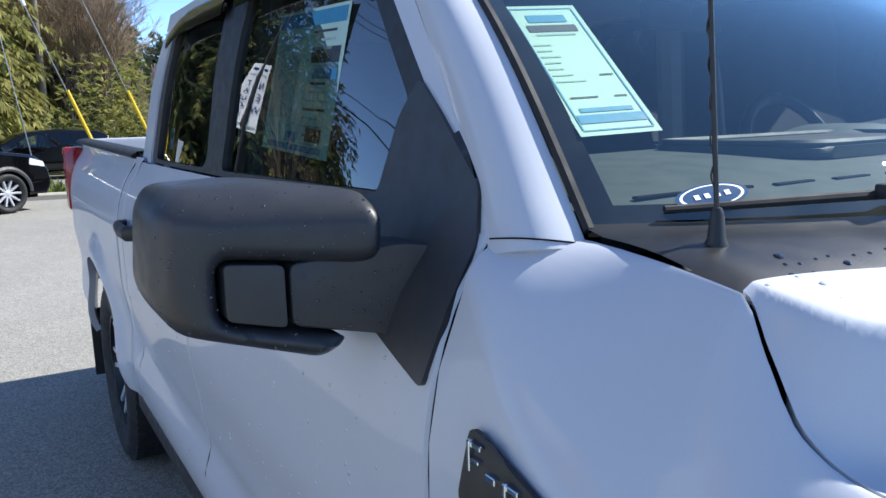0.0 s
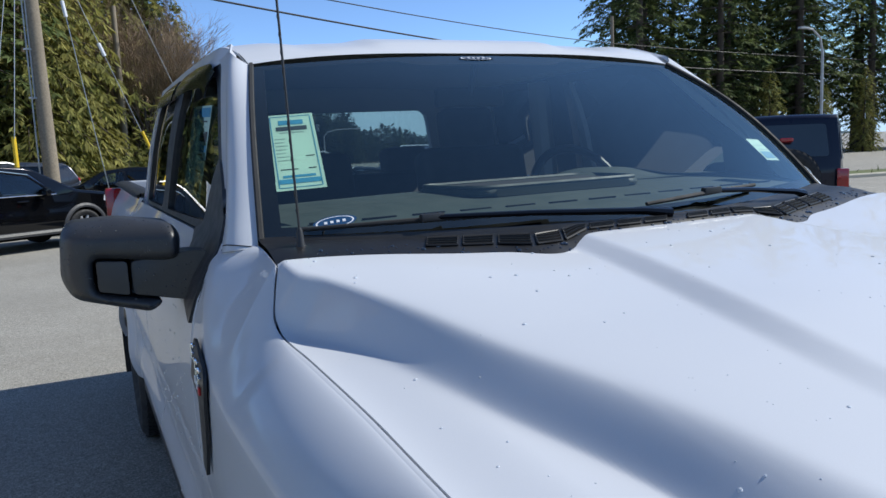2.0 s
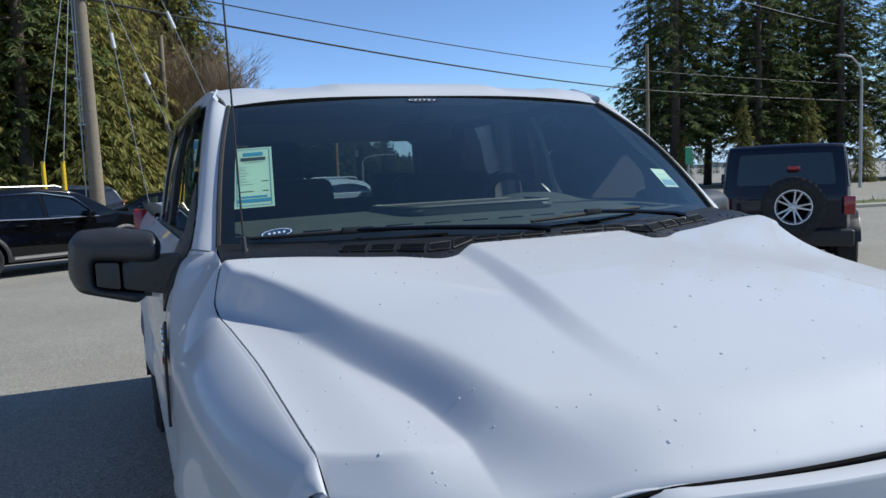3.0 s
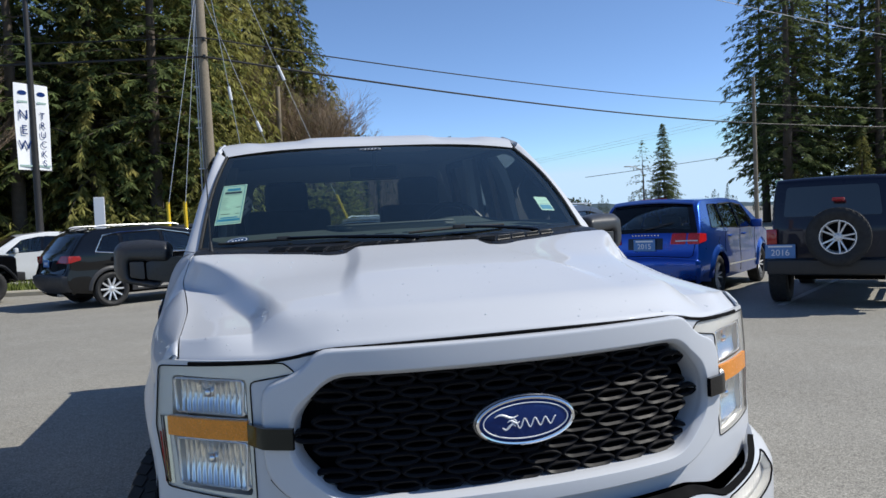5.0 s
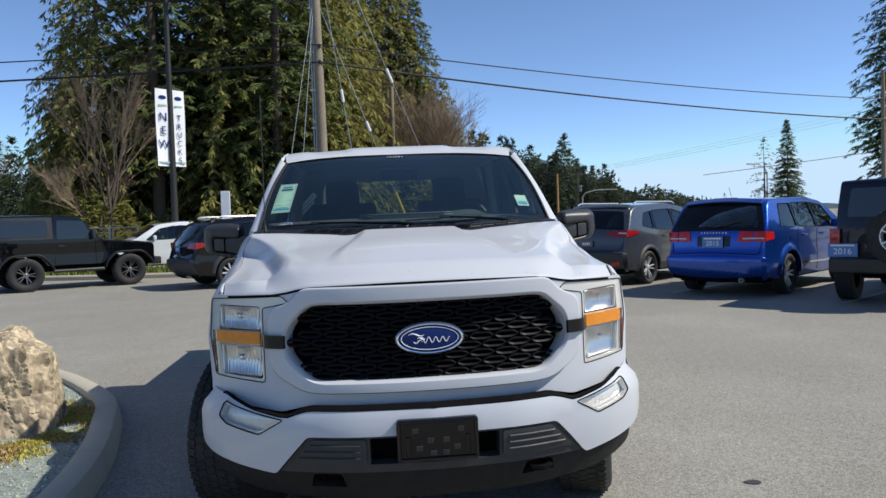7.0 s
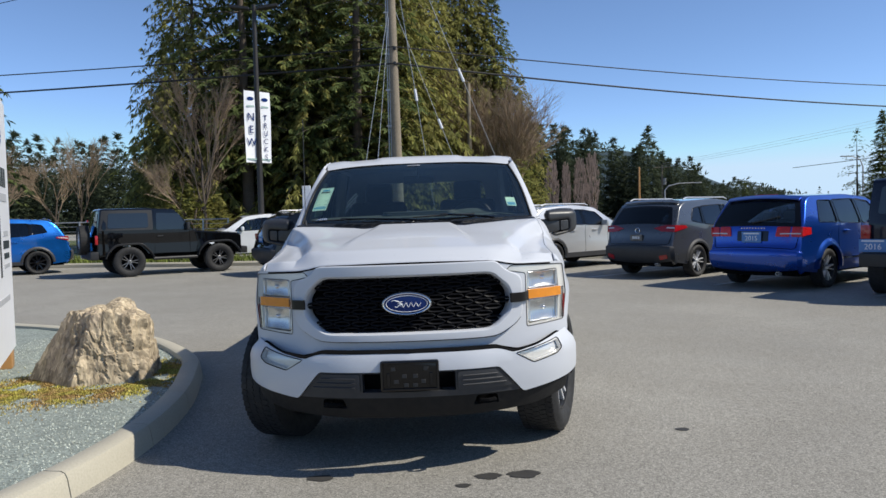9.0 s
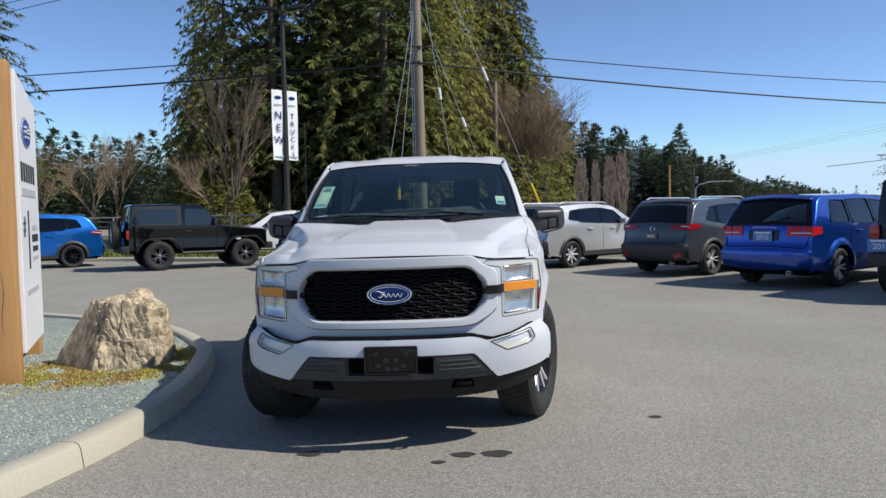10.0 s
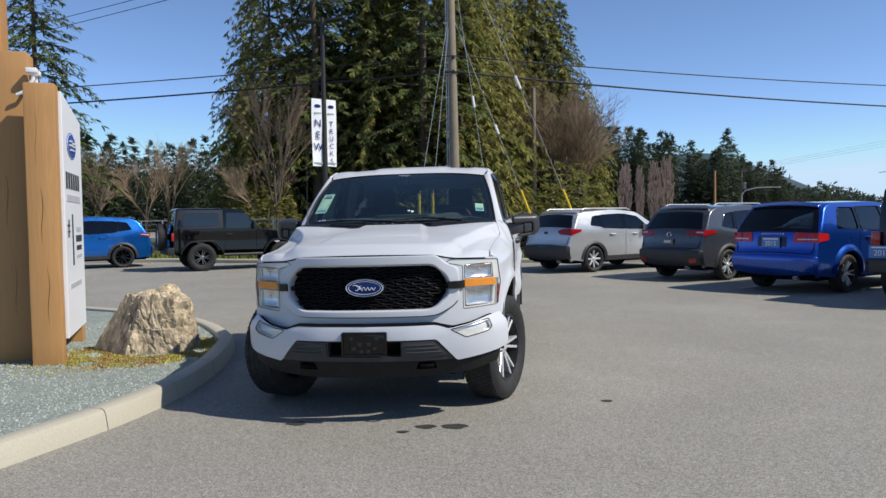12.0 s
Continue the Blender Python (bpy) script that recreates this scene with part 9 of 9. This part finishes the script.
street_lamp((40.5, 31.0, 0), 7.9, -2.0, "galvanised street lamp with curved arm")
street_lamp((24.0, 80.0, 0), 4.3, 3.4, "distant street lamp with curved arm")
street_lamp((46.0, 80.0, 0), 6.8, -2.4, "distant street lamp with curved arm")
gs = thing("street_sign", "small green street sign on a post", "sign", (15.2, 17.0, 0))
SIGN_GREEN = material("sign_green", (0.01, 0.18, 0.09), rough=0.4, vary=0.1)
bm = bmesh.new()
box(bm, (0, 0, 1.95), (0.30, 0.02, 0.55), 0.01, 1)
part("sign_plate", bm, SIGN_GREEN, gs)
bm = bmesh.new()
tube(bm, [(0, 0.02, -0.05), (0, 0.02, 1.8)], 0.03, 8)
part("post", bm, STEEL, gs)

# parking lines, stains
LINE = material("worn_line_paint", (0.62, 0.62, 0.58), rough=0.8, vary=0.35, scale=6, fine=0.3, fine_scale=60)
hx, hy = math.cos(radians(HEAD_L)), math.sin(radians(HEAD_L))
for x, y in ((3.2, 11.3), (5.2, 9.0), (6.9, 6.6), (8.4, 3.9)):
    bm = bmesh.new()
    sheet(bm, [(0, -0.05), (5.0, -0.05), (5.0, 0.05), (0, 0.05)], lambda u, v: Vector((x + u * hx + v * hy, y + u * hy - v * hx, 0.004)), 0.5)
    tagged(part("parking_line", bm, LINE), "worn white parking line on asphalt", "road marking", "parking lines", "structure")
STAIN = material("oil_stain", (0.045, 0.043, 0.04), rough=0.7, vary=0.3, scale=20)
for x, y, rr in ((0.42, -1.22, 0.06), (0.62, -1.2, 0.075), (0.28, -1.36, 0.035), (-0.52, -1.20, 0.06), (1.75, -0.4, 0.04)):
    bm = bmesh.new()
    vsx = [bm.verts.new((x + rr * (1 + 0.3 * noise.noise((math.cos(a) * 2, math.sin(a) * 2, x))) * math.cos(a) * 1.2, y + rr * (0.8 + 0.3 * noise.noise((math.cos(a), math.sin(a), y))) * math.sin(a), 0.004)) for a in steps(0, 6.2832, 22)[:-1]]
    bm.faces.new(vsx)
    tagged(part("oil_stain", bm, STAIN), "small dark oil stain on asphalt", "stain", "oil stains", "structure")
